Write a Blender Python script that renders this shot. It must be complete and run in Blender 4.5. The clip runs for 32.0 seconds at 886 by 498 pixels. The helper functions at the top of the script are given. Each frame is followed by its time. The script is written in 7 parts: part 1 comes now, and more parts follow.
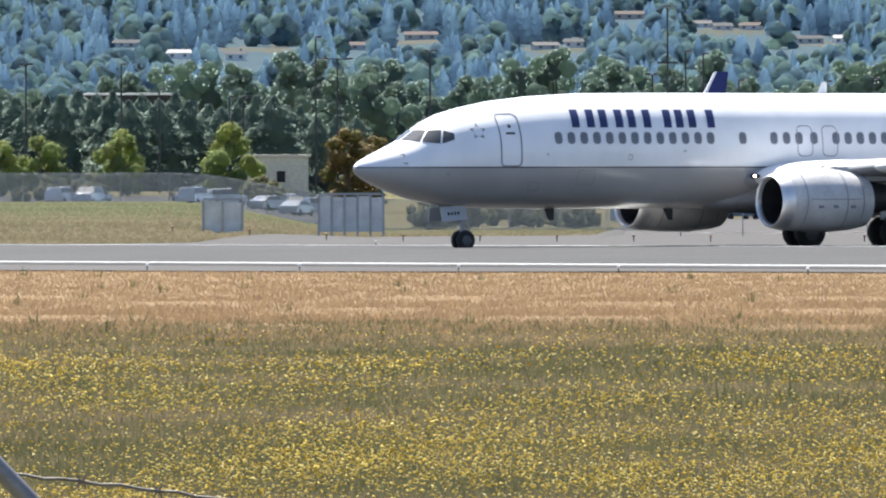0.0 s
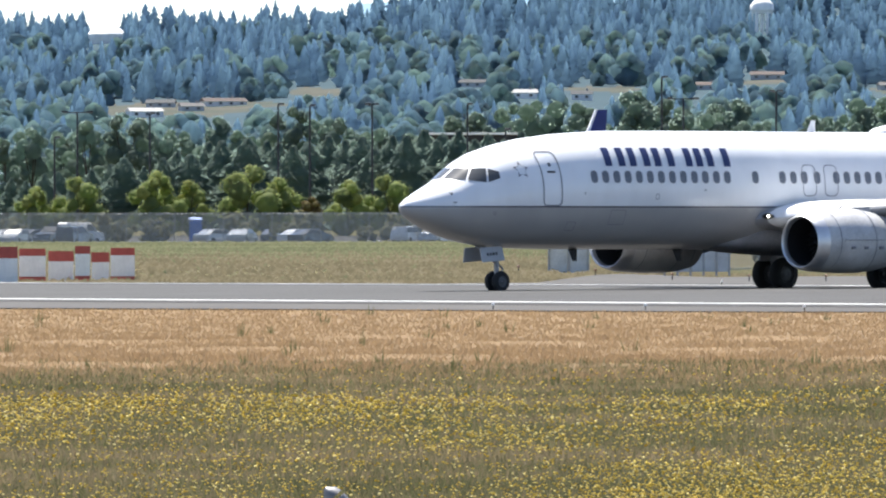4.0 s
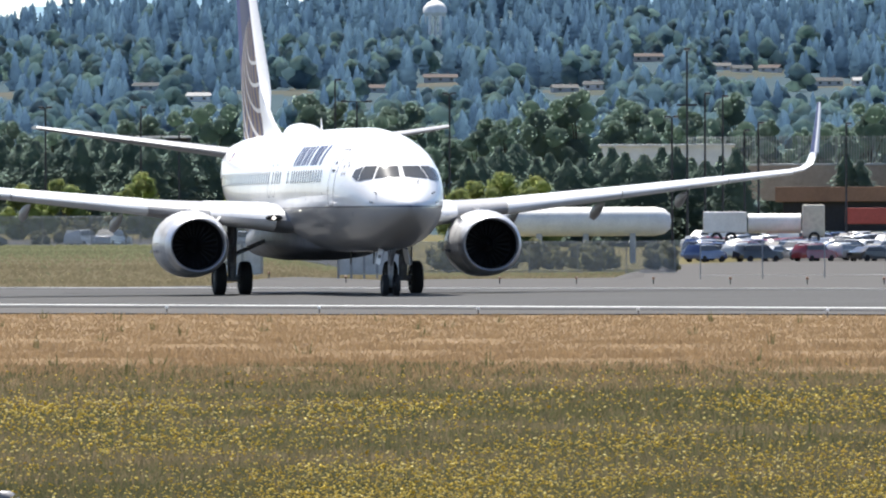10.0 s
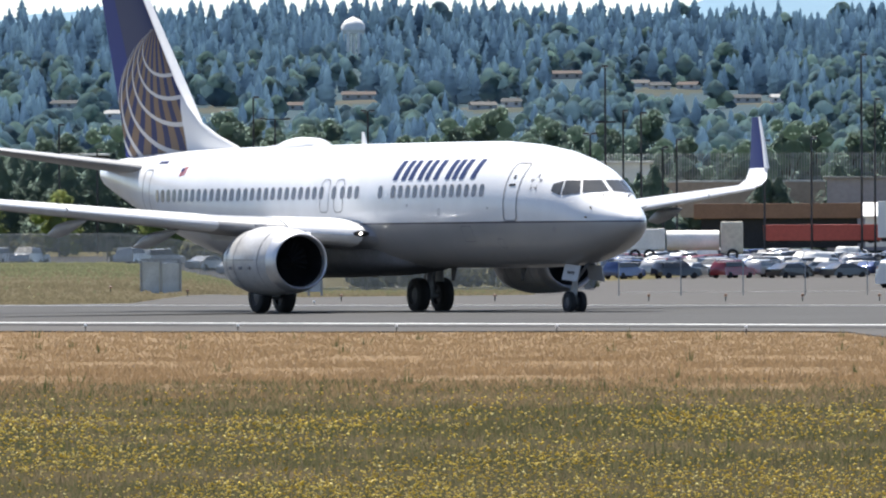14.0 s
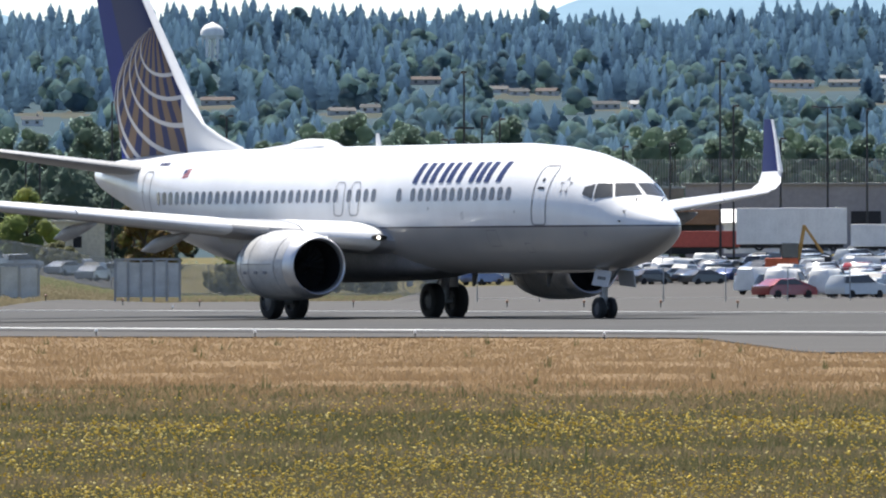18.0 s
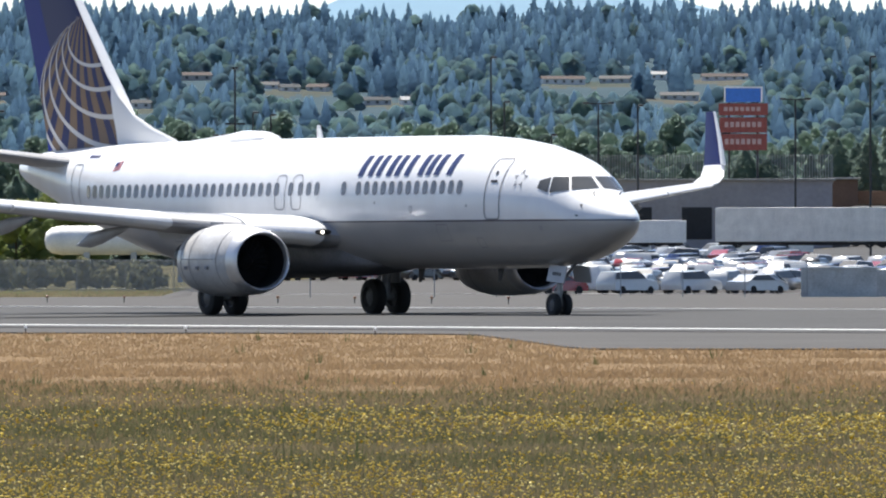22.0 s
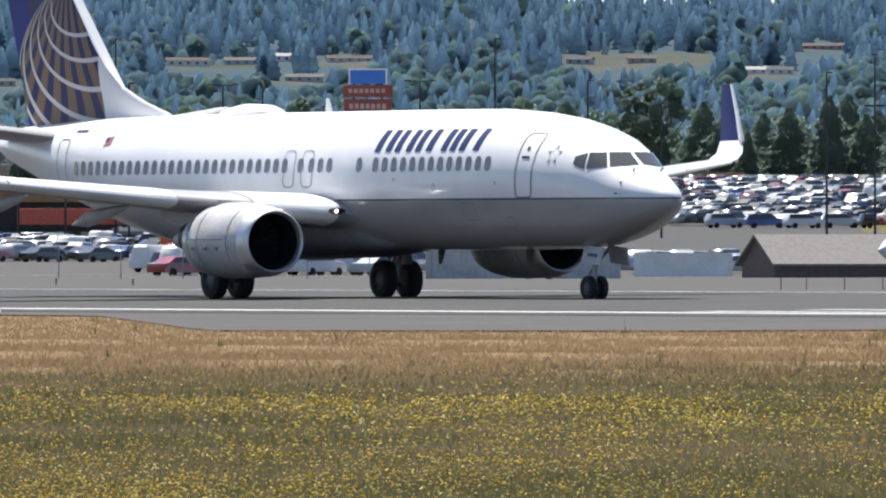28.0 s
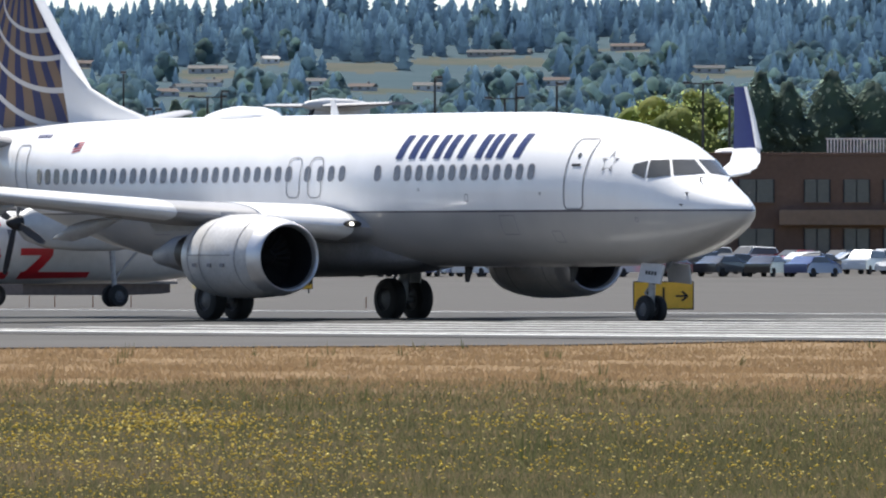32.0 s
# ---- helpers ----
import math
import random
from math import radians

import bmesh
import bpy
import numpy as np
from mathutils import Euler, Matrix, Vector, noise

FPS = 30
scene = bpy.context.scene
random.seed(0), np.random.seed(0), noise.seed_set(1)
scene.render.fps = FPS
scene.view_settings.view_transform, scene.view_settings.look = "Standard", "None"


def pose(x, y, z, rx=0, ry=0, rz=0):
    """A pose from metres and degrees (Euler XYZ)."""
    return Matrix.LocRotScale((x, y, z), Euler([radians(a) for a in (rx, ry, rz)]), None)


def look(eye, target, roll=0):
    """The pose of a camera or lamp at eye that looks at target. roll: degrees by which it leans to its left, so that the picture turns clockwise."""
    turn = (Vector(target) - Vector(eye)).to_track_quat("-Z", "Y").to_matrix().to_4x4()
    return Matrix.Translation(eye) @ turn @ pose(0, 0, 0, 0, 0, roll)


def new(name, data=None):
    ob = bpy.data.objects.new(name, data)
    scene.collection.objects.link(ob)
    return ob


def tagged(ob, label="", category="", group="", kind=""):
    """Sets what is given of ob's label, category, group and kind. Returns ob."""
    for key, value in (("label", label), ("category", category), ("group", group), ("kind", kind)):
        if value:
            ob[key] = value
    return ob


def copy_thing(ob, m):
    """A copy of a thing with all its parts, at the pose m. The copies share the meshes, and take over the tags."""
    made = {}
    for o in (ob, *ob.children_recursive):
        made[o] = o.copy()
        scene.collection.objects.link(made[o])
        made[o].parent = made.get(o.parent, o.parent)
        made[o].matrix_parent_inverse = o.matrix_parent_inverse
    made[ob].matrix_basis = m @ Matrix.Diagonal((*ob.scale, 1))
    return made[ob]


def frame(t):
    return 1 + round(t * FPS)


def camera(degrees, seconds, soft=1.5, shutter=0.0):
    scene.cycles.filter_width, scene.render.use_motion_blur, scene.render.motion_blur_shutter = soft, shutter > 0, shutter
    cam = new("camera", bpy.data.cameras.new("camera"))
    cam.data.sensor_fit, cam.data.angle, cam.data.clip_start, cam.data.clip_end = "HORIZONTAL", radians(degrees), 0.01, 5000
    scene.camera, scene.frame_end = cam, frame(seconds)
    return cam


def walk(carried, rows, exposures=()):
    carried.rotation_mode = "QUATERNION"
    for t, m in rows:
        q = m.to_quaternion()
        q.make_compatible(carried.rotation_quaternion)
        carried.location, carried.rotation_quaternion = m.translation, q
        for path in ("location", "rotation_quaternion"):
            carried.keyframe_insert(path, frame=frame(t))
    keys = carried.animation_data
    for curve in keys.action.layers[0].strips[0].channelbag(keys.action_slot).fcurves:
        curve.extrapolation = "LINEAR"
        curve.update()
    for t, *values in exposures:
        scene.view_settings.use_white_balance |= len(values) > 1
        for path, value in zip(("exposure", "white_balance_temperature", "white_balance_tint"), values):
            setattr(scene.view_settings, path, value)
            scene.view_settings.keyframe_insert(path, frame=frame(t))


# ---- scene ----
EYE = 1.3
cam = camera(3.9943, 32.0, soft=2.1)

# seconds, turn to the right, tilt up, lean (degrees); the tripod stands still and pans
PAN = (
    (0, -2.333, -0.1645, -0.158),
    (0.5, -2.6199, -0.1351, -0.05),
    (1, -2.9142, -0.1025, 0.016),
    (1.5, -3.0226, -0.0759, -0.017),
    (2, -3.197, -0.0554, -0.026),
    (2.5, -3.3987, -0.0448, -0.086),
    (3, -3.5604, -0.0239, 0.01),
    (3.5, -3.7921, 0.0194, 0.022),
    (5.5, -3.9487, -0.0358, -0.221),
    (6, -3.7025, -0.0566, -0.199),
    (6.5, -3.531, -0.0403, -0.109),
    (7, -3.3841, -0.009, -0.013),
    (7.5, -3.2353, -0.0209, -0.146),
    (8, -3.1046, 0.0297, -0.244),
    (8.5, -2.9538, 0.0071, -0.191),
    (9, -2.8376, 0.0061, -0.209),
    (9.5, -2.6679, 0.0403, -0.151),
    (10, -2.4208, 0.0281, -0.219),
    (10.5, -2.1648, -0.008, -0.134),
    (11, -2.1067, 0.0594, -0.193),
    (11.5, -2.0708, 0.0594, -0.237),
    (12, -2.0936, 0.086, -0.239),
    (12.5, -2.077, 0.1123, -0.161),
    (13, -2.0748, 0.1035, -0.19),
    (13.5, -2.0833, 0.1093, -0.199),
    (14, -2.0527, 0.1044, -0.288),
    (14.5, -1.9368, 0.1281, -0.215),
    (16.5, -1.7757, 0.1422, -0.217),
    (17, -1.7297, 0.1439, -0.142),
    (17.5, -1.6387, 0.1324, -0.179),
    (18, -1.4144, 0.1281, -0.149),
    (18.5, -1.1568, 0.104, -0.126),
    (19, -1.0598, 0.0975, -0.156),
    (19.5, -0.9375, 0.0799, -0.105),
    (20, -0.8066, 0.0784, -0.133),
    (20.5, -0.6635, 0.0854, -0.118),
    (21, -0.4241, 0.0861, -0.121),
    (21.5, -0.425, 0.1036, -0.079),
    (22, -0.3809, 0.1074, -0.09),
    (22.5, -0.2358, 0.0721, -0.118),
    (23, -0.1375, 0.0656, -0.111),
    (23.5, -0.0966, 0.0892, -0.165),
    (24, -0.0068, 0.0743, -0.156),
    (24.5, 0.2766, 0.0709, -0.12),
    (25, 0.469, 0.0639, -0.092),
    (25.5, 0.6144, 0.0722, -0.162),
    (27.5, 1.1918, 0.0556, -0.035),
    (28, 1.3122, 0.0227, -0.051),
    (28.5, 1.5728, 0.0093, -0.039),
    (29, 1.7566, 0.0515, 0.103),
    (29.5, 2.0571, 0.0896, 0.088),
    (30, 2.4668, 0.1019, 0.076),
    (30.5, 2.9745, 0.0721, 0.038),
    (31, 3.569, 0.0594, 0.18),
    (31.5, 4.1564, 0.0804, 0.128),
    (32, 4.701, 0.1011, 0.033),
)
walk(cam, [(t, pose(0, 0, EYE, 90 + up, 0, -turn) @ pose(0, 0, 0, 0, 0, lean)) for t, turn, up, lean in PAN],
     exposures=[(0, 1.76), (3, 1.72), (6, 1.58), (8, 1.42), (10, 1.38), (16, 1.28), (26, 1.25), (32, 1.2)])

# the airliner's way: seconds, metres east and north of the tripod, heading (degrees)
JET = (
    (0, -4.01, 446.21, 212.11),
    (0.5, -5.76, 445.08, 212.51),
    (1, -7.44, 443.97, 212.72),
    (1.5, -9.1, 442.86, 213.26),
    (2, -10.71, 441.76, 214.4),
    (2.5, -12.28, 440.63, 216.31),
    (3, -13.75, 439.49, 219.03),
    (3.5, -15.08, 438.35, 222.06),
    (5.5, -19.44, 433.28, 239.33),
    (6, -20.19, 431.85, 244.25),
    (6.5, -20.8, 430.35, 249),
    (7, -21.27, 428.75, 253.79),
    (7.5, -21.62, 427.02, 258.36),
    (8, -21.92, 425.19, 263.29),
    (8.5, -22.08, 423.45, 268.09),
    (9, -22.11, 422.09, 272.57),
    (9.5, -22.04, 420.88, 277.37),
    (10, -21.9, 419.75, 281.6),
    (10.5, -21.6, 418.6, 285.45),
    (11, -21.25, 417.46, 288.78),
    (11.5, -20.81, 416.29, 291.86),
    (12, -20.27, 415.07, 294.55),
    (12.5, -19.67, 413.86, 296.67),
    (13, -19.03, 412.61, 298.03),
    (13.5, -18.35, 411.33, 298.75),
    (14, -17.66, 410.07, 299.11),
    (14.5, -16.98, 408.82, 299.32),
    (16.5, -14.33, 403.72, 299.68),
    (17, -13.68, 402.58, 299.78),
    (17.5, -13.03, 401.41, 299.81),
    (18, -12.36, 400.22, 299.86),
    (18.5, -11.69, 399.03, 299.96),
    (19, -11.02, 397.85, 299.97),
    (19.5, -10.36, 396.7, 300.02),
    (20, -9.66, 395.5, 300.06),
    (20.5, -8.98, 394.3, 300.09),
    (21, -8.28, 393.09, 300.15),
    (21.5, -7.56, 391.86, 300.14),
    (22, -6.85, 390.64, 300.14),
    (22.5, -6.12, 389.38, 300.12),
    (23, -5.37, 388.05, 300.16),
    (23.5, -4.6, 386.67, 300.21),
    (24, -3.78, 385.24, 300.18),
    (24.5, -2.95, 383.73, 300.17),
    (25, -2.05, 382.14, 300.13),
    (25.5, -1.15, 380.54, 300.16),
    (27.5, 3.25, 372.71, 300.04),
    (28, 4.67, 370.23, 299.98),
    (28.5, 6.24, 367.52, 300),
    (29, 8.03, 364.45, 299.99),
    (29.5, 10.05, 361, 299.98),
    (30, 12.32, 357.07, 299.81),
    (30.5, 14.85, 352.63, 299.73),
    (31, 17.71, 347.67, 299.69),
    (31.5, 20.82, 342.26, 299.61),
    (32, 24.23, 336.34, 299.55),
)

# ---- light ----
world = bpy.data.worlds.new("sky")
scene.world = world
world.use_nodes = True
wn = world.node_tree
sky = wn.nodes.new("ShaderNodeTexSky")
sky.sky_type, sky.sun_disc = "NISHITA", False
SUN_UP, SUN_TURN = 60.0, -22.0  # degrees above the horizon, and to the right of north
sky.sun_elevation, sky.sun_rotation = radians(SUN_UP), radians(SUN_TURN)
sky.altitude = 500
sky.air_density, sky.dust_density, sky.ozone_density = 0.65, 0.8, 0.8
wn.links.new(sky.outputs[0], wn.nodes["Background"].inputs[0])
wn.nodes["Background"].inputs[1].default_value = 0.076
sun = new("sun", bpy.data.lights.new("sun", "SUN"))
sun.data.energy, sun.data.angle, sun.data.color = 4.3, radians(0.53), (1.0, 0.96, 0.9)
up, turn = radians(SUN_UP), radians(SUN_TURN)
sun.matrix_world = look((math.sin(turn) * math.cos(up) * 300, math.cos(turn) * math.cos(up) * 300, math.sin(up) * 300), (0, 0, 0))


# ---- small tools ----
def reach(d, mrad):
    """The true distance of a thing from its distance on the plan: beyond the runway the land runs deeper, except before the offices."""
    far = np.interp(d, [0, 600, 690, 950, 1200, 1500, 1900, 2300, 9000], [0, 600, 870, 1200, 1500, 1800, 2130, 2300, 9000])
    return d + (far - d) * (1 - smooth(56, 64, np.asarray(mrad, dtype=float)))


def plan_distance(d, mrad):
    """The reverse of reach()."""
    if np.max(d) <= 600:
        return d
    lo, hi = 0.6 * np.asarray(d), 1.0 * np.asarray(d)
    for _ in range(16):
        mid = (lo + hi) / 2
        under = reach(mid, mrad) < d
        lo, hi = np.where(under, mid, lo), np.where(under, hi, mid)
    return (lo + hi) / 2


def spot(mrad, d, z=0.0):
    """A place at a bearing (thousandths of a radian to the right of north) and a plan distance from the tripod."""
    d = float(reach(d, mrad))
    return Vector((d * math.sin(mrad / 1000), d * math.cos(mrad / 1000), z))


def rise(v, d, mrad=0.0):
    """The height of a thing seen that far above eye level."""
    return EYE + v * float(reach(d, mrad)) / 1000


def smooth(a, b, x):
    k = np.clip((x - a) / (b - a), 0, 1)
    return k * k * (3 - 2 * k)


def ground_z(x, y):
    true, az = np.hypot(x, y), np.arctan2(x, y) * 1000
    d = plan_distance(true, az)
    k = d / np.maximum(true, 1e-6)
    off = 0.866 * x * k + 0.5 * y * k - 189.4
    crown = np.where(off < 0, np.maximum(-0.3, 0.009 * off), np.minimum(0.066, 0.003 * off))
    left = np.interp(d, [520, 700, 760, 950, 1005, 1100, 1500], [0, 1.95, 1.75, 2.1, 3.1, 3.5, 4.2])
    right = np.interp(d, [450, 680, 905, 1040, 1100, 1500], [0, 0.15, 0.8, 2.1, 2.4, 4.2]) + 0.9 * smooth(740, 950, d) * smooth(-3, 3, az) + 4.0 * smooth(1080, 1340, d) * smooth(21, 26, az) * (1 - smooth(62, 72, az))
    side = smooth(-62, -46, az)
    back = smooth(20, 60, off)
    old = crown - (0.1 + crown) * smooth(34, 90, off) + back * (left * (1 - side) + right * side)
    return EYE + (old - EYE) * np.where(true < 600, 1.0, 1 / k)


def on_ground(x, y, lift=0.0):
    return Vector((x, y, float(ground_z(x, y)) + lift))


def mesh_of(name, verts, faces, mats, smooth_shade=False, index=None):
    me = bpy.data.meshes.new(name)
    me.from_pydata([tuple(v) for v in verts], [], [tuple(f) for f in faces])
    for m in mats if isinstance(mats, (list, tuple)) else [mats]:
        me.materials.append(m)
    if index is not None:
        me.polygons.foreach_set("material_index", np.asarray(index, dtype=np.int32))
    if smooth_shade:
        me.polygons.foreach_set("use_smooth", np.ones(len(me.polygons), dtype=bool))
    me.update()
    return me


def bm_mesh(name, bm, mat, shade=False):
    bmesh.ops.recalc_face_normals(bm, faces=bm.faces)
    me = bpy.data.meshes.new(name)
    bm.to_mesh(me)
    bm.free()
    me.materials.append(mat)
    if shade:
        me.polygons.foreach_set("use_smooth", np.ones(len(me.polygons), dtype=bool))
        me.set_sharp_from_angle(angle=radians(40))
    return me


def part(name, bm, mat, parent, label="", shade=False):
    """One mesh part under a thing or a part. Takes a bmesh or a mesh."""
    me = bm_mesh(name, bm, mat, shade) if isinstance(bm, bmesh.types.BMesh) else bm
    ob = new(name, me)
    ob.parent = parent
    return tagged(ob, label)


def thing(name, label, category, m=None, group="", kind=""):
    ob = new(name)
    ob.empty_display_size = 0.3
    if m is not None:
        ob.matrix_basis = m
    return tagged(ob, label, category, group, kind)


def box(bm, x0, x1, y0, y1, z0, z1, bevel=0.0, m=None):
    r = bmesh.ops.create_cube(bm, size=1.0)
    vs = r["verts"]
    for v in vs:
        v.co = Vector((x0 + (v.co.x + 0.5) * (x1 - x0), y0 + (v.co.y + 0.5) * (y1 - y0), z0 + (v.co.z + 0.5) * (z1 - z0)))
    if bevel:
        es = list({e for v in vs for e in v.link_edges})
        r = bmesh.ops.bevel(bm, geom=es, offset=bevel, segments=2, affect="EDGES", profile=0.6)
        vs = [v for v in r["verts"]]
    if m is not None:
        bmesh.ops.transform(bm, matrix=m, verts=list({v for v in vs if v.is_valid}))
    return bm


def tube(bm, a, b, r0, r1=None, n=12, caps=True):
    a, b = Vector(a), Vector(b)
    r1 = r0 if r1 is None else r1
    q = (b - a).to_track_quat("Z", "Y").to_matrix()
    rings = []
    for p, r in ((a, r0), (b, r1)):
        rings.append([bm.verts.new(p + q @ Vector((r * math.cos(i * math.tau / n), r * math.sin(i * math.tau / n), 0))) for i in range(n)])
    for i in range(n):
        bm.faces.new((rings[0][i], rings[0][(i + 1) % n], rings[1][(i + 1) % n], rings[1][i]))
    if caps:
        bm.faces.new(rings[0][::-1])
        bm.faces.new(rings[1])
    return bm


def spin(bm, profile, n=32, axis="X", m=None):
    """A body of revolution about an axis from (along, radius) pairs."""
    rings = []
    for along, r in profile:
        ring = []
        for i in range(n):
            a = i * math.tau / n
            c, s = max(r, 1e-4) * math.cos(a), max(r, 1e-4) * math.sin(a)
            co = Vector((along, c, s)) if axis == "X" else Vector((c, along, s)) if axis == "Y" else Vector((c, s, along))
            ring.append(bm.verts.new(m @ co if m else co))
        rings.append(ring)
    for a, b in zip(rings, rings[1:]):
        for i in range(n):
            bm.faces.new((a[i], a[(i + 1) % n], b[(i + 1) % n], b[i]))
    return bm


def bmn():
    return bmesh.new()


def loft(bm, rings, closed=True, cap0=True, cap1=True):
    vs = [[bm.verts.new(p) for p in ring] for ring in rings]
    n = len(vs[0])
    for a, b in zip(vs, vs[1:]):
        for i in range(n if closed else n - 1):
            bm.faces.new((a[i], a[(i + 1) % n], b[(i + 1) % n], b[i]))
    if cap0:
        bm.faces.new(vs[0][::-1])
    if cap1:
        bm.faces.new(vs[-1])
    return bm


# ---- materials ----
def material(name, color, rough=0.6, metal=0.0, vary=0.0, scale=3.0, bump=0.0, bump_scale=40.0, color2=None, coat=0.0, random_tint=0.0, spec=0.5):
    """A procedural surface: two scales of colour variation, optional relief and clear coat."""
    m = bpy.data.materials.new(name)
    m.use_nodes = True
    nt = m.node_tree
    p = nt.nodes["Principled BSDF"]
    p.inputs["Roughness"].default_value, p.inputs["Metallic"].default_value = rough, metal
    p.inputs["Coat Weight"].default_value = coat
    p.inputs["Specular IOR Level"].default_value = spec
    p.inputs["Base Color"].default_value = (*color, 1)
    if vary or color2:
        co = nt.nodes.new("ShaderNodeTexCoord")
        big, fine = nt.nodes.new("ShaderNodeTexNoise"), nt.nodes.new("ShaderNodeTexNoise")
        for nd, sc, det in ((big, scale, 4.0), (fine, scale * 9.7, 3.0)):
            nd.inputs["Scale"].default_value, nd.inputs["Detail"].default_value = sc, det
            nt.links.new(co.outputs["Object"], nd.inputs["Vector"])
        mix = nt.nodes.new("ShaderNodeMath")
        mix.operation = "MULTIPLY_ADD"
        nt.links.new(fine.outputs[0], mix.inputs[0])
        mix.inputs[1].default_value = 0.45
        sub = nt.nodes.new("ShaderNodeMath")
        sub.operation = "MULTIPLY"
        nt.links.new(big.outputs[0], sub.inputs[0])
        sub.inputs[1].default_value = 0.75
        nt.links.new(sub.outputs[0], mix.inputs[2])
        ramp = nt.nodes.new("ShaderNodeValToRGB")
        c2 = color2 or tuple(c * (1 - vary) for c in color)
        c1 = color if color2 else tuple(min(1, c * (1 + vary * 0.5)) for c in color)
        ramp.color_ramp.elements[0].position, ramp.color_ramp.elements[1].position = 0.42, 0.78
        ramp.color_ramp.elements[0].color, ramp.color_ramp.elements[1].color = (*c2, 1), (*c1, 1)
        nt.links.new(mix.outputs[0], ramp.inputs[0])
        out = ramp.outputs[0]
        if random_tint:
            info = nt.nodes.new("ShaderNodeObjectInfo")
            hsv = nt.nodes.new("ShaderNodeHueSaturation")
            mr = nt.nodes.new("ShaderNodeMapRange")
            mr.inputs[3].default_value, mr.inputs[4].default_value = 1 - random_tint, 1 + random_tint
            nt.links.new(info.outputs["Random"], mr.inputs[0])
            nt.links.new(mr.outputs[0], hsv.inputs["Value"])
            nt.links.new(out, hsv.inputs["Color"])
            out = hsv.outputs[0]
        nt.links.new(out, p.inputs["Base Color"])
    if bump:
        co = nt.nodes.new("ShaderNodeTexCoord")
        nz, bp = nt.nodes.new("ShaderNodeTexNoise"), nt.nodes.new("ShaderNodeBump")
        nz.inputs["Scale"].default_value, nz.inputs["Detail"].default_value = bump_scale, 4.0
        bp.inputs["Strength"].default_value, bp.inputs["Distance"].default_value = bump, 0.02
        nt.links.new(co.outputs["Object"], nz.inputs["Vector"])
        nt.links.new(nz.outputs[0], bp.inputs["Height"])
        nt.links.new(bp.outputs[0], p.inputs["Normal"])
    return m


WHITE = material("white_paint", (0.8, 0.8, 0.8), 0.35, vary=0.06, scale=0.6, coat=0.3)
GREY = material("grey_paint", (0.42, 0.42, 0.43), 0.4, vary=0.1, scale=0.8, coat=0.2)
BLUE = material("blue_paint", (0.018, 0.026, 0.12), 0.5, vary=0.1, spec=0.3)
BLACK = material("black_rubber", (0.015, 0.015, 0.016), 0.75, vary=0.3)
DARK = material("dark_metal", (0.03, 0.03, 0.032), 0.5, 0.4, vary=0.3)
STEEL = material("bare_metal", (0.66, 0.66, 0.67), 0.42, 0.8, vary=0.08)
GLASS = material("dark_glass", (0.085, 0.088, 0.09), 0.12, vary=0.1)
ASPHALT = material("asphalt", (0.042, 0.041, 0.04), 0.9, spec=0.25, vary=0.25, scale=0.15, bump=0.3, bump_scale=25)
CONCRETE = material("concrete", (0.054, 0.05, 0.046), 0.9, spec=0.25, vary=0.25, scale=0.1, bump=0.2, bump_scale=15)
LINE = material("white_line", (0.6, 0.6, 0.58), 0.9, spec=0.2, vary=0.25, scale=2.0)

# ---- ground ----
def ground_sheet():
    az = np.concatenate([np.linspace(-3141.6, -300, 24)[:-1], np.linspace(-300, -130, 8)[:-1], np.linspace(-130, 140, 190), np.linspace(140, 300, 8)[1:], np.linspace(300, 3141.6, 24)[1:]])
    d = np.concatenate([[3, 10, 25, 40], np.geomspace(50, 1600, 170), [2000, 2600, 3400, 4900]])
    A, D = np.meshgrid(az / 1000, d)
    x, y = D * np.sin(A), D * np.cos(A)
    z = ground_z(x, y) + np.where(D < 245, 0.03 * np.sin(x * 0.8) * np.sin(y * 0.21 + x * 0.1), 0)
    n, k = A.shape[1], A.shape[0]
    verts = np.stack([x, y, z], -1).reshape(-1, 3)
    i, j = np.meshgrid(np.arange(k - 1), np.arange(n - 1), indexing="ij")
    a = (i * n + j).ravel()
    faces = np.stack([a, a + 1, a + n + 1, a + n], 1)
    return tagged(new("ground", mesh_of("ground", verts.tolist(), faces.tolist() + [list(range(n - 1))[::-1]], GROUND, True)), "dry summer grassland with brown and green patches", "ground", kind="structure")


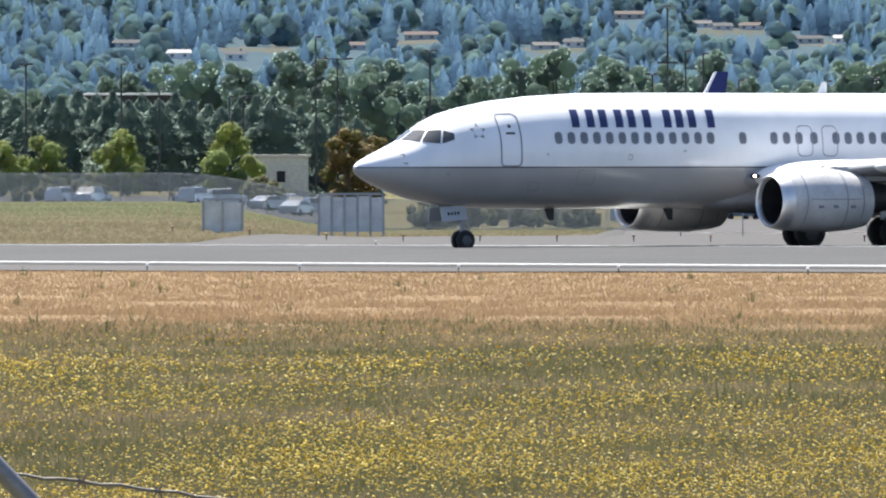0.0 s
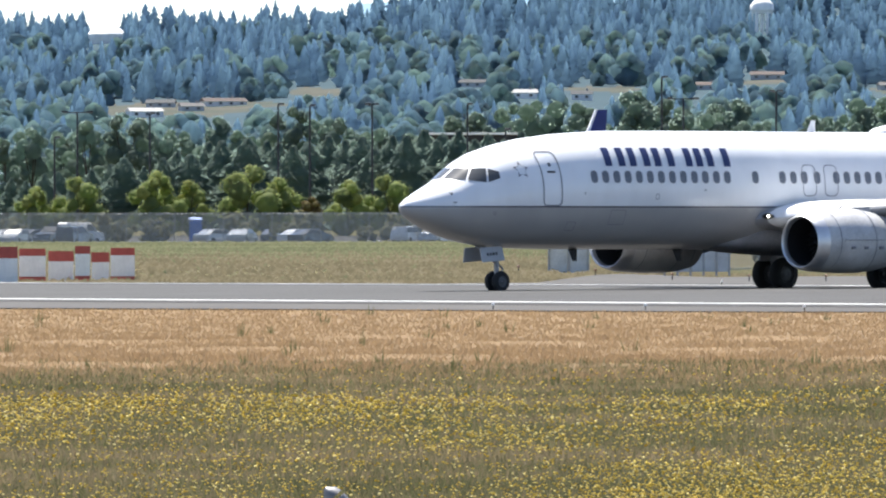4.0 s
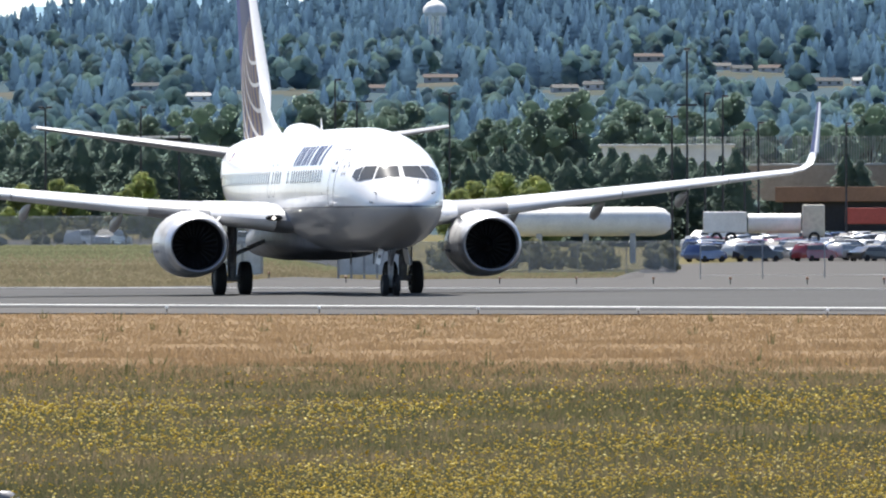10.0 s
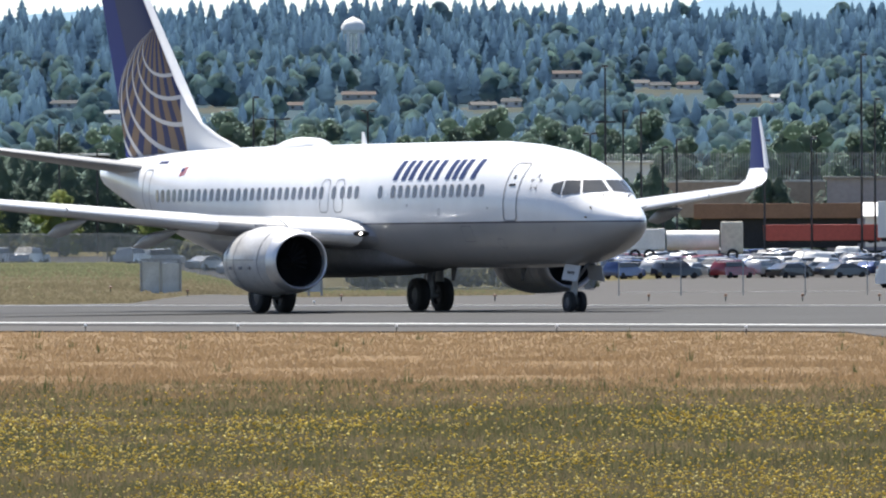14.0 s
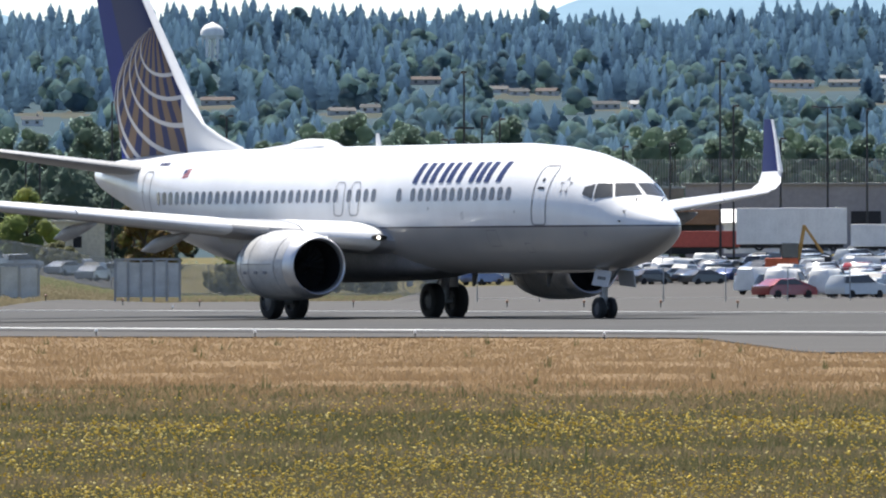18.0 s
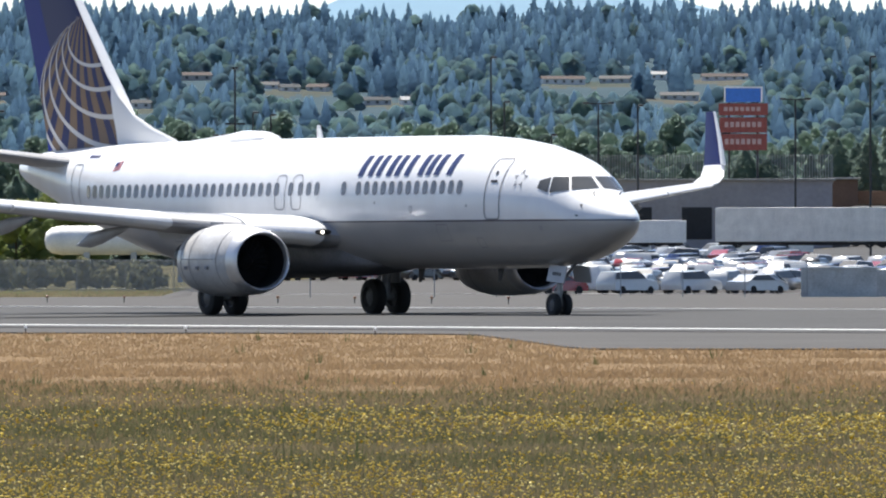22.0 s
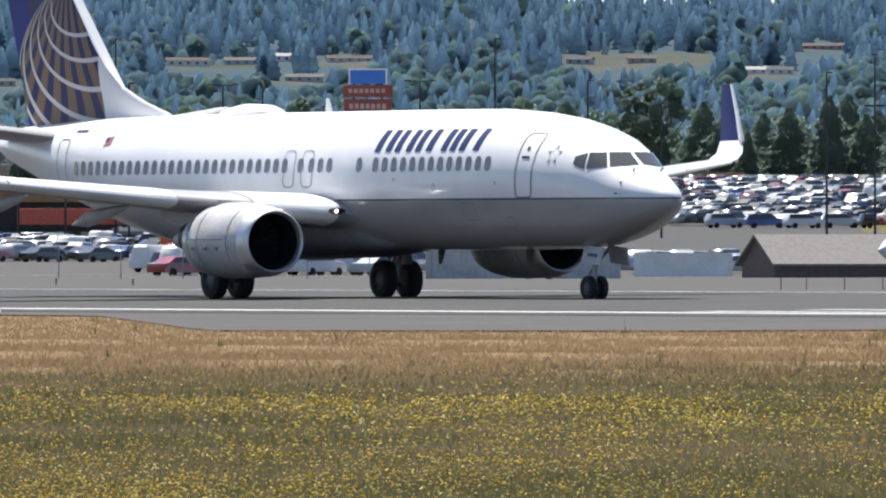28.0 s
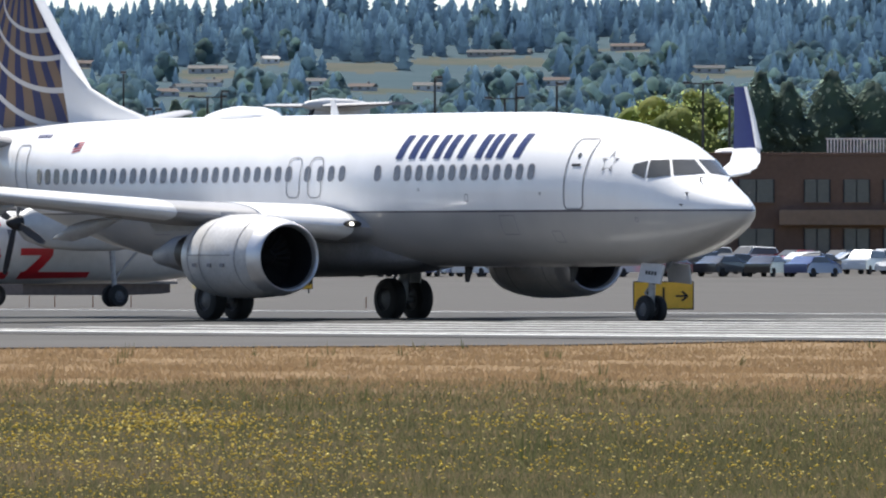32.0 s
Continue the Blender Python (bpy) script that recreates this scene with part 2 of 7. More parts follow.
def grassland():
    """Soil under thin grass: green-brown near the tripod, straw-coloured along the runway."""
    m = material("grassland", (0.13, 0.105, 0.055), 0.95, scale=0.05, color2=(0.085, 0.085, 0.036), bump=0.5, bump_scale=6, spec=0.05)
    nt = m.node_tree
    p = nt.nodes["Principled BSDF"]
    base = p.inputs["Base Color"].links[0].from_socket
    co, sep, nz = nt.nodes.new("ShaderNodeTexCoord"), nt.nodes.new("ShaderNodeSeparateXYZ"), nt.nodes.new("ShaderNodeTexNoise")
    nz.inputs["Scale"].default_value, nz.inputs["Detail"].default_value = 0.06, 5.0
    nt.links.new(co.outputs["Object"], sep.inputs[0])
    nt.links.new(co.outputs["Object"], nz.inputs["Vector"])
    add, mr, mix = nt.nodes.new("ShaderNodeMath"), nt.nodes.new("ShaderNodeMapRange"), nt.nodes.new("ShaderNodeMixRGB")
    add.operation = "MULTIPLY_ADD"
    nt.links.new(nz.outputs[0], add.inputs[0])
    add.inputs[1].default_value = 60.0
    nt.links.new(sep.outputs[1], add.inputs[2])
    mr.inputs[1].default_value, mr.inputs[2].default_value = 165.0, 205.0
    nt.links.new(add.outputs[0], mr.inputs[0])
    far, both = nt.nodes.new("ShaderNodeMapRange"), nt.nodes.new("ShaderNodeMath")
    far.inputs[1].default_value, far.inputs[2].default_value, far.inputs[3].default_value, far.inputs[4].default_value = 400.0, 440.0, 1.0, 0.0
    nt.links.new(sep.outputs[1], far.inputs[0])
    both.operation = "MULTIPLY"
    nt.links.new(mr.outputs[0], both.inputs[0])
    nt.links.new(far.outputs[0], both.inputs[1])
    nt.links.new(both.outputs[0], mix.inputs[0])
    nt.links.new(base, mix.inputs[1])
    mix.inputs[2].default_value = (0.185, 0.128, 0.072, 1)
    nt.links.new(mix.outputs[0], p.inputs["Base Color"])
    return m


GROUND = grassland()
ground = ground_sheet()

AX, NX = Vector((0.5, -0.8660254, 0)), Vector((0.8660254, 0.5, 0))


def runway_at(s, off):
    """A place on the runway: metres along its axis and across it from the centre line."""
    return AX * s + NX * (189.4 + off)


def strip(name, s0, s1, o0, o1, mat, lift, label, category, ns=60, no=6):
    verts, faces = [], []
    for i in range(ns + 1):
        for j in range(no + 1):
            p = runway_at(s0 + (s1 - s0) * i / ns, o0 + (o1 - o0) * j / no)
            verts.append(on_ground(p.x, p.y, lift))
    for i in range(ns):
        for j in range(no):
            a = i * (no + 1) + j
            faces.append((a, a + no + 1, a + no + 2, a + 1))
    # the slab's edges reach down into the ground
    for edge in ([i * (no + 1) for i in range(ns + 1)], [i * (no + 1) + no for i in range(ns + 1)]):
        base = len(verts)
        verts += [verts[k] - Vector((0, 0, lift + 0.1)) for k in edge]
        faces += [(edge[i], edge[i + 1], base + i + 1, base + i) for i in range(ns)]
    return tagged(new(name, mesh_of(name, verts, faces, mat)), label, category, kind="structure")


def polar_patch(name, outline, mat, lift, label, category):
    """A paved patch between a near and a far edge, each given as bearing and distance."""
    azs = np.linspace(outline[0][0], outline[-1][0], 160)
    near = np.interp(azs, [o[0] for o in outline], [o[1] for o in outline])
    far = np.interp(azs, [o[0] for o in outline], [o[2] for o in outline])
    verts, faces, k = [], [], 40
    for a, n0, f0 in zip(azs, near, far):
        for j in range(k + 1):
            d = n0 * (f0 / n0) ** (j / k)
            p = spot(a, d)
            verts.append(on_ground(p.x, p.y, lift))
    for i in range(len(azs) - 1):
        for j in range(k):
            a = i * (k + 1) + j
            faces.append((a, a + k + 1, a + k + 2, a + 1))
    edge, base = [i * (k + 1) for i in range(len(azs))], len(verts)
    verts += [verts[e] - Vector((0, 0, lift + 0.1)) for e in edge]
    faces += [(edge[i], edge[i + 1], base + i + 1, base + i) for i in range(len(azs) - 1)]
    return tagged(new(name, mesh_of(name, verts, faces, mat)), label, category, kind="structure")


# bearing, near edge, far edge
APRON = ((-160, 395, 600), (-104, 367, 532), (-84, 358, 511), (-68, 350, 496), (-60, 345, 520), (-50, 340, 620), (-44, 338, 655), (-29, 332, 670), (-25, 331, 860), (-14.6, 326, 940), (-4, 320, 940), (4, 262, 940), (43, 259, 900), (62, 263, 905), (82, 268, 905), (120, 280, 905), (200, 300, 905))
pavement = polar_patch("pavement", APRON, CONCRETE, 0.035, "pale weathered concrete apron beside the runway", "apron")
runway = strip("runway", -560, 120, -26, 27, ASPHALT, 0.048, "grey asphalt runway with white markings", "runway", 120, 12)
strip("runway_edge_line", -560, 120, -22.9, -21.9, LINE, 0.06, "worn white runway edge line", "road marking", 120, 1)
strip("runway_far_line", -560, 120, 21.9, 22.9, LINE, 0.06, "worn white runway edge line", "road marking", 120, 1)
WORN_LINE = material("worn_line", (0.4, 0.4, 0.385), 0.9, vary=0.5, scale=1.2, spec=0.2)
for k in range(6):
    for side in (-1, 1):
        o = side * (2.7 + 3.5 * k)
        strip("threshold_stripe", -266, -219, o - 0.62, o + 0.62, WORN_LINE, 0.06, "broad white runway threshold stripe", "road marking", 12, 1)

polar_patch("car_park_left", ((-125, 742, 985), (-60, 742, 985), (-47, 742, 985)), ASPHALT, 0.03, "dark asphalt car park behind the fence", "car park")
polar_patch("car_park_right", ((19, 945, 1390), (40, 905, 1390), (62, 860, 1390)), ASPHALT, 0.03, "dark asphalt car park on the rise", "car park")


def quick_mesh(name, verts, tris, mats, index=None, shade=False):
    """A triangle mesh from arrays."""
    me = bpy.data.meshes.new(name)
    verts, tris = np.asarray(verts, dtype=np.float32), np.asarray(tris, dtype=np.int32)
    me.vertices.add(len(verts))
    me.vertices.foreach_set("co", verts.ravel())
    me.loops.add(tris.size)
    me.loops.foreach_set("vertex_index", tris.ravel())
    me.polygons.add(len(tris))
    me.polygons.foreach_set("loop_start", np.arange(0, tris.size, 3, dtype=np.int32))
    for m in mats if isinstance(mats, (list, tuple)) else [mats]:
        me.materials.append(m)
    if index is not None:
        me.polygons.foreach_set("material_index", np.asarray(index, dtype=np.int32))
    me.update(calc_edges=True)
    return me


def island_material(name, colors, rough=0.8, trans=0.0, scale=0.0, spec=0.25):
    """A leafy surface whose pieces differ in colour, with larger drifts of colour across the place."""
    m = bpy.data.materials.new(name)
    m.use_nodes = True
    nt = m.node_tree
    p = nt.nodes["Principled BSDF"]
    p.inputs["Roughness"].default_value = rough
    p.inputs["Specular IOR Level"].default_value = spec
    geo, ramp = nt.nodes.new("ShaderNodeNewGeometry"), nt.nodes.new("ShaderNodeValToRGB")
    fac = geo.outputs["Random Per Island"]
    if scale:
        co, nz, add = nt.nodes.new("ShaderNodeTexCoord"), nt.nodes.new("ShaderNodeTexNoise"), nt.nodes.new("ShaderNodeMath")
        nz.inputs["Scale"].default_value, nz.inputs["Detail"].default_value = scale, 3.0
        nt.links.new(co.outputs["Object"], nz.inputs["Vector"])
        mr = nt.nodes.new("ShaderNodeMapRange")
        mr.inputs[1].default_value, mr.inputs[2].default_value, mr.inputs[3].default_value, mr.inputs[4].default_value = 0.35, 0.65, -0.3, 0.3
        nt.links.new(nz.outputs[0], mr.inputs[0])
        add.use_clamp = True
        nt.links.new(fac, add.inputs[0])
        nt.links.new(mr.outputs[0], add.inputs[1])
        fac = add.outputs[0]
    nt.links.new(fac, ramp.inputs[0])
    el = ramp.color_ramp.elements
    while len(el) < len(colors):
        el.new(0.5)
    for i, c in enumerate(colors):
        el[i].position, el[i].color = i / (len(colors) - 1), (*c, 1)
    nt.links.new(ramp.outputs[0], p.inputs["Base Color"])
    if trans:
        tr, mx = nt.nodes.new("ShaderNodeBsdfTranslucent"), nt.nodes.new("ShaderNodeMixShader")
        nt.links.new(ramp.outputs[0], tr.inputs["Color"])
        mx.inputs[0].default_value = trans
        out = nt.nodes["Material Output"]
        nt.links.new(p.outputs[0], mx.inputs[1])
        nt.links.new(tr.outputs[0], mx.inputs[2])
        nt.links.new(mx.outputs[0], out.inputs[0])
    return m


# ---- grass and flowers of the field ----
rng = np.random.default_rng(7)


def fields(x, y):
    """Slow drifts across the field, from 0 to 1."""
    a = np.sin(x * 0.31 + 1.3 * np.sin(y * 0.083)) * np.sin(y * 0.117 + 0.7 * np.sin(x * 0.19))
    b = np.sin(x * 0.83 + y * 0.41) * np.sin(y * 0.53 - x * 0.37 + 2)
    return 0.5 + 0.32 * a + 0.18 * b


def far_edge(az):
    return np.interp(az, [o[0] for o in APRON], [o[1] for o in APRON])


def scatter(n, d0, d1, power=1.0):
    az = rng.uniform(-112, 126, n)
    k = rng.uniform(0, 1, n) ** power
    d = 1 / (1 / d0 + (1 / d1 - 1 / d0) * k)
    x, y = d * np.sin(az / 1000), d * np.cos(az / 1000)
    return az, d, x, y


def tufts(n, d0, d1, blades, h0, h1, w, lean, keep, size_far=0.0):
    az, d, x, y = scatter(n, d0, d1)
    ok = keep(az, d, x, y)
    az, d, x, y = az[ok], d[ok], x[ok], y[ok]
    n = len(d)
    z = ground_z(x, y)
    big = 1 + size_far * (d - d0) / (d1 - d0)
    verts = np.zeros((n, blades, 3, 3), dtype=np.float32)
    for b in range(blades):
        a = rng.uniform(0, math.tau, n)
        ox, oy = rng.normal(0, 0.05, n) * big, rng.normal(0, 0.05, n) * big
        h = rng.uniform(h0, h1, n)
        ww = w * big * rng.uniform(0.6, 1.4, n)
        px, py = np.cos(a) * ww, np.sin(a) * ww * 0.4
        lx, ly = rng.normal(0, lean, n) * h, rng.normal(0, lean, n) * h
        verts[:, b, 0] = np.stack([x + ox - px, y + oy - py, z - 0.02], 1)
        verts[:, b, 1] = np.stack([x + ox + px, y + oy + py, z - 0.02], 1)
        verts[:, b, 2] = np.stack([x + ox + lx, y + oy + ly, z + h], 1)
    v = verts.reshape(-1, 3)
    return v, np.arange(len(v), dtype=np.int32).reshape(-1, 3)


GREEN_GRASS = island_material("green_grass", ((0.078, 0.082, 0.036), (0.112, 0.11, 0.052), (0.155, 0.136, 0.072), (0.235, 0.178, 0.112)), 0.8, 0.4, 0.14)
DRY_GRASS = island_material("dry_grass", ((0.248, 0.17, 0.093), (0.268, 0.184, 0.102), (0.286, 0.198, 0.111), (0.31, 0.218, 0.125)), 0.85, 0.4, 0.06)
HIGH_GRASS = island_material("high_bank_grass", ((0.17, 0.18, 0.105), (0.205, 0.215, 0.12), (0.24, 0.245, 0.14), (0.28, 0.275, 0.165)), 0.85, 0.4, 0.03)
BANK_GRASS = island_material("bank_grass", ((0.185, 0.16, 0.1), (0.225, 0.19, 0.12), (0.26, 0.222, 0.14), (0.3, 0.255, 0.17)), 0.85, 0.4, 0.03)
WEED = island_material("weed_green", ((0.07, 0.085, 0.035), (0.11, 0.12, 0.05), (0.17, 0.15, 0.08)), 0.8, 0.3)
PETAL = island_material("yellow_petal", ((0.5, 0.33, 0.015), (0.62, 0.43, 0.04), (0.7, 0.53, 0.1), (0.78, 0.66, 0.28)), 0.7, 0.2)


def grass_field():
    v, f = tufts(170000, 58, 185, 6, 0.04, 0.12, 0.0062, 0.6, lambda az, d, x, y: rng.uniform(0, 1, len(d)) < 1.1 - smooth(140, 185, d + 30 * (fields(x, y) - 0.5)), 1.6)
    tagged(new("field_grass", quick_mesh("field_grass", v, f, GREEN_GRASS)), "short green and straw-coloured grass of the near field", "grass", kind="stuff")
    v, f = tufts(190000, 80, 362, 5, 0.03, 0.09, 0.0065, 0.6, lambda az, d, x, y: (d < far_edge(az) - 0.2) & (rng.uniform(0, 1, len(d)) < 0.3 + 0.7 * smooth(130, 180, d + 40 * (fields(x, y) - 0.5))), 1.8)
    tagged(new("dry_grass", quick_mesh("dry_grass", v, f, DRY_GRASS)), "tall dry brown grass beside the runway", "grass", kind="stuff")
    # the bank beyond the runway
    n = 60000
    az, d = rng.uniform(-113, -24, n), rng.uniform(490, 960, n)
    ok = d > reach(np.interp(az, [o[0] for o in APRON], [o[2] for o in APRON]), az) + 1
    az, d = az[ok], d[ok]
    n = len(d)
    x, y = d * np.sin(az / 1000), d * np.cos(az / 1000)
    z, h, w, a = ground_z(x, y), rng.uniform(0.06, 0.22, n), rng.uniform(0.08, 0.24, n), rng.uniform(0, math.tau, n)
    v = np.stack([np.stack([x - w, y, z - 0.02], 1), np.stack([x + w, y, z - 0.02], 1), np.stack([x + rng.normal(0, 0.15, n), y, z + h], 1)], 1)
    high = d + 60 * rng.normal(0, 1, n) > np.interp(az, [-113, -60, -45, -24], [690, 690, 900, 900])
    for sel, name, mat, label in ((~high, "bank_grass", BANK_GRASS, "rough yellow-brown grass on the far bank"), (high, "high_bank_grass", HIGH_GRASS, "pale green grass high on the far bank")):
        q = v[sel].reshape(-1, 3)
        tagged(new(name, quick_mesh(name, q, np.arange(len(q)).reshape(-1, 3), mat)), label, "grass", kind="stuff")
    # single tall weeds, each a few thin shoots
    n = 150
    az, d = rng.uniform(-112, 126, n), rng.uniform(95, 330, n)
    az, d = az[d < far_edge(az) - 4], d[d < far_edge(az) - 4]
    n = len(d)
    x, y = d * np.sin(az / 1000), d * np.cos(az / 1000)
    z, vs = ground_z(x, y), []
    for b in range(7):
        ox, oy, h = rng.normal(0, 0.05, n), rng.normal(0, 0.05, n), rng.uniform(0.1, 0.3, n) * rng.uniform(0.5, 1.4, n)
        w = rng.uniform(0.006, 0.016, n)
        vs.append(np.stack([np.stack([x + ox - w, y + oy, z], 1), np.stack([x + ox + w, y + oy, z], 1), np.stack([x + 1.8 * ox, y + oy, z + h], 1)], 1))
    v = np.concatenate(vs).reshape(-1, 3)
    tagged(new("tall_weeds", quick_mesh("tall_weeds", v, np.arange(len(v)).reshape(-1, 3), WEED)), "tall grey-green weeds standing above the grass", "weeds", kind="stuff")
    # yellow flowers on thin stalks
    az, d, x, y = scatter(230000, 58, 160, 1.0)
    dens = np.interp(d, [58, 85, 105, 116, 121, 122, 125.5, 127, 140, 160], [0.36, 0.4, 0.44, 0.5, 0.65, 2.4, 2.4, 0.35, 0.16, 0.03]) * np.interp(az, [-110, -60, 0, 40, 70, 120], [1.1, 1.2, 2.0, 1.5, 0.4, 0.22]) * (0.04 + 3.2 * fields(x * 1.2, y * 0.6) ** 1.8 * fields(x * 6.1 + 3, y * 2.3) ** 1.5)
    ok = rng.uniform(0, 1, len(d)) < dens
    x, y, d = x[ok], y[ok], d[ok]
    n = len(d)
    z = ground_z(x, y)
    h, r = rng.uniform(0.08, 0.22, n), rng.uniform(0.008, 0.0165, n) * np.interp(d, [60, 80, 110, 125], [0.65, 0.8, 1.12, 1.3])
    hx, hy = rng.normal(0, 0.03, n), rng.normal(0, 0.03, n)
    c = np.stack([x + hx, y + hy, z + h], 1)
    ring = [(math.cos(i * math.tau / 6), math.sin(i * math.tau / 6)) for i in range(6)]
    tilt = rng.normal(0, 0.3, (n, 2))
    vs = np.zeros((n, 8, 3), dtype=np.float32)
    for i, (a, b) in enumerate(ring):
        vs[:, i] = c + np.stack([r * a, r * b, r * (a * tilt[:, 0] + b * tilt[:, 1])], 1)
    vs[:, 6] = c + np.stack([r * 0, r * 0, r * 0.5], 1)
    vs[:, 7] = c - np.stack([r * 0, r * 0, r * 0.45], 1)
    t = np.array([(i, (i + 1) % 6, 6) for i in range(6)] + [((i + 1) % 6, i, 7) for i in range(6)], dtype=np.int32)
    tri = (t[None] + (np.arange(n) * 8)[:, None, None]).reshape(-1, 3)
    tagged(new("yellow_flowers", quick_mesh("yellow_flowers", vs.reshape(-1, 3), tri, PETAL)), "yellow wild flowers dotted through the field", "flowers", kind="stuff")
    sv = np.zeros((n, 3, 3), dtype=np.float32)
    sv[:, 0], sv[:, 1], sv[:, 2] = np.stack([x - 0.003, y, z], 1), np.stack([x + 0.003, y, z], 1), c
    tagged(new("flower_stalks", quick_mesh("flower_stalks", sv.reshape(-1, 3), np.arange(3 * n).reshape(-1, 3), GREEN_GRASS)), "thin green stalks of the field flowers", "stalks", kind="stuff")


grass_field()

# ---- the airliner: x forward from the main wheels, y to its left, z up from the ground ----
# station (x), crown height, keel height, half width
HULL = ((19.83, 2.83, 2.79, 0.02), (19.72, 3.0, 2.6, 0.24), (19.5, 3.13, 2.46, 0.42), (19.0, 3.36, 2.22, 0.72), (18.4, 3.62, 1.99, 1.0), (18.0, 3.80, 1.86, 1.15), (17.5, 4.14, 1.73, 1.31),
        (17.0, 4.46, 1.63, 1.45), (16.4, 4.72, 1.54, 1.58), (15.6, 4.93, 1.48, 1.70), (14.5, 5.14, 1.44, 1.80), (13.0, 5.31, 1.42, 1.86), (11.0, 5.42, 1.42, 1.88), (8.0, 5.44, 1.42, 1.88), (3.0, 5.44, 1.42, 1.88),
        (-2.0, 5.44, 1.42, 1.88), (-5.0, 5.44, 1.46, 1.87), (-7.0, 5.43, 1.62, 1.84), (-9.0, 5.41, 1.93, 1.75), (-11.0, 5.38, 2.37, 1.6), (-13.0, 5.33, 2.88, 1.36), (-15.0, 5.25, 3.42, 1.05), (-16.5, 5.17, 3.83, 0.76), (-17.6, 5.08, 4.12, 0.5), (-18.2, 4.95, 4.35, 0.3))
HX = [h[0] for h in HULL][::-1]


def hull_at(x):
    return tuple(float(np.interp(x, HX, [h[i] for h in HULL][::-1])) for i in (1, 2, 3))


def hull_point(x, a):
    """A point of the hull's skin; a: angle from the crown, positive to the left side."""
    top, low, w = hull_at(x)
    c, h = (top + low) / 2, (top - low) / 2
    s, k = math.sin(a), math.cos(a)
    e = 2 / 2.15
    return Vector((x, w * math.copysign(abs(s) ** e, s), c + h * math.copysign(abs(k) ** e, k)))


def skin(x, z, side, lift=0.0):
    """The skin's point at a station and height on one side (1 left, -1 right), its normal and the two ways along it."""
    top, low, w = hull_at(x)
    c, h = (top + low) / 2, (top - low) / 2
    k = max(-0.999, min(0.999, (z - c) / h))
    a = math.acos(math.copysign(abs(k) ** (2.15 / 2), k))
    p = hull_point(x, a * side)
    du = hull_point(x + 0.02, a * side) - hull_point(x - 0.02, a * side)
    dv = hull_point(x, (a - 0.01) * side) - hull_point(x, (a + 0.01) * side)
    du, dv = du.normalized(), dv.normalized()
    n = du.cross(dv).normalized() * (1 if du.cross(dv).y * side > 0 else -1)
    return p + n * lift, n, du, dv


def skin_patch(bm, pts, side, lift=0.006, depth=0.0):
    """A thin plate that follows the skin through the outline pts of (x, z)."""
    vs = [bm.verts.new(skin(x, z, side, lift)[0]) for x, z in pts]
    return bm.faces.new(vs)


def dense(pts, step=0.1):
    """The same outline with short steps, so that it follows the curved skin."""
    out = []
    for i, p in enumerate(pts):
        q = pts[(i + 1) % len(pts)]
        n = max(1, int(math.hypot(q[0] - p[0], q[1] - p[1]) / step))
        out += [(p[0] + (q[0] - p[0]) * k / n, p[1] + (q[1] - p[1]) * k / n) for k in range(n)]
    return out


def skin_ring(bm, pts, side, width, lift=0.012):
    """A closed stripe on the skin along an outline of (x, z)."""
    pts = dense(pts)
    n = len(pts)
    a = [bm.verts.new(skin(x, z, side, lift)[0]) for x, z in pts]
    b = []
    for i, (x, z) in enumerate(pts):
        t = Vector((pts[(i + 1) % n][0] - pts[i - 1][0], pts[(i + 1) % n][1] - pts[i - 1][1])).normalized()
        b.append(bm.verts.new(skin(x - t.y * width, z + t.x * width, side, lift)[0]))
    for i in range(n):
        bm.faces.new((a[i], a[(i + 1) % n], b[(i + 1) % n], b[i]))


def glazing(bm, side, phi0, phi1, low0, low1, top0, top1, lift=0.014):
    """A pane of the flight deck between two plan angles, with its own sill and head heights."""
    grid = []
    for i in range(9):
        f = i / 8
        phi = radians(phi0 + (phi1 - phi0) * f)
        row = []
        for j in range(6):
            g = j / 5
            z = (low0 + (low1 - low0) * f) * (1 - g) + (top0 + (top1 - top0) * f) * g
            lo, hi = 0.05, 3.0
            for _ in range(40):
                r = (lo + hi) / 2
                x, y = 16.2 + r * math.cos(phi), r * math.sin(phi)
                top, keel, w = hull_at(x)
                c, h = (top + keel) / 2, (top - keel) / 2
                k = (z - c) / h
                inside = x < 19.8 and abs(k) < 1 and y < w * (1 - abs(k) ** 2.15) ** (1 / 2.15)
                lo, hi = (r, hi) if inside else (lo, r)
            n = Vector((math.cos(phi), math.sin(phi), 0.7)).normalized()
            p = Vector((16.2 + lo * math.cos(phi), lo * math.sin(phi), z)) + n * lift
            row.append(bm.verts.new((p.x, p.y * side, p.z)))
        grid.append(row)
    for i in range(8):
        for j in range(5):
            bm.faces.new((grid[i][j], grid[i + 1][j], grid[i + 1][j + 1], grid[i][j + 1]))


def round_rect(x0, x1, z0, z1, r, k=4):
    pts = []
    for cx, cz, a0 in ((x1 - r, z1 - r, 0), (x0 + r, z1 - r, 90), (x0 + r, z0 + r, 180), (x1 - r, z0 + r, 270)):
        for i in range(k + 1):
            a = radians(a0 + 90 * i / k)
            pts.append((cx + r * math.cos(a), cz + r * math.sin(a)))
    return pts


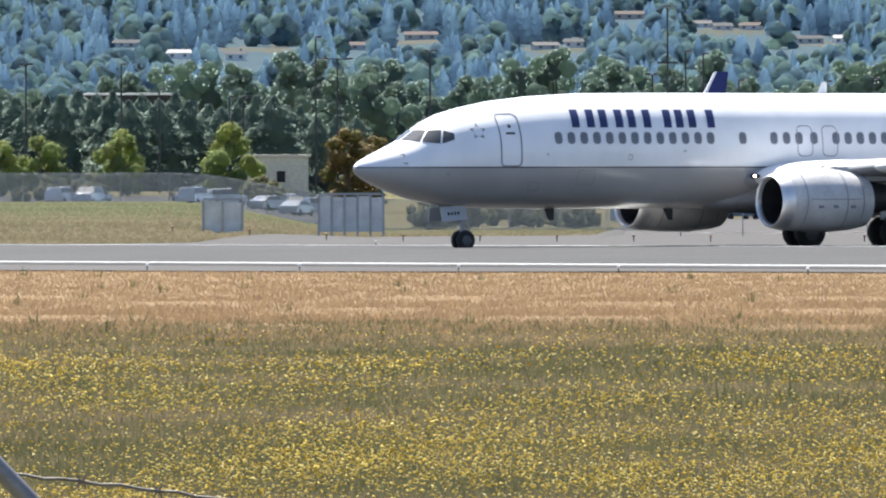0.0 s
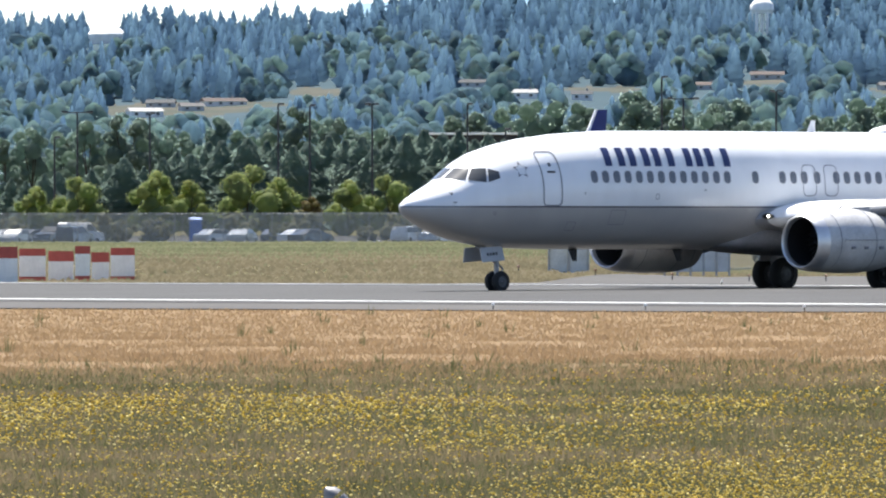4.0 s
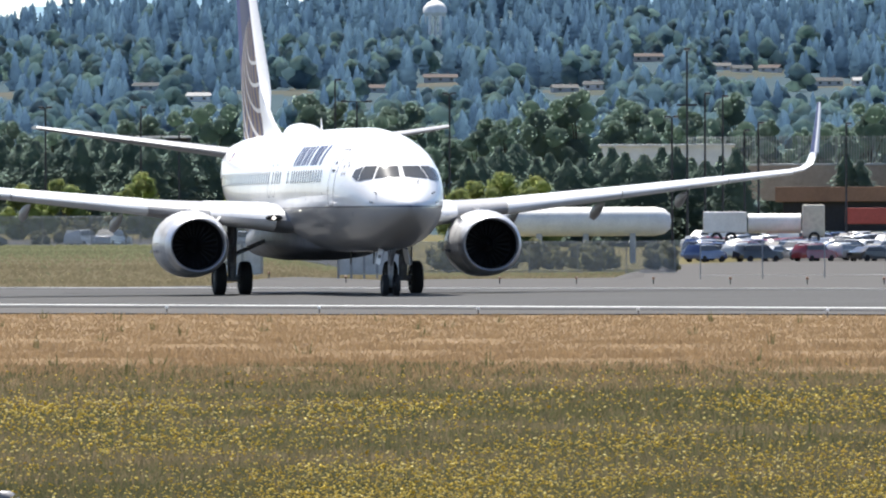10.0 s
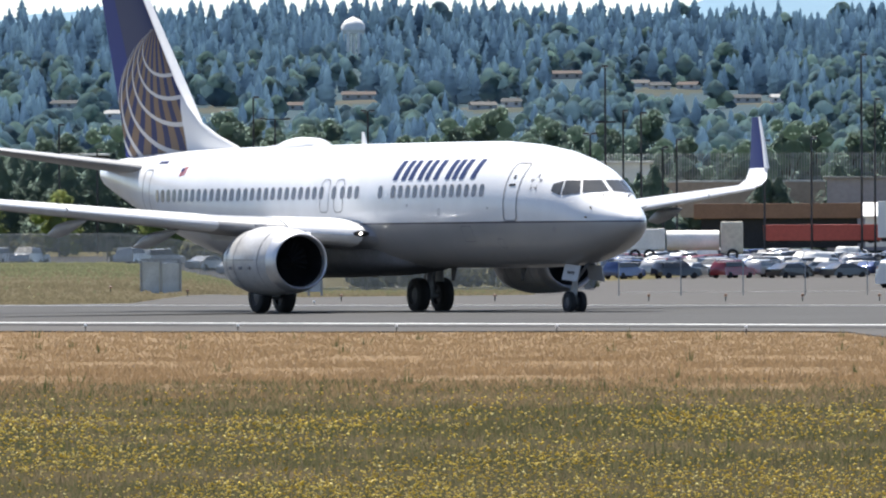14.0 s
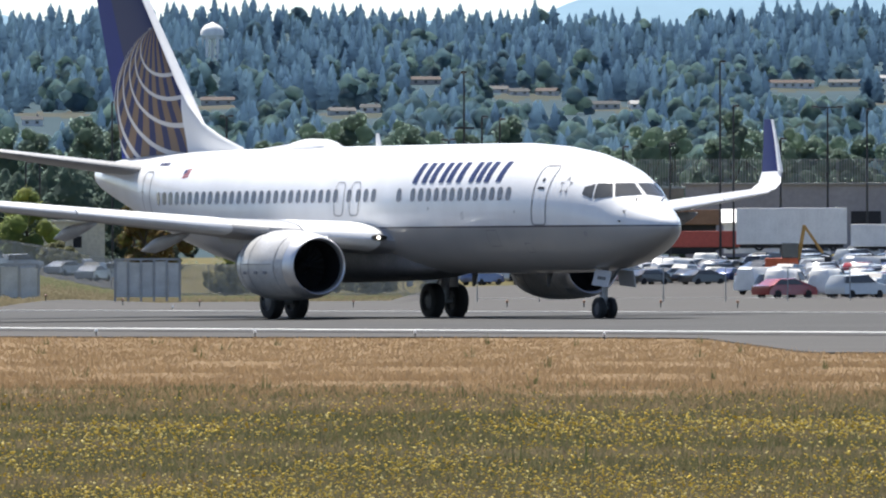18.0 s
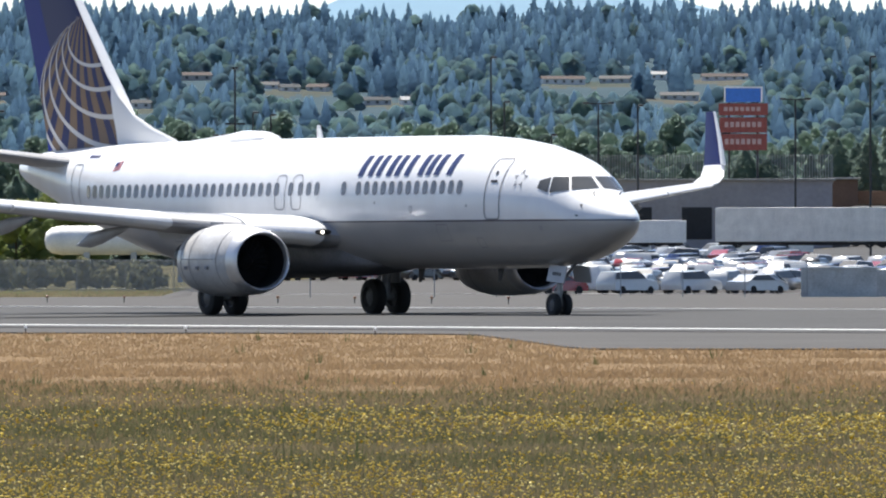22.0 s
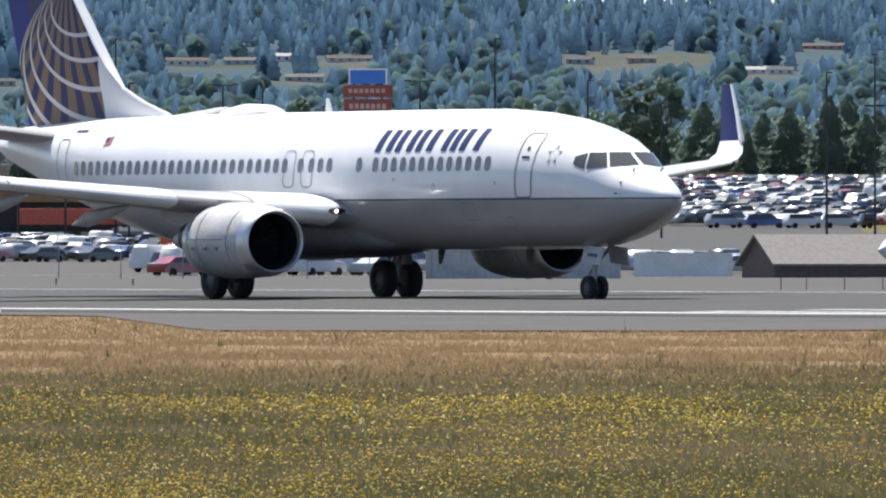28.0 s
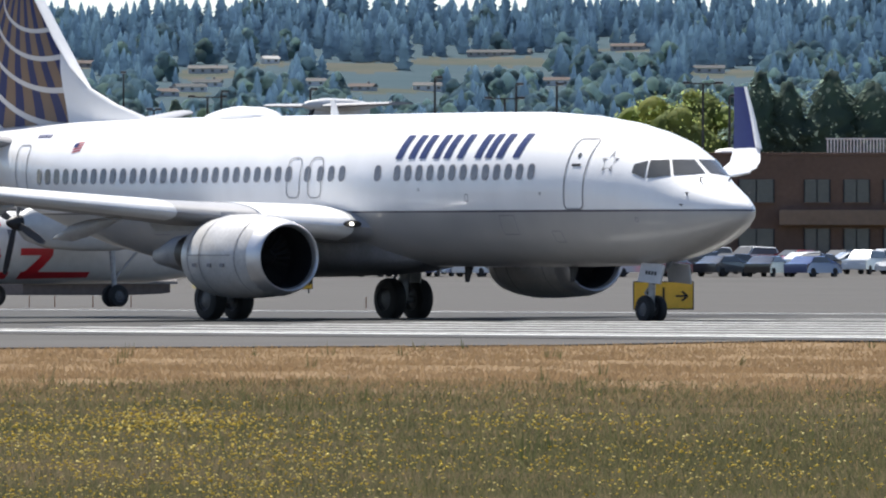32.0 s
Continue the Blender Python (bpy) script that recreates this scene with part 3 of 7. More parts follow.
def livery():
    """White above the belt line, grey below it, with a thin dark line between."""
    m = material("livery", (0.8, 0.8, 0.8), 0.3, coat=0.35)
    nt = m.node_tree
    p = nt.nodes["Principled BSDF"]
    co, sep, ramp = nt.nodes.new("ShaderNodeTexCoord"), nt.nodes.new("ShaderNodeSeparateXYZ"), nt.nodes.new("ShaderNodeValToRGB")
    nt.links.new(co.outputs["Object"], sep.inputs[0])
    mr = nt.nodes.new("ShaderNodeMapRange")
    mr.inputs[1].default_value, mr.inputs[2].default_value = 2.8, 2.9
    nt.links.new(sep.outputs[2], mr.inputs[0])
    nt.links.new(mr.outputs[0], ramp.inputs[0])
    r = ramp.color_ramp
    r.interpolation = "CONSTANT"
    r.elements[0].position, r.elements[0].color = 0.0, (0.37, 0.36, 0.35, 1)
    r.elements[1].position, r.elements[1].color = 0.25, (0.06, 0.055, 0.08, 1)
    e = r.elements.new(0.75)
    e.color = (0.86, 0.86, 0.86, 1)
    grime = nt.nodes.new("ShaderNodeTexNoise")
    grime.inputs["Scale"].default_value, grime.inputs["Detail"].default_value = 1.3, 6.0
    st = nt.nodes.new("ShaderNodeMapping")
    st.inputs["Scale"].default_value = (0.6, 1.0, 0.25)
    nt.links.new(co.outputs["Object"], st.inputs[0])
    nt.links.new(st.outputs[0], grime.inputs["Vector"])
    g = nt.nodes.new("ShaderNodeMapRange")
    g.inputs[1].default_value, g.inputs[2].default_value, g.inputs[3].default_value, g.inputs[4].default_value = 0.35, 0.75, 0.9, 1.02
    nt.links.new(grime.outputs[0], g.inputs[0])
    mul = nt.nodes.new("ShaderNodeMixRGB")
    mul.blend_type = "MULTIPLY"
    mul.inputs[0].default_value = 1.0
    nt.links.new(ramp.outputs[0], mul.inputs[1])
    nt.links.new(g.outputs[0], mul.inputs[2])
    nt.links.new(mul.outputs[0], p.inputs["Base Color"])
    return m


LIVERY = livery()
SEAM = material("panel_seam", (0.22, 0.22, 0.24), 0.6, vary=0.2)
PANE = material("cabin_pane", (0.16, 0.17, 0.19), 0.15, vary=0.2)
TITLE = material("title_blue", (0.02, 0.032, 0.11), 0.35, vary=0.1)
FAIR = material("fairing_grey", (0.34, 0.34, 0.35), 0.45, vary=0.2, scale=1.2)
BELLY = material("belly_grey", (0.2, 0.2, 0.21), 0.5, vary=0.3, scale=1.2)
WINGGREY = material("wing_grey", (0.32, 0.32, 0.33), 0.4, vary=0.12, scale=0.8)
WINGWHITE = material("wing_white", (0.78, 0.78, 0.78), 0.35, vary=0.08, scale=0.8, coat=0.2)
LIT = material("lit_lamp", (0.9, 0.9, 0.85), 0.3)
LIT.node_tree.nodes["Principled BSDF"].inputs["Emission Color"].default_value = (1.0, 0.95, 0.85, 1)
LIT.node_tree.nodes["Principled BSDF"].inputs["Emission Strength"].default_value = 2.5
FLAG_RED = material("flag_red", (0.4, 0.08, 0.09), 0.5, vary=0.3, scale=8)
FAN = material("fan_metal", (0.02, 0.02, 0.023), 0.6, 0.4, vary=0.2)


def fuselage():
    bm = bmn()
    xs = []
    for a, b in zip(HULL, HULL[1:]):
        k = max(1, int(abs(a[0] - b[0]) / 0.7))
        xs += [a[0] + (b[0] - a[0]) * i / k for i in range(k)]
    xs.append(HULL[-1][0])
    loft(bm, [[hull_point(x, i * math.tau / 64) for i in range(64)] for x in xs])
    return bm


def aerofoil(chord, thick, n=14):
    """Points (along, up) round a section, leading edge at 0, trailing edge at -chord."""
    t = [0.5 * (1 - math.cos(math.pi * i / n)) for i in range(n + 1)]
    y = [5 * thick * (0.2969 * math.sqrt(u) - 0.126 * u - 0.3516 * u * u + 0.2843 * u ** 3 - 0.1036 * u ** 4) for u in t]
    up = [(-chord * u, chord * (v * 1.05 + 0.01 * math.sin(math.pi * u))) for u, v in zip(t, y)]
    dn = [(-chord * u, chord * (-v * 0.9 + 0.01 * math.sin(math.pi * u))) for u, v in zip(t, y)]
    return up + dn[-2:0:-1]


def panel(stations, u0=None):
    """A wing-like body: stations of leading edge (x, y, z), chord, thickness, lean of the section from upright (degrees)."""
    rings = []
    for le, chord, thick, lean in stations:
        ring = []
        for a, v in aerofoil(chord, thick):
            ring.append(Vector((le[0] + a, le[1] - v * math.sin(radians(lean)), le[2] + v * math.cos(radians(lean)))))
        rings.append(ring)
    return rings


def build_jet():
    jet = thing("airliner", "white and grey twin-jet airliner rolling on the runway", "airplane")
    body = part("fuselage", fuselage(), LIVERY, jet, "white fuselage with grey belly and dark belt line", True)
    # belly fairing
    bm = bmn()
    rings = []
    for x, w, low, top in ((6.6, 0.4, 1.5, 1.7), (5.8, 1.0, 1.4, 2.0), (4.8, 1.4, 1.3, 2.35), (3.2, 1.68, 1.2, 2.6), (0, 1.8, 1.14, 2.7), (-2.5, 1.8, 1.14, 2.7), (-4.5, 1.75, 1.2, 2.4), (-6.2, 1.1, 1.42, 2.0), (-7.2, 0.4, 1.6, 1.8)):
        c, h = (low + top) / 2, (top - low) / 2
        rings.append([Vector((x, w * math.copysign(abs(math.sin(a)) ** 0.7, math.sin(a)), c + h * math.copysign(abs(math.cos(a)) ** 0.7, math.cos(a)))) for a in [i * math.tau / 32 for i in range(32)]])
    loft(bm, rings)
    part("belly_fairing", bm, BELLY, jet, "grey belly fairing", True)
    # cabin windows
    win = bmn()
    pts = round_rect(-0.125, 0.125, -0.185, 0.185, 0.11)
    f = win.faces.new([win.verts.new((x, z, 0.008)) for x, z in pts])
    pane_me = bm_mesh("window_pane", win, PANE)
    rim = bmn()
    a = [rim.verts.new((x * 1.0, z * 1.0, 0.009)) for x, z in pts]
    b = [rim.verts.new((x * 1.22, z * 1.16, 0.007)) for x, z in pts]
    for i in range(len(pts)):
        rim.faces.new((a[i], b[i], b[(i + 1) % len(pts)], a[(i + 1) % len(pts)]))
    rim_me = bm_mesh("window_frame", rim, SEAM)
    rows = [12.75 - 0.508 * i for i in range(13)] + [5.35, 4.08, 3.57, 3.06, 2.45, 1.55, 1.05, 0.55, 0.05] + [-0.45 - 0.508 * i for i in range(22)]
    for side in (1, -1):
        for x in rows:
            if side == -1 and x == 5.35:
                x = 5.75
            p, n, du, dv = skin(x, 3.86, side)
            m = Matrix((du, dv, n)).transposed().to_4x4()
            m.translation = p
            ob = part("cabin_window", pane_me, None, jet)
            ob.matrix_basis = m
            fr = part("window_frame", rim_me, None, ob)
    # doors
    for side in (1, -1):
        bm = bmn()
        skin_ring(bm, round_rect(14.18, 15.0, 2.87, 4.72, 0.18), side, 0.045)
        part("cabin_door", bm, SEAM, jet, "closed passenger door outlined in grey")
        bm = bmn()
        skin_ring(bm, round_rect(-12.6, -11.9, 3.05, 4.75, 0.16), side, 0.035)
        part("cabin_door", bm, SEAM, jet, "closed passenger door outlined in grey")
        for x in (2.05, 3.07):
            bm = bmn()
            skin_ring(bm, round_rect(x - 0.32 - 0.25, x + 0.32 - 0.25, 3.22, 4.3, 0.2), side, 0.03)
            part("exit_hatch", bm, SEAM, jet, "closed overwing exit hatch outlined in grey")
        # door handle and small badge
        bm = bmn()
        skin_patch(bm, round_rect(14.4, 14.75, 3.98, 4.05, 0.03), side, 0.012)
        part("door_handle", bm, DARK, jet)
        bm = bmn()
        skin_patch(bm, round_rect(14.52, 14.64, 4.2, 4.32, 0.05), side, 0.012)
        part("door_window", bm, GLASS, jet)
        # flight deck glazing
        for name, q in (("windshield", (2.5, 29.5, 3.79, 3.74, 4.14, 4.14)), ("side_window", (32, 54, 3.73, 3.66, 4.14, 4.13)), ("rear_side_window", (56.5, 73, 3.66, 3.8, 4.12, 4.02))):
            bm = bmn()
            glazing(bm, side, *q)
            part(name, bm, GLASS, jet, "dark cockpit glass")
    # titles
    for side in (1, -1):
        # the airline's title, as plain slanted bars
        for x0, x1 in ((0.0, 0.155), (0.19, 0.35), (0.385, 0.437), (0.49, 0.55), (0.63, 0.765), (0.8, 0.98)):
            spans = [(x0, x0 + 0.052, 0, 1)] + ([(x1 - 0.052, x1, 0, 1)] if x1 - x0 > 0.1 else [])
            for a0, a1, w0, w1 in spans:
                bm = bmn()
                cols = []
                for i in range(4):
                    u = a0 + (a1 - a0) * i / 3
                    col = []
                    for j in range(6):
                        w = w0 + (w1 - w0) * j / 5
                        uu = u + (0.03 * w if side == -1 else 0.012 * w)
                        xx = 12.15 - 5.85 * uu if side == 1 else 6.45 + 5.75 * uu
                        col.append(bm.verts.new(skin(xx, 4.22 + 0.62 * w, side, 0.014)[0]))
                    cols.append(col)
                for i in range(3):
                    for j in range(5):
                        bm.faces.new((cols[i][j], cols[i + 1][j], cols[i + 1][j + 1], cols[i][j + 1]))
                part("title_block", bm, TITLE, jet, "dark blue title block")
        # star badge of five small diamonds, and the flag
        star = [(15.75 + q * math.cos(radians(90 + 36 * i)), 4.08 + q * math.sin(radians(90 + 36 * i))) for i, q in enumerate((0.3, 0.14) * 5)]
        for i in range(5):
            bm = bmn()
            a, b, c = star[2 * i - 1], star[2 * i], star[2 * i + 1]
            skin_patch(bm, [a, b, (15.75 + (b[0] - 15.75) * 0.66, 4.08 + (b[1] - 4.08) * 0.66)], side, 0.012)
            skin_patch(bm, [b, c, (15.75 + (b[0] - 15.75) * 0.66, 4.08 + (b[1] - 4.08) * 0.66)], side, 0.012)
            part("star_point", bm, SEAM, jet)
        # the flag: a blue corner and red stripes; the registration as small bars
        for i in range(4):
            bm = bmn()
            z = 4.5 + 0.075 * i
            skin_patch(bm, [(-9.1, z + 0.05), (-9.55, z), (-9.55, z + 0.038), (-9.1, z + 0.088)], side, 0.012)
            part("flag_stripe", bm, FLAG_RED, jet, "red flag stripe")
        bm = bmn()
        skin_patch(bm, [(-9.1, 4.69), (-9.3, 4.668), (-9.3, 4.79), (-9.1, 4.81)] if side == 1 else [(-9.35, 4.66), (-9.55, 4.64), (-9.55, 4.76), (-9.35, 4.78)], side, 0.014)
        part("flag_corner", bm, BLUE, jet, "blue flag corner")
        for i in range(6):
            bm = bmn()
            skin_patch(bm, [(-11.15 - 0.13 * i, 4.92), (-11.23 - 0.13 * i, 4.92), (-11.23 - 0.13 * i, 5.02), (-11.15 - 0.13 * i, 5.02)], side, 0.012)
            part("registration_bar", bm, BLUE, jet)
        # service panels, drains and outflow ports on the skin
        for x, z, w, h in ((16.9, 2.62, 0.12, 0.12), (9.9, 3.2, 0.16, 0.2), (13.2, 3.3, 0.08, 0.08), (7.7, 3.42, 0.1, 0.08), (11.6, 2.5, 0.7, 0.5), (-5.0, 2.55, 0.8, 0.55), (13.6, 2.2, 0.4, 0.3)):
            bm = bmn()
            skin_ring(bm, round_rect(x - w / 2, x + w / 2, z - h / 2, z + h / 2, 0.04), side, 0.02)
            part("service_panel", bm, SEAM, jet)
    # wings
    for side in (1, -1):
        st = [((5.3, 1.5, 2.42), 7.7, 0.13, 0), ((3.15, 4.9, 2.74), 5.6, 0.12, 0), ((2.3, 6.2, 2.88), 4.85, 0.115, 0), ((-0.9, 12.0, 3.52), 3.15, 0.11, 0), ((-3.55, 16.75, 4.06), 1.75, 0.1, 0)]
        bm = bmn()
        rings = panel(st)
        loft(bm, [[Vector((v.x, v.y * side, v.z)) for v in r] for r in rings])
        wing = part("wing", bm, WINGGREY, jet, "swept grey wing", True)
        # slats: bright leading edge
        for y0, y1 in ((6.0, 10.2), (10.25, 14.2), (14.25, 16.7), (2.1, 4.1)):
            bm = bmn()
            rr = []
            for y in np.linspace(y0, y1, 4):
                ys = [s[0][1] for s in st]
                le = [float(np.interp(y, ys, [s[0][i] for s in st])) for i in (0, 2)]
                ch, th = float(np.interp(y, ys, [s[1] for s in st])), float(np.interp(y, ys, [s[2] for s in st]))
                sec = aerofoil(ch, th)
                sel = sec[-3:] + sec[:6]
                ring = [Vector((le[0] + 0.12 + a * 1.04, y * side, le[1] - 0.02 + v * 1.1)) for a, v in sel]
                rr.append(ring)
            loft(bm, rr)
            part("slat", bm, WINGWHITE, wing, "pale leading-edge slat", True)
        # winglet: blended, blue panel, white root and edge
        wl = panel([((-3.55, 16.75, 4.06), 1.75, 0.1, 0), ((-3.8, 17.15, 4.14), 1.62, 0.09, 18), ((-4.05, 17.48, 4.34), 1.45, 0.085, 48), ((-4.3, 17.66, 4.7), 1.28, 0.08, 72), ((-4.9, 17.85, 5.6), 0.92, 0.08, 80), ((-5.48, 18.0, 6.42), 0.55, 0.08, 80)])
        bm = bmn()
        loft(bm, [[Vector((v.x, v.y * side, v.z)) for v in r] for r in wl[:4]])
        wlet = part("winglet", bm, WINGWHITE, jet, "white blended winglet root", True)
        bm = bmn()
        loft(bm, [[Vector((v.x, v.y * side, v.z)) for v in r] for r in wl[3:]])
        part("winglet_tip", bm, BLUE, wlet, "blue winglet panel", True)
        bm = bmn()
        loft(bm, [[Vector((le[0] + 0.05 + a * 0.22, (le[1] - v * 1.25 * math.sin(radians(ln))) * side, le[2] + v * 1.25 * math.cos(radians(ln)))) for a, v in aerofoil(c, t)] for le, c, t, ln in (((-4.3, 17.66, 4.7), 1.28, 0.1, 72), ((-4.9, 17.85, 5.6), 0.92, 0.1, 80), ((-5.48, 18.0, 6.42), 0.6, 0.1, 80))])
        part("winglet_edge", bm, WINGWHITE, wlet, "white leading edge", True)
        # flap track fairings
        for y, x, ln in ((6.6, -1.3, 3.4), (9.6, -1.6, 3.0), (12.6, -2.4, 2.4)):
            bm = bmn()
            z = float(np.interp(y, [1.5, 16.75], [2.42, 4.06])) - 0.28
            spin(bm, [(0, 0.02), (-0.2 * ln, 0.09), (-0.5 * ln, 0.15), (-0.72 * ln, 0.15), (-0.9 * ln, 0.06), (-ln, 0.005)], 12, "X", Matrix.Translation((x + ln * 0.62, y * side, z)) @ Matrix.Diagonal((1, 0.8, 1.5, 1)) @ pose(0, 0, 0, 0, -6, 0))
            part("flap_fairing", bm, FAIR, wing, "grey flap track fairing", True)
        build_engine(jet, side)
        # stabiliser
        bm = bmn()
        rr = panel([((-12.9, 0.5, 4.72), 4.1, 0.1, 0), ((-16.85, 7.17, 5.72), 1.55, 0.09, 0)])
        loft(bm, [[Vector((v.x, v.y * side, v.z)) for v in r] for r in rr])
        part("stabiliser", bm, WINGGREY, jet, "grey horizontal stabiliser", True)
        # landing light at the wing root
        bm = bmn()
        spin(bm, [(0, 0.02), (0.0, 0.12), (0.12, 0.16), (0.14, 0.13), (0.05, 0.1), (0.04, 0.02)], 16, "X", Matrix.Translation((4.98, 2.2 * side, 2.54)) @ Matrix.Diagonal((1, 1.8, 0.6, 1)))
        socket = part("light_housing", bm, DARK, jet, "dark recessed housing at the wing root", True)
        bm = bmn()
        spin(bm, [(0.05, 0.01), (0.055, 0.05), (0.11, 0.035), (0.13, 0.01)], 14, "X", Matrix.Translation((5.0, 2.2 * side, 2.54)))
        part("landing_light", bm, LIT, socket, "lit wing-root landing light")
    # fin with dorsal fillet
    bm = bmn()
    fin = ((5.2, -7.6, 9.2, 0.02), (5.5, -8.3, 8.55, 0.025), (5.85, -9.7, 7.25, 0.03), (6.3, -11.0, 6.1, 0.05), (6.9, -11.9, 5.4, 0.08), (7.6, -12.6, 4.95, 0.09), (9.5, -14.35, 3.9, 0.09), (12.55, -17.15, 2.2, 0.09))
    rings = []
    for z, le, ch, th in fin:
        rings.append([Vector((le + a, v, z)) for a, v in aerofoil(ch, th)])
    loft(bm, rings)
    part("fin", bm, FIN, jet, "blue tail fin with gold and white globe pattern", True)
    bm = bmn()
    loft(bm, [[Vector((le + (0.05 if k else -0.03) + a * 0.055, v * 0.9 * (1 if k else 0.5), z)) for a, v in aerofoil(ch, th)] for k, (z, le, ch, th) in enumerate(fin[3:])])
    part("fin_edge", bm, WINGWHITE, jet, "white fin leading edge", True)
    # dome and blade aerials
    bm = bmn()
    rr = []
    for x, w, h in ((-1.9, 0.1, 0.0), (-2.15, 0.42, 0.16), (-2.6, 0.55, 0.25), (-3.6, 0.58, 0.28), (-4.2, 0.5, 0.22), (-4.9, 0.3, 0.1), (-5.3, 0.08, 0.0)):
        rr.append([Vector((x, w * math.cos(a), 5.38 + h * math.sin(a) + 0.06 * math.sin(a))) for a in [i * math.pi / 10 for i in range(11)]])
    loft(bm, rr, closed=False, cap0=False, cap1=False)
    part("satellite_dome", bm, WHITE, jet, "white satellite antenna dome", True)
    for x, z, s in ((1.2, 5.42, 1), (7.5, 1.44, -1), (12.3, 1.44, -1)):
        bm = bmn()
        loft(bm, [[Vector((x + a - dz * 0.5, v, z + dz * s)) for a, v in aerofoil(c, 0.12, 6)] for dz, c in ((0, 0.42), (0.42, 0.2))])
        part("blade_aerial", bm, WHITE if s > 0 else DARK, jet, shade=True)
    for side in (1, -1):
        for x, z in ((18.35, 3.25), (18.3, 2.98), (18.3, 3.6)):
            p, n, du, dv = skin(x, z, side)
            bm = bmn()
            tube(bm, p, p + n * 0.1 + Vector((0.02, 0, 0)), 0.025, 0.015, 6)
            tube(bm, p + n * 0.1, p + n * 0.1 + Vector((0.16, 0, 0)), 0.015, 0.01, 6)
            part("probe", bm, DARK, jet)
    build_gear(jet)
    return jet


def build_engine(jet, side):
    y, z = 4.84 * side, 1.66
    pod = part("engine", engine_cowl(y, z), NACELLE, jet, "grey engine nacelle", True)
    bm = bmn()
    prof = [(5.86, 0.8), (6.0, 0.812), (6.08, 0.838), (6.1, 0.865), (6.06, 0.905), (5.9, 0.955), (5.62, 1.01)]
    spin(bm, prof, 40, "X", Matrix.Translation((0, y, z)) @ Matrix.Diagonal((1, 1.05, 1, 1)))
    part("intake_lip", bm, STEEL, pod, "polished metal intake lip", True)
    bm = bmn()
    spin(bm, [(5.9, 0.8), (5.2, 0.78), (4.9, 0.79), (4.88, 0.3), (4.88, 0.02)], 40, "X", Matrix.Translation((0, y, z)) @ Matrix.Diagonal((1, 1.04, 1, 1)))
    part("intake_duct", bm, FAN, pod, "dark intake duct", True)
    bm = bmn()
    for i in range(24):
        bm = bmn()
        a = i * math.tau / 24
        vs = []
        for r, da, dx in ((0.24, 0.0, 0.0), (0.24, 0.2, 0.08), (0.77, 0.2, 0.16), (0.77, 0.04, 0.0)):
            vs.append(bm.verts.new((4.92 + dx, y + r * math.cos(a + da), z + r * math.sin(a + da))))
        bm.faces.new(vs)
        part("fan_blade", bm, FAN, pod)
    bm = bmn()
    spin(bm, [(5.45, 0.005), (5.35, 0.07), (5.1, 0.19), (4.95, 0.25)], 20, "X", Matrix.Translation((0, y, z)))
    part("spinner", bm, DARK, pod, shade=True)
    bm = bmn()
    spin(bm, [(2.6, 0.62), (1.6, 0.5), (1.3, 0.44), (1.3, 0.3), (0.7, 0.08), (0.6, 0.01)], 28, "X", Matrix.Translation((0, y, z + 0.12)))
    part("exhaust", bm, DARK, pod, "dark metal exhaust nozzle", True)
    bm = bmn()
    loft(bm, [[Vector((x + a, y + v, zz)) for a, v in aerofoil(c, 0.09, 8)] for x, c, zz in ((4.3, 4.6, 2.35), (3.6, 4.6, 2.85))])
    part("pylon", bm, FAIR, pod, "grey engine pylon", True)
    # cowl joints, latch line and drain mast
    for x, r in ((5.2, 1.082), (3.62, 1.132), (2.9, 1.03)):
        bm = bmn()
        rings = []
        for dx in (-0.018, 0.018):
            rings.append([Vector((x + dx, y + r * 1.052 * math.cos(a), z + r * math.sin(a) * (1.0 if math.sin(a) > 0 else 0.952))) for a in [i * math.tau / 40 for i in range(40)]])
        loft(bm, rings, cap0=False, cap1=False)
        part("cowl_joint", bm, SEAM, pod)
    for s2 in (-1, 1):
        bm = bmn()
        box(bm, 3.1, 5.1, -0.012, 0.012, -0.012, 0.012, 0.0, Matrix.Translation((0, y + s2 * 1.196, z + 0.06)))
        part("latch_line", bm, SEAM, pod)
        for x in (3.4, 4.1, 4.7):
            bm = bmn()
            box(bm, x - 0.09, x + 0.09, -0.014, 0.014, -0.05, 0.05, 0.008, Matrix.Translation((0, y + s2 * 1.19, z - 0.2)))
            part("latch", bm, SEAM, pod)
    # strake
    bm = bmn()
    loft(bm, [[Vector((5.0 + a, y - side * (0.75 + dz * 0.7) + v, z + 0.72 + dz)) for a, v in aerofoil(c, 0.05, 5)] for dz, c in ((0, 0.9), (0.22, 0.5))])
    part("strake", bm, WHITE, pod)


def engine_cowl(y, z):
    bm = bmn()
    rings = []
    for x, r, flat in ((5.64, 1.008, 0.98), (5.2, 1.075, 0.96), (4.5, 1.13, 0.94), (3.6, 1.12, 0.95), (2.9, 1.02, 0.98), (2.4, 0.9, 1.0), (2.36, 0.82, 1.0), (2.9, 0.8, 1.0)):
        ring = []
        for i in range(40):
            a = i * math.tau / 40
            c, s = math.cos(a), math.sin(a)
            rz = r * (flat if s < 0 else 1.0)
            ring.append(Vector((x, y + r * 1.05 * c, z + rz * s * (1.0 if s > 0 else 1.0))))
        rings.append(ring)
    loft(bm, rings, cap0=False)
    return bm


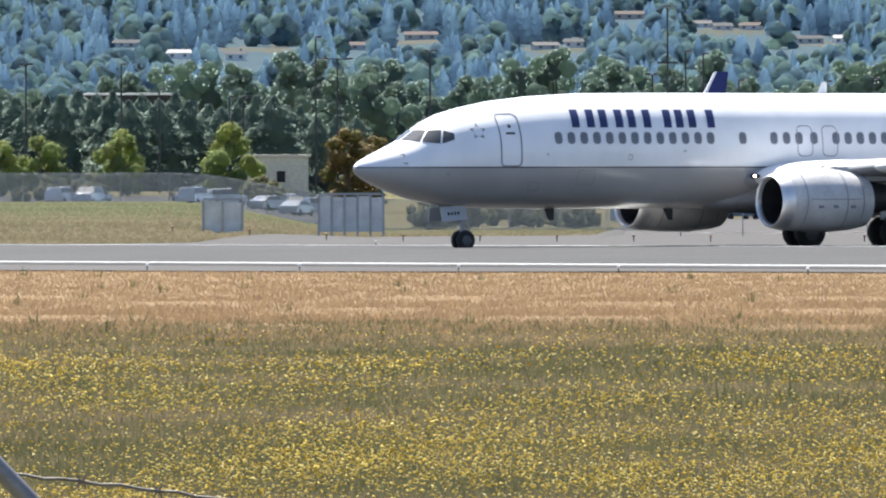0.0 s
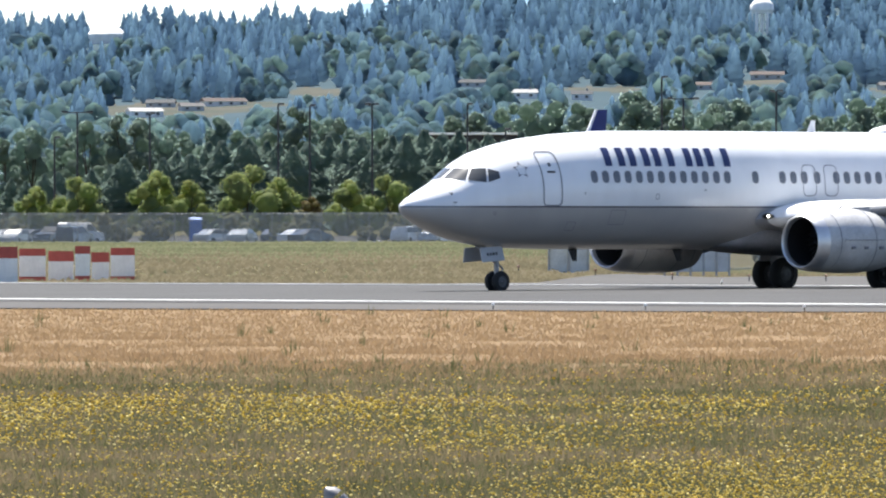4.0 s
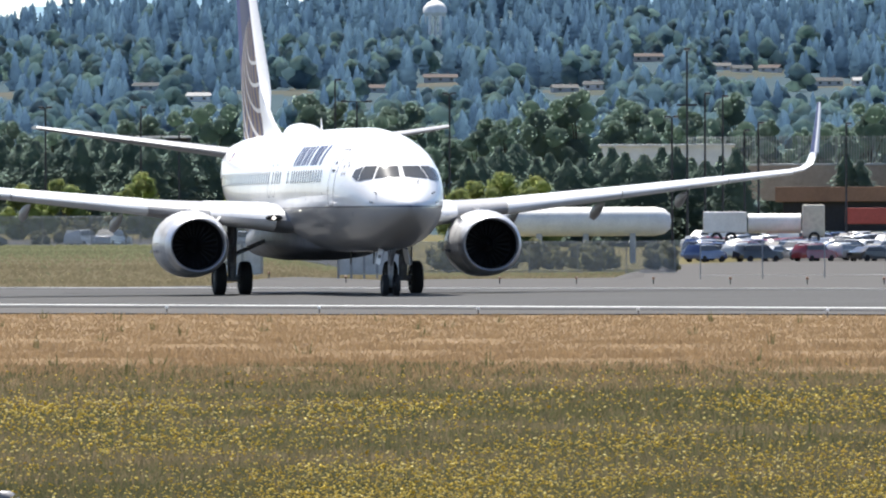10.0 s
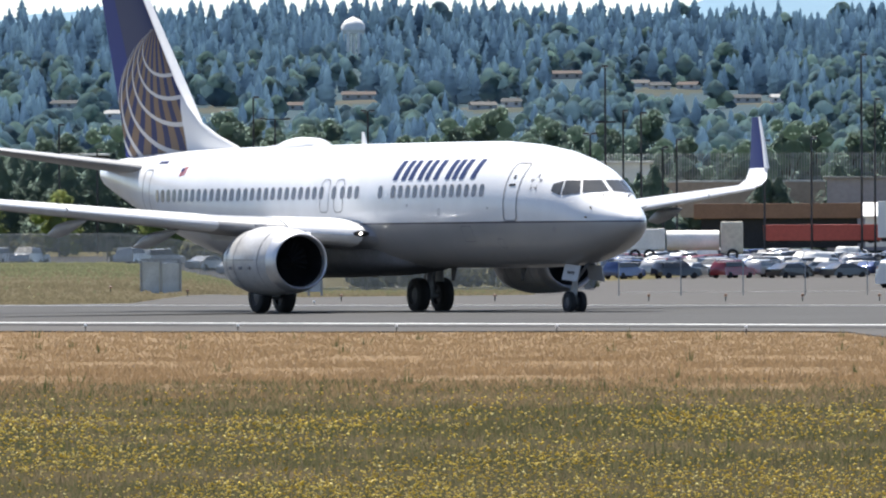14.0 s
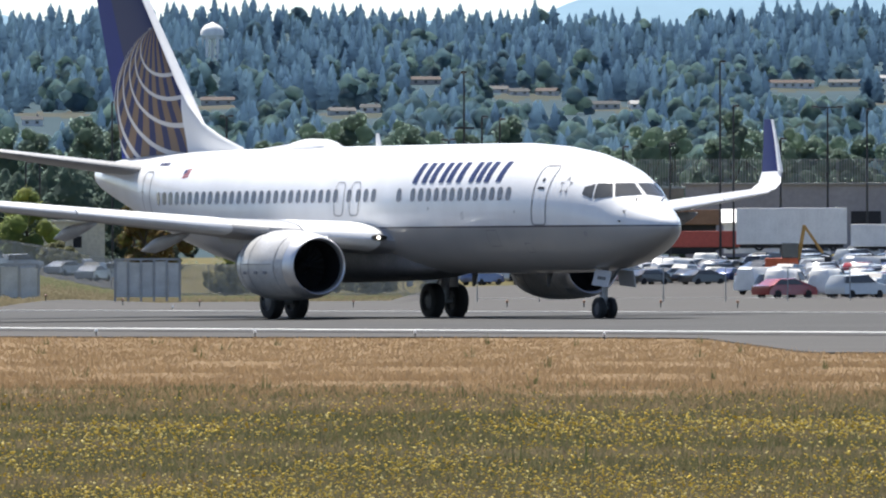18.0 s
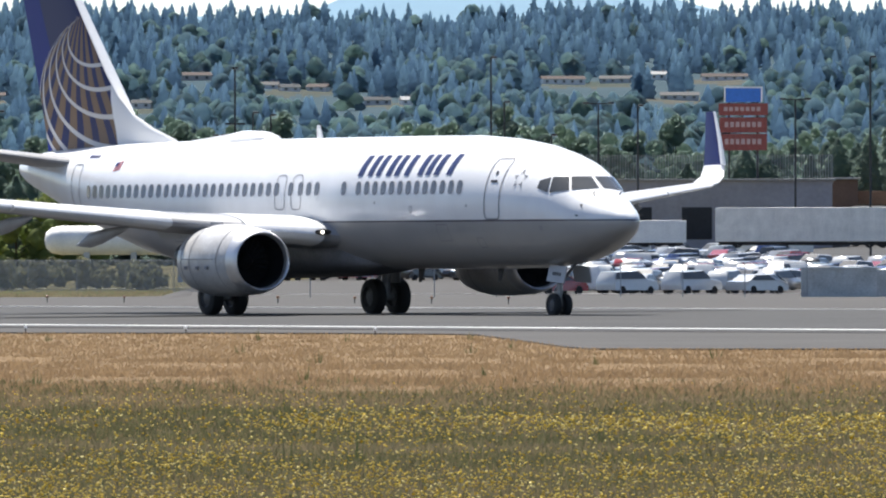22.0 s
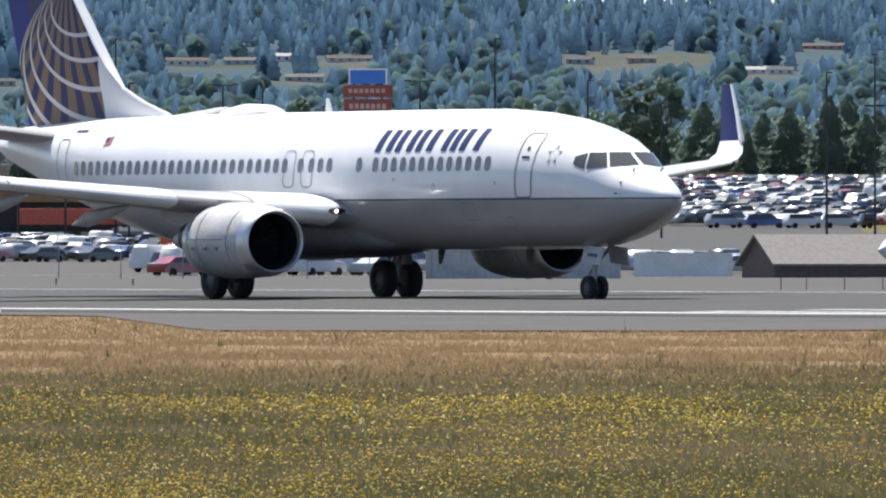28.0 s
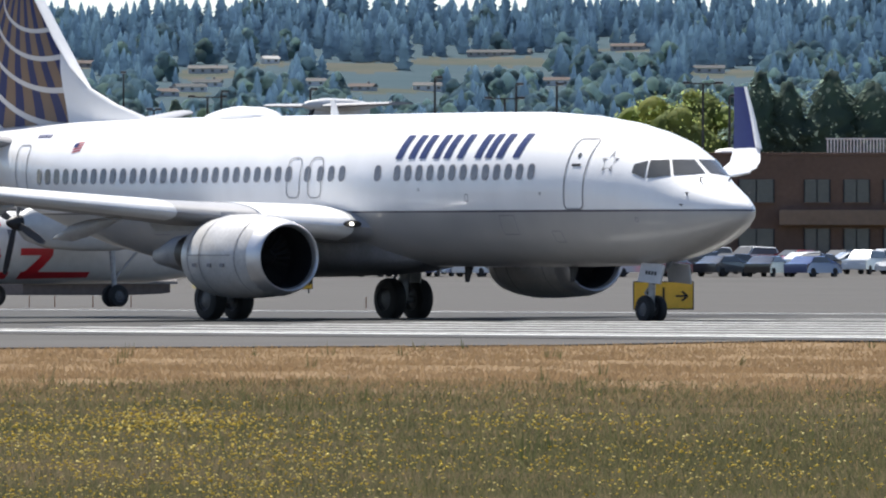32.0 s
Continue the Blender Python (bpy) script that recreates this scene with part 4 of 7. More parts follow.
def wheel(parent, x, y, r, w, name="wheel"):
    bm = bmn()
    spin(bm, [(-w / 2, r * 0.55), (-w / 2, r * 0.8), (-w * 0.42, r * 0.94), (-w * 0.2, r), (w * 0.2, r), (w * 0.42, r * 0.94), (w / 2, r * 0.8), (w / 2, r * 0.55)], 28, "Y")
    ob = part(name, bm, BLACK, parent, "black rubber tyre", True)
    ob.matrix_basis = pose(x, y, r)
    bm = bmn()
    spin(bm, [(-w * 0.4, 0.01), (-w * 0.42, r * 0.2), (-w * 0.3, r * 0.45), (-w * 0.44, r * 0.56), (w * 0.44, r * 0.56), (w * 0.3, r * 0.45), (w * 0.42, r * 0.2), (w * 0.4, 0.01)], 20, "Y")
    part("rim", bm, RIM, ob, "metal wheel rim coloured dark as in shade", True)
    return ob


def build_gear(jet):
    made = []
    # nose gear
    bm = bmn()
    tube(bm, (15.52, 0, 0.34), (15.6, 0, 1.7), 0.085, 0.1)
    tube(bm, (15.52, -0.24, 0.345), (15.52, 0.24, 0.345), 0.06)
    tube(bm, (15.56, 0, 0.95), (16.6, 0, 1.65), 0.05)
    tube(bm, (15.5, 0, 0.55), (15.25, 0, 0.75), 0.03)
    tube(bm, (15.25, 0, 0.75), (15.55, 0, 1.0), 0.03)
    part("nose_gear_leg", bm, HUB, jet, "grey nose gear strut")
    for y in (-0.19, 0.19):
        made.append(wheel(jet, 15.52, y, 0.345, 0.2, "nose_wheel"))
    for side in (1, -1):
        bm = bmn()
        box(bm, -0.5, 0.5, 0, 0.04, -0.5, 0.0, 0.0, Matrix.Diagonal((1, side, 1, 1)) @ pose(16.15, 0.36, 1.5, 12, 4, 0))
        part("gear_door", bm, GREY, jet, "grey nose gear door")
        bm = bmn()
        for i in range(4):
            box(bm, -0.22 + i * 0.13, -0.14 + i * 0.13, 0.042, 0.05, -0.3, -0.2, 0.0, Matrix.Diagonal((1, side, 1, 1)) @ pose(16.15, 0.36, 1.5, 12, 4, 0))
        part("door_marking", bm, DARK, jet)
        # main gear
        bm = bmn()
        tube(bm, (0, 2.86 * side, 0.55), (0.1, 2.86 * side, 2.6), 0.14, 0.17)
        tube(bm, (0, (2.86 - 0.5) * side, 0.56), (0, (2.86 + 0.5) * side, 0.56), 0.1)
        tube(bm, (0.05, 2.8 * side, 1.35), (0.1, 1.3 * side, 2.0), 0.07)
        tube(bm, (0.1, 2.86 * side, 1.0), (0.75, 2.86 * side, 2.2), 0.05)
        tube(bm, (-0.15, 2.86 * side, 0.7), (-0.45, 2.86 * side, 1.1), 0.045)
        tube(bm, (-0.45, 2.86 * side, 1.1), (-0.12, 2.86 * side, 1.5), 0.045)
        part("main_gear_leg", bm, HUB, jet, "grey main gear strut")
        bm = bmn()
        box(bm, -0.45, 0.5, 3.06, 3.1, 1.0, 2.3, 0.0, Matrix.Diagonal((1, side, 1, 1)))
        part("gear_door", bm, GREY, jet, "grey main gear door")
        for y in (2.43, 3.29):
            made.append(wheel(jet, 0, y * side, 0.565, 0.4, "main_wheel"))
    return made


# gear grey made darker, so the rims carry the shade beneath the aircraft
RIM = material("wheel_rim_shaded", (0.1, 0.1, 0.105), 0.5, 0.3, vary=0.3, scale=6)
HUB = material("gear_grey", (0.35, 0.35, 0.36), 0.45, 0.3, vary=0.3, scale=6)
NACELLE = material("nacelle_grey", (0.5, 0.495, 0.49), 0.38, vary=0.22, scale=1.3, coat=0.3)


def fin_pattern():
    """Navy fin with a globe of white arcs over tan and blue rays, and a white root."""
    m = material("fin_pattern", (0.016, 0.022, 0.1), 0.5, spec=0.3)
    nt = m.node_tree

    def mth(op, a, b=None, clamp=False):
        n = nt.nodes.new("ShaderNodeMath")
        n.operation, n.use_clamp = op, clamp
        for i, v in enumerate((a, b)):
            if v is None:
                continue
            if isinstance(v, (int, float)):
                n.inputs[i].default_value = v
            else:
                nt.links.new(v, n.inputs[i])
        return n.outputs[0]

    def mix(f, a, b):
        n = nt.nodes.new("ShaderNodeMixRGB")
        nt.links.new(f, n.inputs[0])
        for i, v in ((1, a), (2, b)):
            if isinstance(v, tuple):
                n.inputs[i].default_value = (*v, 1)
            else:
                nt.links.new(v, n.inputs[i])
        return n.outputs[0]

    co, sep = nt.nodes.new("ShaderNodeTexCoord"), nt.nodes.new("ShaderNodeSeparateXYZ")
    nt.links.new(co.outputs["Object"], sep.inputs[0])
    x, z = sep.outputs[0], sep.outputs[2]
    a = mth("MULTIPLY", mth("ADD", x, 14.35), 26.6)
    b = mth("MULTIPLY", mth("SUBTRACT", 9.45, z), 53.5)
    r = mth("DIVIDE", mth("ADD", mth("MULTIPLY", a, a), mth("MULTIPLY", b, b)), mth("MAXIMUM", mth("ADD", mth("MULTIPLY", a, 1.0), mth("MULTIPLY", b, 1.73)), 0.5))
    ray = mth("GREATER_THAN", mth("SINE", mth("MULTIPLY", mth("ARCTAN2", a, mth("ADD", b, 20.0)), 52.0)), -0.15)
    col = mix(ray, (0.02, 0.026, 0.1), (0.2, 0.13, 0.085))
    globe = mth("LESS_THAN", r, 158.0)
    below = mth("GREATER_THAN", b, 0.0)
    globe = mth("MULTIPLY", globe, below)
    rudder = mth("LESS_THAN", mth("ADD", x, mth("MULTIPLY", mth("SUBTRACT", z, 7.6), 0.491)), -16.07)
    col = mix(globe, mix(rudder, (0.03, 0.034, 0.1), (0.008, 0.022, 0.19)), col)
    lines = None
    for q, w in ((45.0, 1.7), (67.0, 1.9), (92.0, 2.2), (120.0, 2.6), (146.0, 2.8), (160.0, 2.0)):
        k = mth("LESS_THAN", mth("ABSOLUTE", mth("SUBTRACT", r, q)), w)
        lines = k if lines is None else mth("MAXIMUM", lines, k)
    col = mix(mth("MULTIPLY", lines, below), col, (0.62, 0.6, 0.58))
    root = mth("GREATER_THAN", mth("ADD", x, mth("MULTIPLY", mth("SUBTRACT", z, 5.6), 0.15)), -12.15)
    col = mix(root, col, (0.8, 0.8, 0.8))
    nt.links.new(col, nt.nodes["Principled BSDF"].inputs["Base Color"])
    return m


FIN = fin_pattern()
jet = build_jet()

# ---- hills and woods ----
# haze is put into these colours: bluer and paler than real foliage and soil
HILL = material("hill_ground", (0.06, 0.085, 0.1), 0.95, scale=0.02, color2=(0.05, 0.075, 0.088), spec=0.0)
# strong translucency evens out lit and shaded sides, as haze would
HAZED_WOODS = island_material("far_conifers", ((0.256, 0.345, 0.428), (0.275, 0.368, 0.448), (0.293, 0.39, 0.465), (0.31, 0.408, 0.475)), 0.95, 0.92, 0.3, spec=0.0)
HAZED_LEAF = island_material("hazed_leaf_woods", ((0.29, 0.385, 0.44), (0.31, 0.408, 0.45), (0.332, 0.43, 0.44), (0.36, 0.455, 0.42)), 0.95, 0.92, 0.3, spec=0.0)
HAZED_RIDGE = material("hazed_ridge_woods", (0.2, 0.3, 0.38), 0.95, vary=0.12, scale=0.004, spec=0.0)
CLEARING = material("dry_clearing", (0.095, 0.09, 0.078), 0.95, vary=0.3, scale=0.03, spec=0.0, color2=(0.055, 0.07, 0.062))
# open ground among the trees: bearing, height above eye level, half width, half height (thousandths)
OPENINGS = ((-89.3, 11.3, 6.0, 0.55), (-84.0, 11.7, 4.0, 0.25), (-78.0, 12.7, 2.2, 0.35), (-55.2, 12.85, 3.6, 0.22), (-42.5, 13.4, 2.0, 0.22), (-31.7, 12.85, 2.6, 0.4), (-18.0, 14.2, 3.4, 0.3), (-11.0, 13.2, 2.2, 0.2), (4.6, 14.75, 4.6, 0.22), (15.5, 15.0, 2.6, 0.3),
            (11.8, 13.55, 2.4, 0.25), (36.0, 15.15, 4.4, 0.7), (41.5, 15.3, 2.8, 0.5), (48.4, 14.1, 2.4, 0.3), (53.0, 16.1, 2.2, 0.2), (63.5, 15.5, 2.6, 0.4), (68.6, 16.3, 1.6, 0.2), (75.8, 16.05, 3.4, 0.42), (82.0, 16.5, 3.0, 0.3), (87.0, 16.5, 3.6, 0.42), (96.5, 17.4, 2.4, 0.16),
            (61.5, 14.0, 2.4, 0.25), (78.0, 14.2, 3.6, 0.2), (104.0, 15.6, 3.0, 0.3))
# houses: bearing, height above eye level, width (thousandths), shade of the wall
HOUSES = ((-61.5, 12.15, 2.0, 2), (-65.6, 13.05, 3.0, 1), (-42.4, 13.6, 2.6, 1), (-20.4, 14.5, 1.6, 0), (-18.6, 14.3, 1.5, 0), (-16.6, 14.3, 1.6, 0), (-91.2, 10.7, 2.6, 2), (-90.2, 11.5, 2.2, 1), (-85.0, 11.6, 3.4, 0), (-87.6, 11.2, 1.8, 1), (-57.0, 12.0, 1.6, 0), (-47.2, 12.8, 1.6, 1),
          (-32.5, 12.8, 2.0, 1), (-30.4, 12.95, 1.6, 0), (-26.0, 15.15, 2.4, 3), (-9.3, 13.2, 1.1, 2), (-11.8, 13.2, 2.2, 1), (2.9, 14.8, 3.4, 0), (7.1, 14.9, 2.8, 1), (10.3, 15.15, 1.2, 2), (15.6, 15.1, 3.6, 0), (12.0, 13.55, 3.0, 1), (33.6, 14.9, 2.0, 1), (38.6, 15.0, 2.2, 3), (47.4, 14.15, 2.2, 2),
          (49.5, 14.1, 2.0, 0), (52.8, 16.05, 3.4, 3), (63.5, 15.55, 3.0, 1), (62.3, 14.1, 2.4, 0), (60.4, 13.75, 1.8, 1), (68.6, 16.35, 1.2, 2), (63.4, 14.5, 2.2, 0), (75.5, 14.2, 2.0, 1), (80.9, 14.2, 2.4, 0), (86.4, 16.95, 5.0, 3), (96.5, 17.4, 2.6, 3), (72.0, 14.6, 1.8, 0), (103.0, 15.6, 2.4, 1), (91.0, 14.6, 2.0, 0))


def crest(a):
    return np.interp(a, [-160, -104, -86, -66, 0, 50, 72, 117, 180], [16.5, 16.9, 17.3, 19.6, 19.6, 19.5, 20.0, 20.4, 20.4])


def hill_el(a, u):
    """The height of the hillside above eye level, in thousandths, at a bearing and from its foot (0) to its crest (1)."""
    n = 0.02 * (np.sin(a * 0.11) + 0.6 * np.sin(a * 0.27 + 1) + 0.4 * np.sin(a * 0.63 + 2))
    fold = 0.5 * np.sin(a * 0.09 + u * 5) * u * (1 - u) * 2
    return 6.5 + (crest(a) - 6.5) * u * (1 + n) + fold


def hill_place(a, u):
    d = 2300 + 1900 * u
    z = EYE + hill_el(a, u) * d / 1000
    return np.stack([d * np.sin(a / 1000), d * np.cos(a / 1000), z], -1)


def up_the_hill(a, v):
    """How far up the hillside a height above eye level lies."""
    us = np.linspace(0, 1, 400)
    return float(np.interp(v, hill_el(np.full(400, a), us), us))


def open_ground(a, v, grow=1.0):
    """Where the hillside is clear of trees: round the water tower and the reservoir, and among the houses."""
    clear = np.zeros(np.shape(a), dtype=bool)
    for ac, vc, w, h in OPENINGS:
        wob = 1 + 0.25 * np.sin(a * 2.3 + vc) + 0.15 * np.sin(a * 5.1 + 2 * vc)
        clear |= ((a - ac) / (w * grow)) ** 2 + ((v - vc) / (h * grow * wob)) ** 2 < 1
    return clear


def hillside():
    A, U = np.meshgrid(np.linspace(-170, 190, 760), np.linspace(-0.35, 1, 110), indexing="ij")
    v = hill_place(A, U)
    v[..., 2] = np.where(U < 0, v[..., 2] + U * 60, v[..., 2])
    n = v.shape[1]
    faces = [(i * n + j, (i + 1) * n + j, (i + 1) * n + j + 1, i * n + j + 1) for i in range(v.shape[0] - 1) for j in range(n - 1)]
    ac, uc = (A[:-1, :-1] + A[1:, 1:]) / 2, (U[:-1, :-1] + U[1:, 1:]) / 2
    dry = open_ground(ac, hill_el(ac, uc)).astype(np.int32).ravel()
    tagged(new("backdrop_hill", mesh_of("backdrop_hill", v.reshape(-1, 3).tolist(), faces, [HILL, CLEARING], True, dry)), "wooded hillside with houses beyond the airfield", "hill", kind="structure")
    # a ridge farther off, its colour bluer for thicker haze
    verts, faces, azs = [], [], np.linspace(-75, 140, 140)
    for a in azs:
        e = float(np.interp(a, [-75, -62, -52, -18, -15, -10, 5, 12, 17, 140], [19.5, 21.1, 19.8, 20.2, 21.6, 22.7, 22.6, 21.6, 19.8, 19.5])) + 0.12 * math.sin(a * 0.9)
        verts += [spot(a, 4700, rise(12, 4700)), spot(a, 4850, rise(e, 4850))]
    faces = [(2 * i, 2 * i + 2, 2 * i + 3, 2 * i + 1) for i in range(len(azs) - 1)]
    tagged(new("backdrop_ridge", mesh_of("backdrop_ridge", verts, faces, HAZED_RIDGE, True)), "distant wooded ridge coloured blue for haze", "hill", kind="structure")


def lumpy(g, rings, sides, jag):
    """A closed body with an uneven skin from (height, radius) rings."""
    verts, tris = [], []
    for k, (z, r) in enumerate(rings):
        for i in range(sides):
            a = (i + 0.5 * (k % 2) + g.uniform(-0.25, 0.25)) * math.tau / sides
            q = r * g.uniform(1 - jag, 1 + jag)
            verts.append((q * math.cos(a), q * math.sin(a), z + g.uniform(-0.4, 0.4) * jag * r))
    for k in range(len(rings) - 1):
        for i in range(sides):
            a, b = k * sides + i, k * sides + (i + 1) % sides
            c, d = a + sides, b + sides
            tris += [(a, b, d), (a, d, c)]
    top = (len(rings) - 1) * sides
    verts.append((0.0, 0.0, rings[-1][0] + 0.3 * rings[-1][1]))
    tris += [(top + i, top + (i + 1) % sides, len(verts) - 1) for i in range(sides)]
    return np.array(verts), np.array(tris)


def conifer_template(seed):
    g = np.random.default_rng(seed)
    rings = []
    for k in range(6):
        z = 0.12 + 0.86 * (k / 6) ** 0.85
        r = float(np.interp(z, [0.1, 0.45, 0.75, 0.93, 1.0], [0.2, 0.165, 0.09, 0.03, 0.0]))
        rings += [(z, r * g.uniform(0.95, 1.2)), (z + 0.07, r * g.uniform(0.6, 0.75))]
    return lumpy(g, rings + [(1.0, 0.004)], 6, 0.28)


def blob_template(seed):
    g = np.random.default_rng(seed)
    vs, ts, off = [], [], 0
    for k in range(9):
        a, t = g.uniform(0, math.tau), k / 8
        out = (0.34 - 0.24 * t) * g.uniform(0.6, 1.1)
        c = np.array([out * math.cos(a), out * math.sin(a), 0.24 + 0.55 * t + g.uniform(-0.05, 0.05)])
        q = g.uniform(0.12, 0.22)
        v, f = lumpy(g, [(-0.9 * q, 0.5 * q), (-0.1 * q, 1.0 * q), (0.6 * q, 0.8 * q), (1.15 * q, 0.3 * q)], 7, 0.34)
        vs.append(v + c)
        ts.append(f + off)
        off += len(v)
    return np.concatenate(vs), np.concatenate(ts)


def stand(name, places, heights, widths, templates, mat, label):
    """Many trees joined into one wood."""
    vs, ts, off = [], [], 0
    pick = rng.integers(0, len(templates), len(places))
    turn = rng.uniform(0, math.tau, len(places))
    for k, (tv, tt) in enumerate(templates):
        sel = np.where(pick == k)[0]
        c, s = np.cos(turn[sel]), np.sin(turn[sel])
        w, h = widths[sel], heights[sel]
        x = (tv[None, :, 0] * c[:, None] - tv[None, :, 1] * s[:, None]) * w[:, None]
        y = (tv[None, :, 0] * s[:, None] + tv[None, :, 1] * c[:, None]) * w[:, None]
        z = tv[None, :, 2] * h[:, None]
        v = np.stack([x, y, z], -1) + places[sel][:, None, :]
        t = tt[None] + (np.arange(len(sel)) * len(tv))[:, None, None] + off
        vs.append(v.reshape(-1, 3))
        ts.append(t.reshape(-1, 3))
        off += v.shape[0] * v.shape[1]
    me = quick_mesh(name, np.concatenate(vs), np.concatenate(ts), mat)
    me.polygons.foreach_set("use_smooth", np.ones(len(me.polygons), dtype=bool))
    return tagged(new(name, me), label, "woods", kind="stuff")


CONES = [conifer_template(i) for i in range(8)]
BLOBS = [blob_template(10 + i) for i in range(8)]


def stands_clear(a, v, top, half):
    """Trees that stand neither on open ground nor before a house, the water tower or the reservoir."""
    ok = np.ones(len(a), dtype=bool)
    for ac, vc, w, h in OPENINGS + tuple((u, e, w / 2, 0.12) for u, e, w, _ in HOUSES) + ((-42.8, 18.1, 0.55, 1.2), (-94.4, 17.2, 1.5, 0.5)):
        near = np.abs(a - ac) < w * rng.uniform(0.75, 1.0, len(a)) + half * 0.4
        ok &= ~(near & (v < vc + 0.8 * h) & (top > vc - h * rng.uniform(0.1, 0.8, len(a))))
    return ok


def hill_woods():
    n = 9000
    a, u = rng.uniform(-112, 126, n), rng.uniform(0, 1, n) ** 0.85
    p, v = hill_place(a, u), hill_el(a, u)
    d = 2300 + 1900 * u
    clump = np.sin(a * 0.5 + 3 * np.sin(u * 9)) * np.sin(u * 17 + a * 0.23)
    kind = rng.uniform(0, 1, n) < np.where(u > 0.72, 0.93, np.where(u > 0.5, 0.66, 0.3)) - 0.4 * clump * (u < 0.8)
    h = np.where(kind, rng.uniform(7.5, 13.0, n), rng.uniform(5.5, 10.5, n)) * np.where(u > 0.93, rng.uniform(0.7, 1.1, n), 1.0)
    keep = stands_clear(a, v, v + h * 0.85 / d * 1000, np.where(kind, 0.19, 0.6) * h / d * 1000) & (kind | (rng.uniform(0, 1, n) < 0.8))
    q = p.copy()
    q[:, 2] -= h * 0.15
    s = keep & kind
    stand("far_conifers", q[s], h[s], h[s] * rng.uniform(0.85, 1.3, s.sum()), CONES, HAZED_WOODS, "conifer forest on the hillside, coloured pale blue for haze")
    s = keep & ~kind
    stand("far_trees", q[s], h[s], h[s] * rng.uniform(1.0, 1.35, s.sum()), BLOBS, HAZED_LEAF, "leafy trees on the lower hillside, paled and blued for haze")
    # an uneven skyline of tall conifers
    m = 1300
    a = rng.uniform(-112, 126, m)
    p = hill_place(a, rng.uniform(0.93, 1.0, m))
    p[:, 2] -= 2.5
    tall = 1 + 0.7 * smooth(66, 80, a) * rng.uniform(0, 1, m)
    h = rng.uniform(5, 9.0, m) * (1 + 0.3 * np.sin(a * 1.7) * np.sin(a * 0.43 + 1)) * tall
    keep = ~(np.abs(a + 94.4) < 1.9)
    stand("skyline_conifers", p[keep], h[keep], h[keep] * rng.uniform(0.9, 1.3, keep.sum()), CONES, HAZED_WOODS, "tall conifers along the hill crest")


hillside()
hill_woods()

# ---- middle distance trees ----
BARK = material("bark", (0.09, 0.07, 0.05), 0.9, vary=0.4, scale=2.0)
# leaves paled past their own tone; the lift stands for a veil of haze
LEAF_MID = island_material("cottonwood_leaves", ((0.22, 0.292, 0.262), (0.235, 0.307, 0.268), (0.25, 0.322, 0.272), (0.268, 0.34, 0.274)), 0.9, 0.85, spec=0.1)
LEAF_LIGHT = island_material("young_tree_leaves", ((0.195, 0.255, 0.1), (0.23, 0.29, 0.11), (0.275, 0.325, 0.12), (0.35, 0.365, 0.135)), 0.75, 0.72)
SCRUB = island_material("olive_scrub", ((0.14, 0.15, 0.085), (0.165, 0.172, 0.095), (0.19, 0.19, 0.105), (0.22, 0.205, 0.12)), 0.8, 0.6)
LEAF_RED = island_material("reddish_leaves", ((0.08, 0.06, 0.02), (0.13, 0.08, 0.025), (0.16, 0.11, 0.03), (0.12, 0.13, 0.03)), 0.75, 0.3)
# needles lightened too, with the haze over the hedge in their colour
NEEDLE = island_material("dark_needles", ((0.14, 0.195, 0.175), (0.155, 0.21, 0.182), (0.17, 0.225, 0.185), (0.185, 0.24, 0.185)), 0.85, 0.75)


def leaves(g, centres, radii, per, size):
    """Small leaf clumps that face outwards over the surface of many rounded masses."""
    ps, outs = [], []
    for c, r in zip(centres, radii):
        v = g.normal(0, 1, (per, 3))
        v /= np.linalg.norm(v, axis=1)[:, None]
        ps.append(c + v * (r * g.uniform(0.6, 1.08, (per, 1))) * np.array([1, 1, 0.85]))
        outs.append(v + np.array([0, 0, 0.1]))
    p, nrm = np.concatenate(ps), np.concatenate(outs)
    n = len(p)
    nrm = nrm + g.normal(0, 0.3, (n, 3))
    nrm /= np.linalg.norm(nrm, axis=1)[:, None]
    a = np.cross(nrm, g.normal(0, 1, (n, 3)))
    a /= np.linalg.norm(a, axis=1)[:, None]
    b = np.cross(nrm, a) * size * g.uniform(0.6, 1.4, (n, 1))
    a = a * size * g.uniform(0.6, 1.4, (n, 1))
    v = np.stack([p - a, p + b, p + a, p - b], 1).reshape(-1, 3)
    k = (np.arange(n) * 4)[:, None]
    t = np.concatenate([k + np.array([[0, 1, 2]]), k + np.array([[0, 2, 3]])])
    return v, t


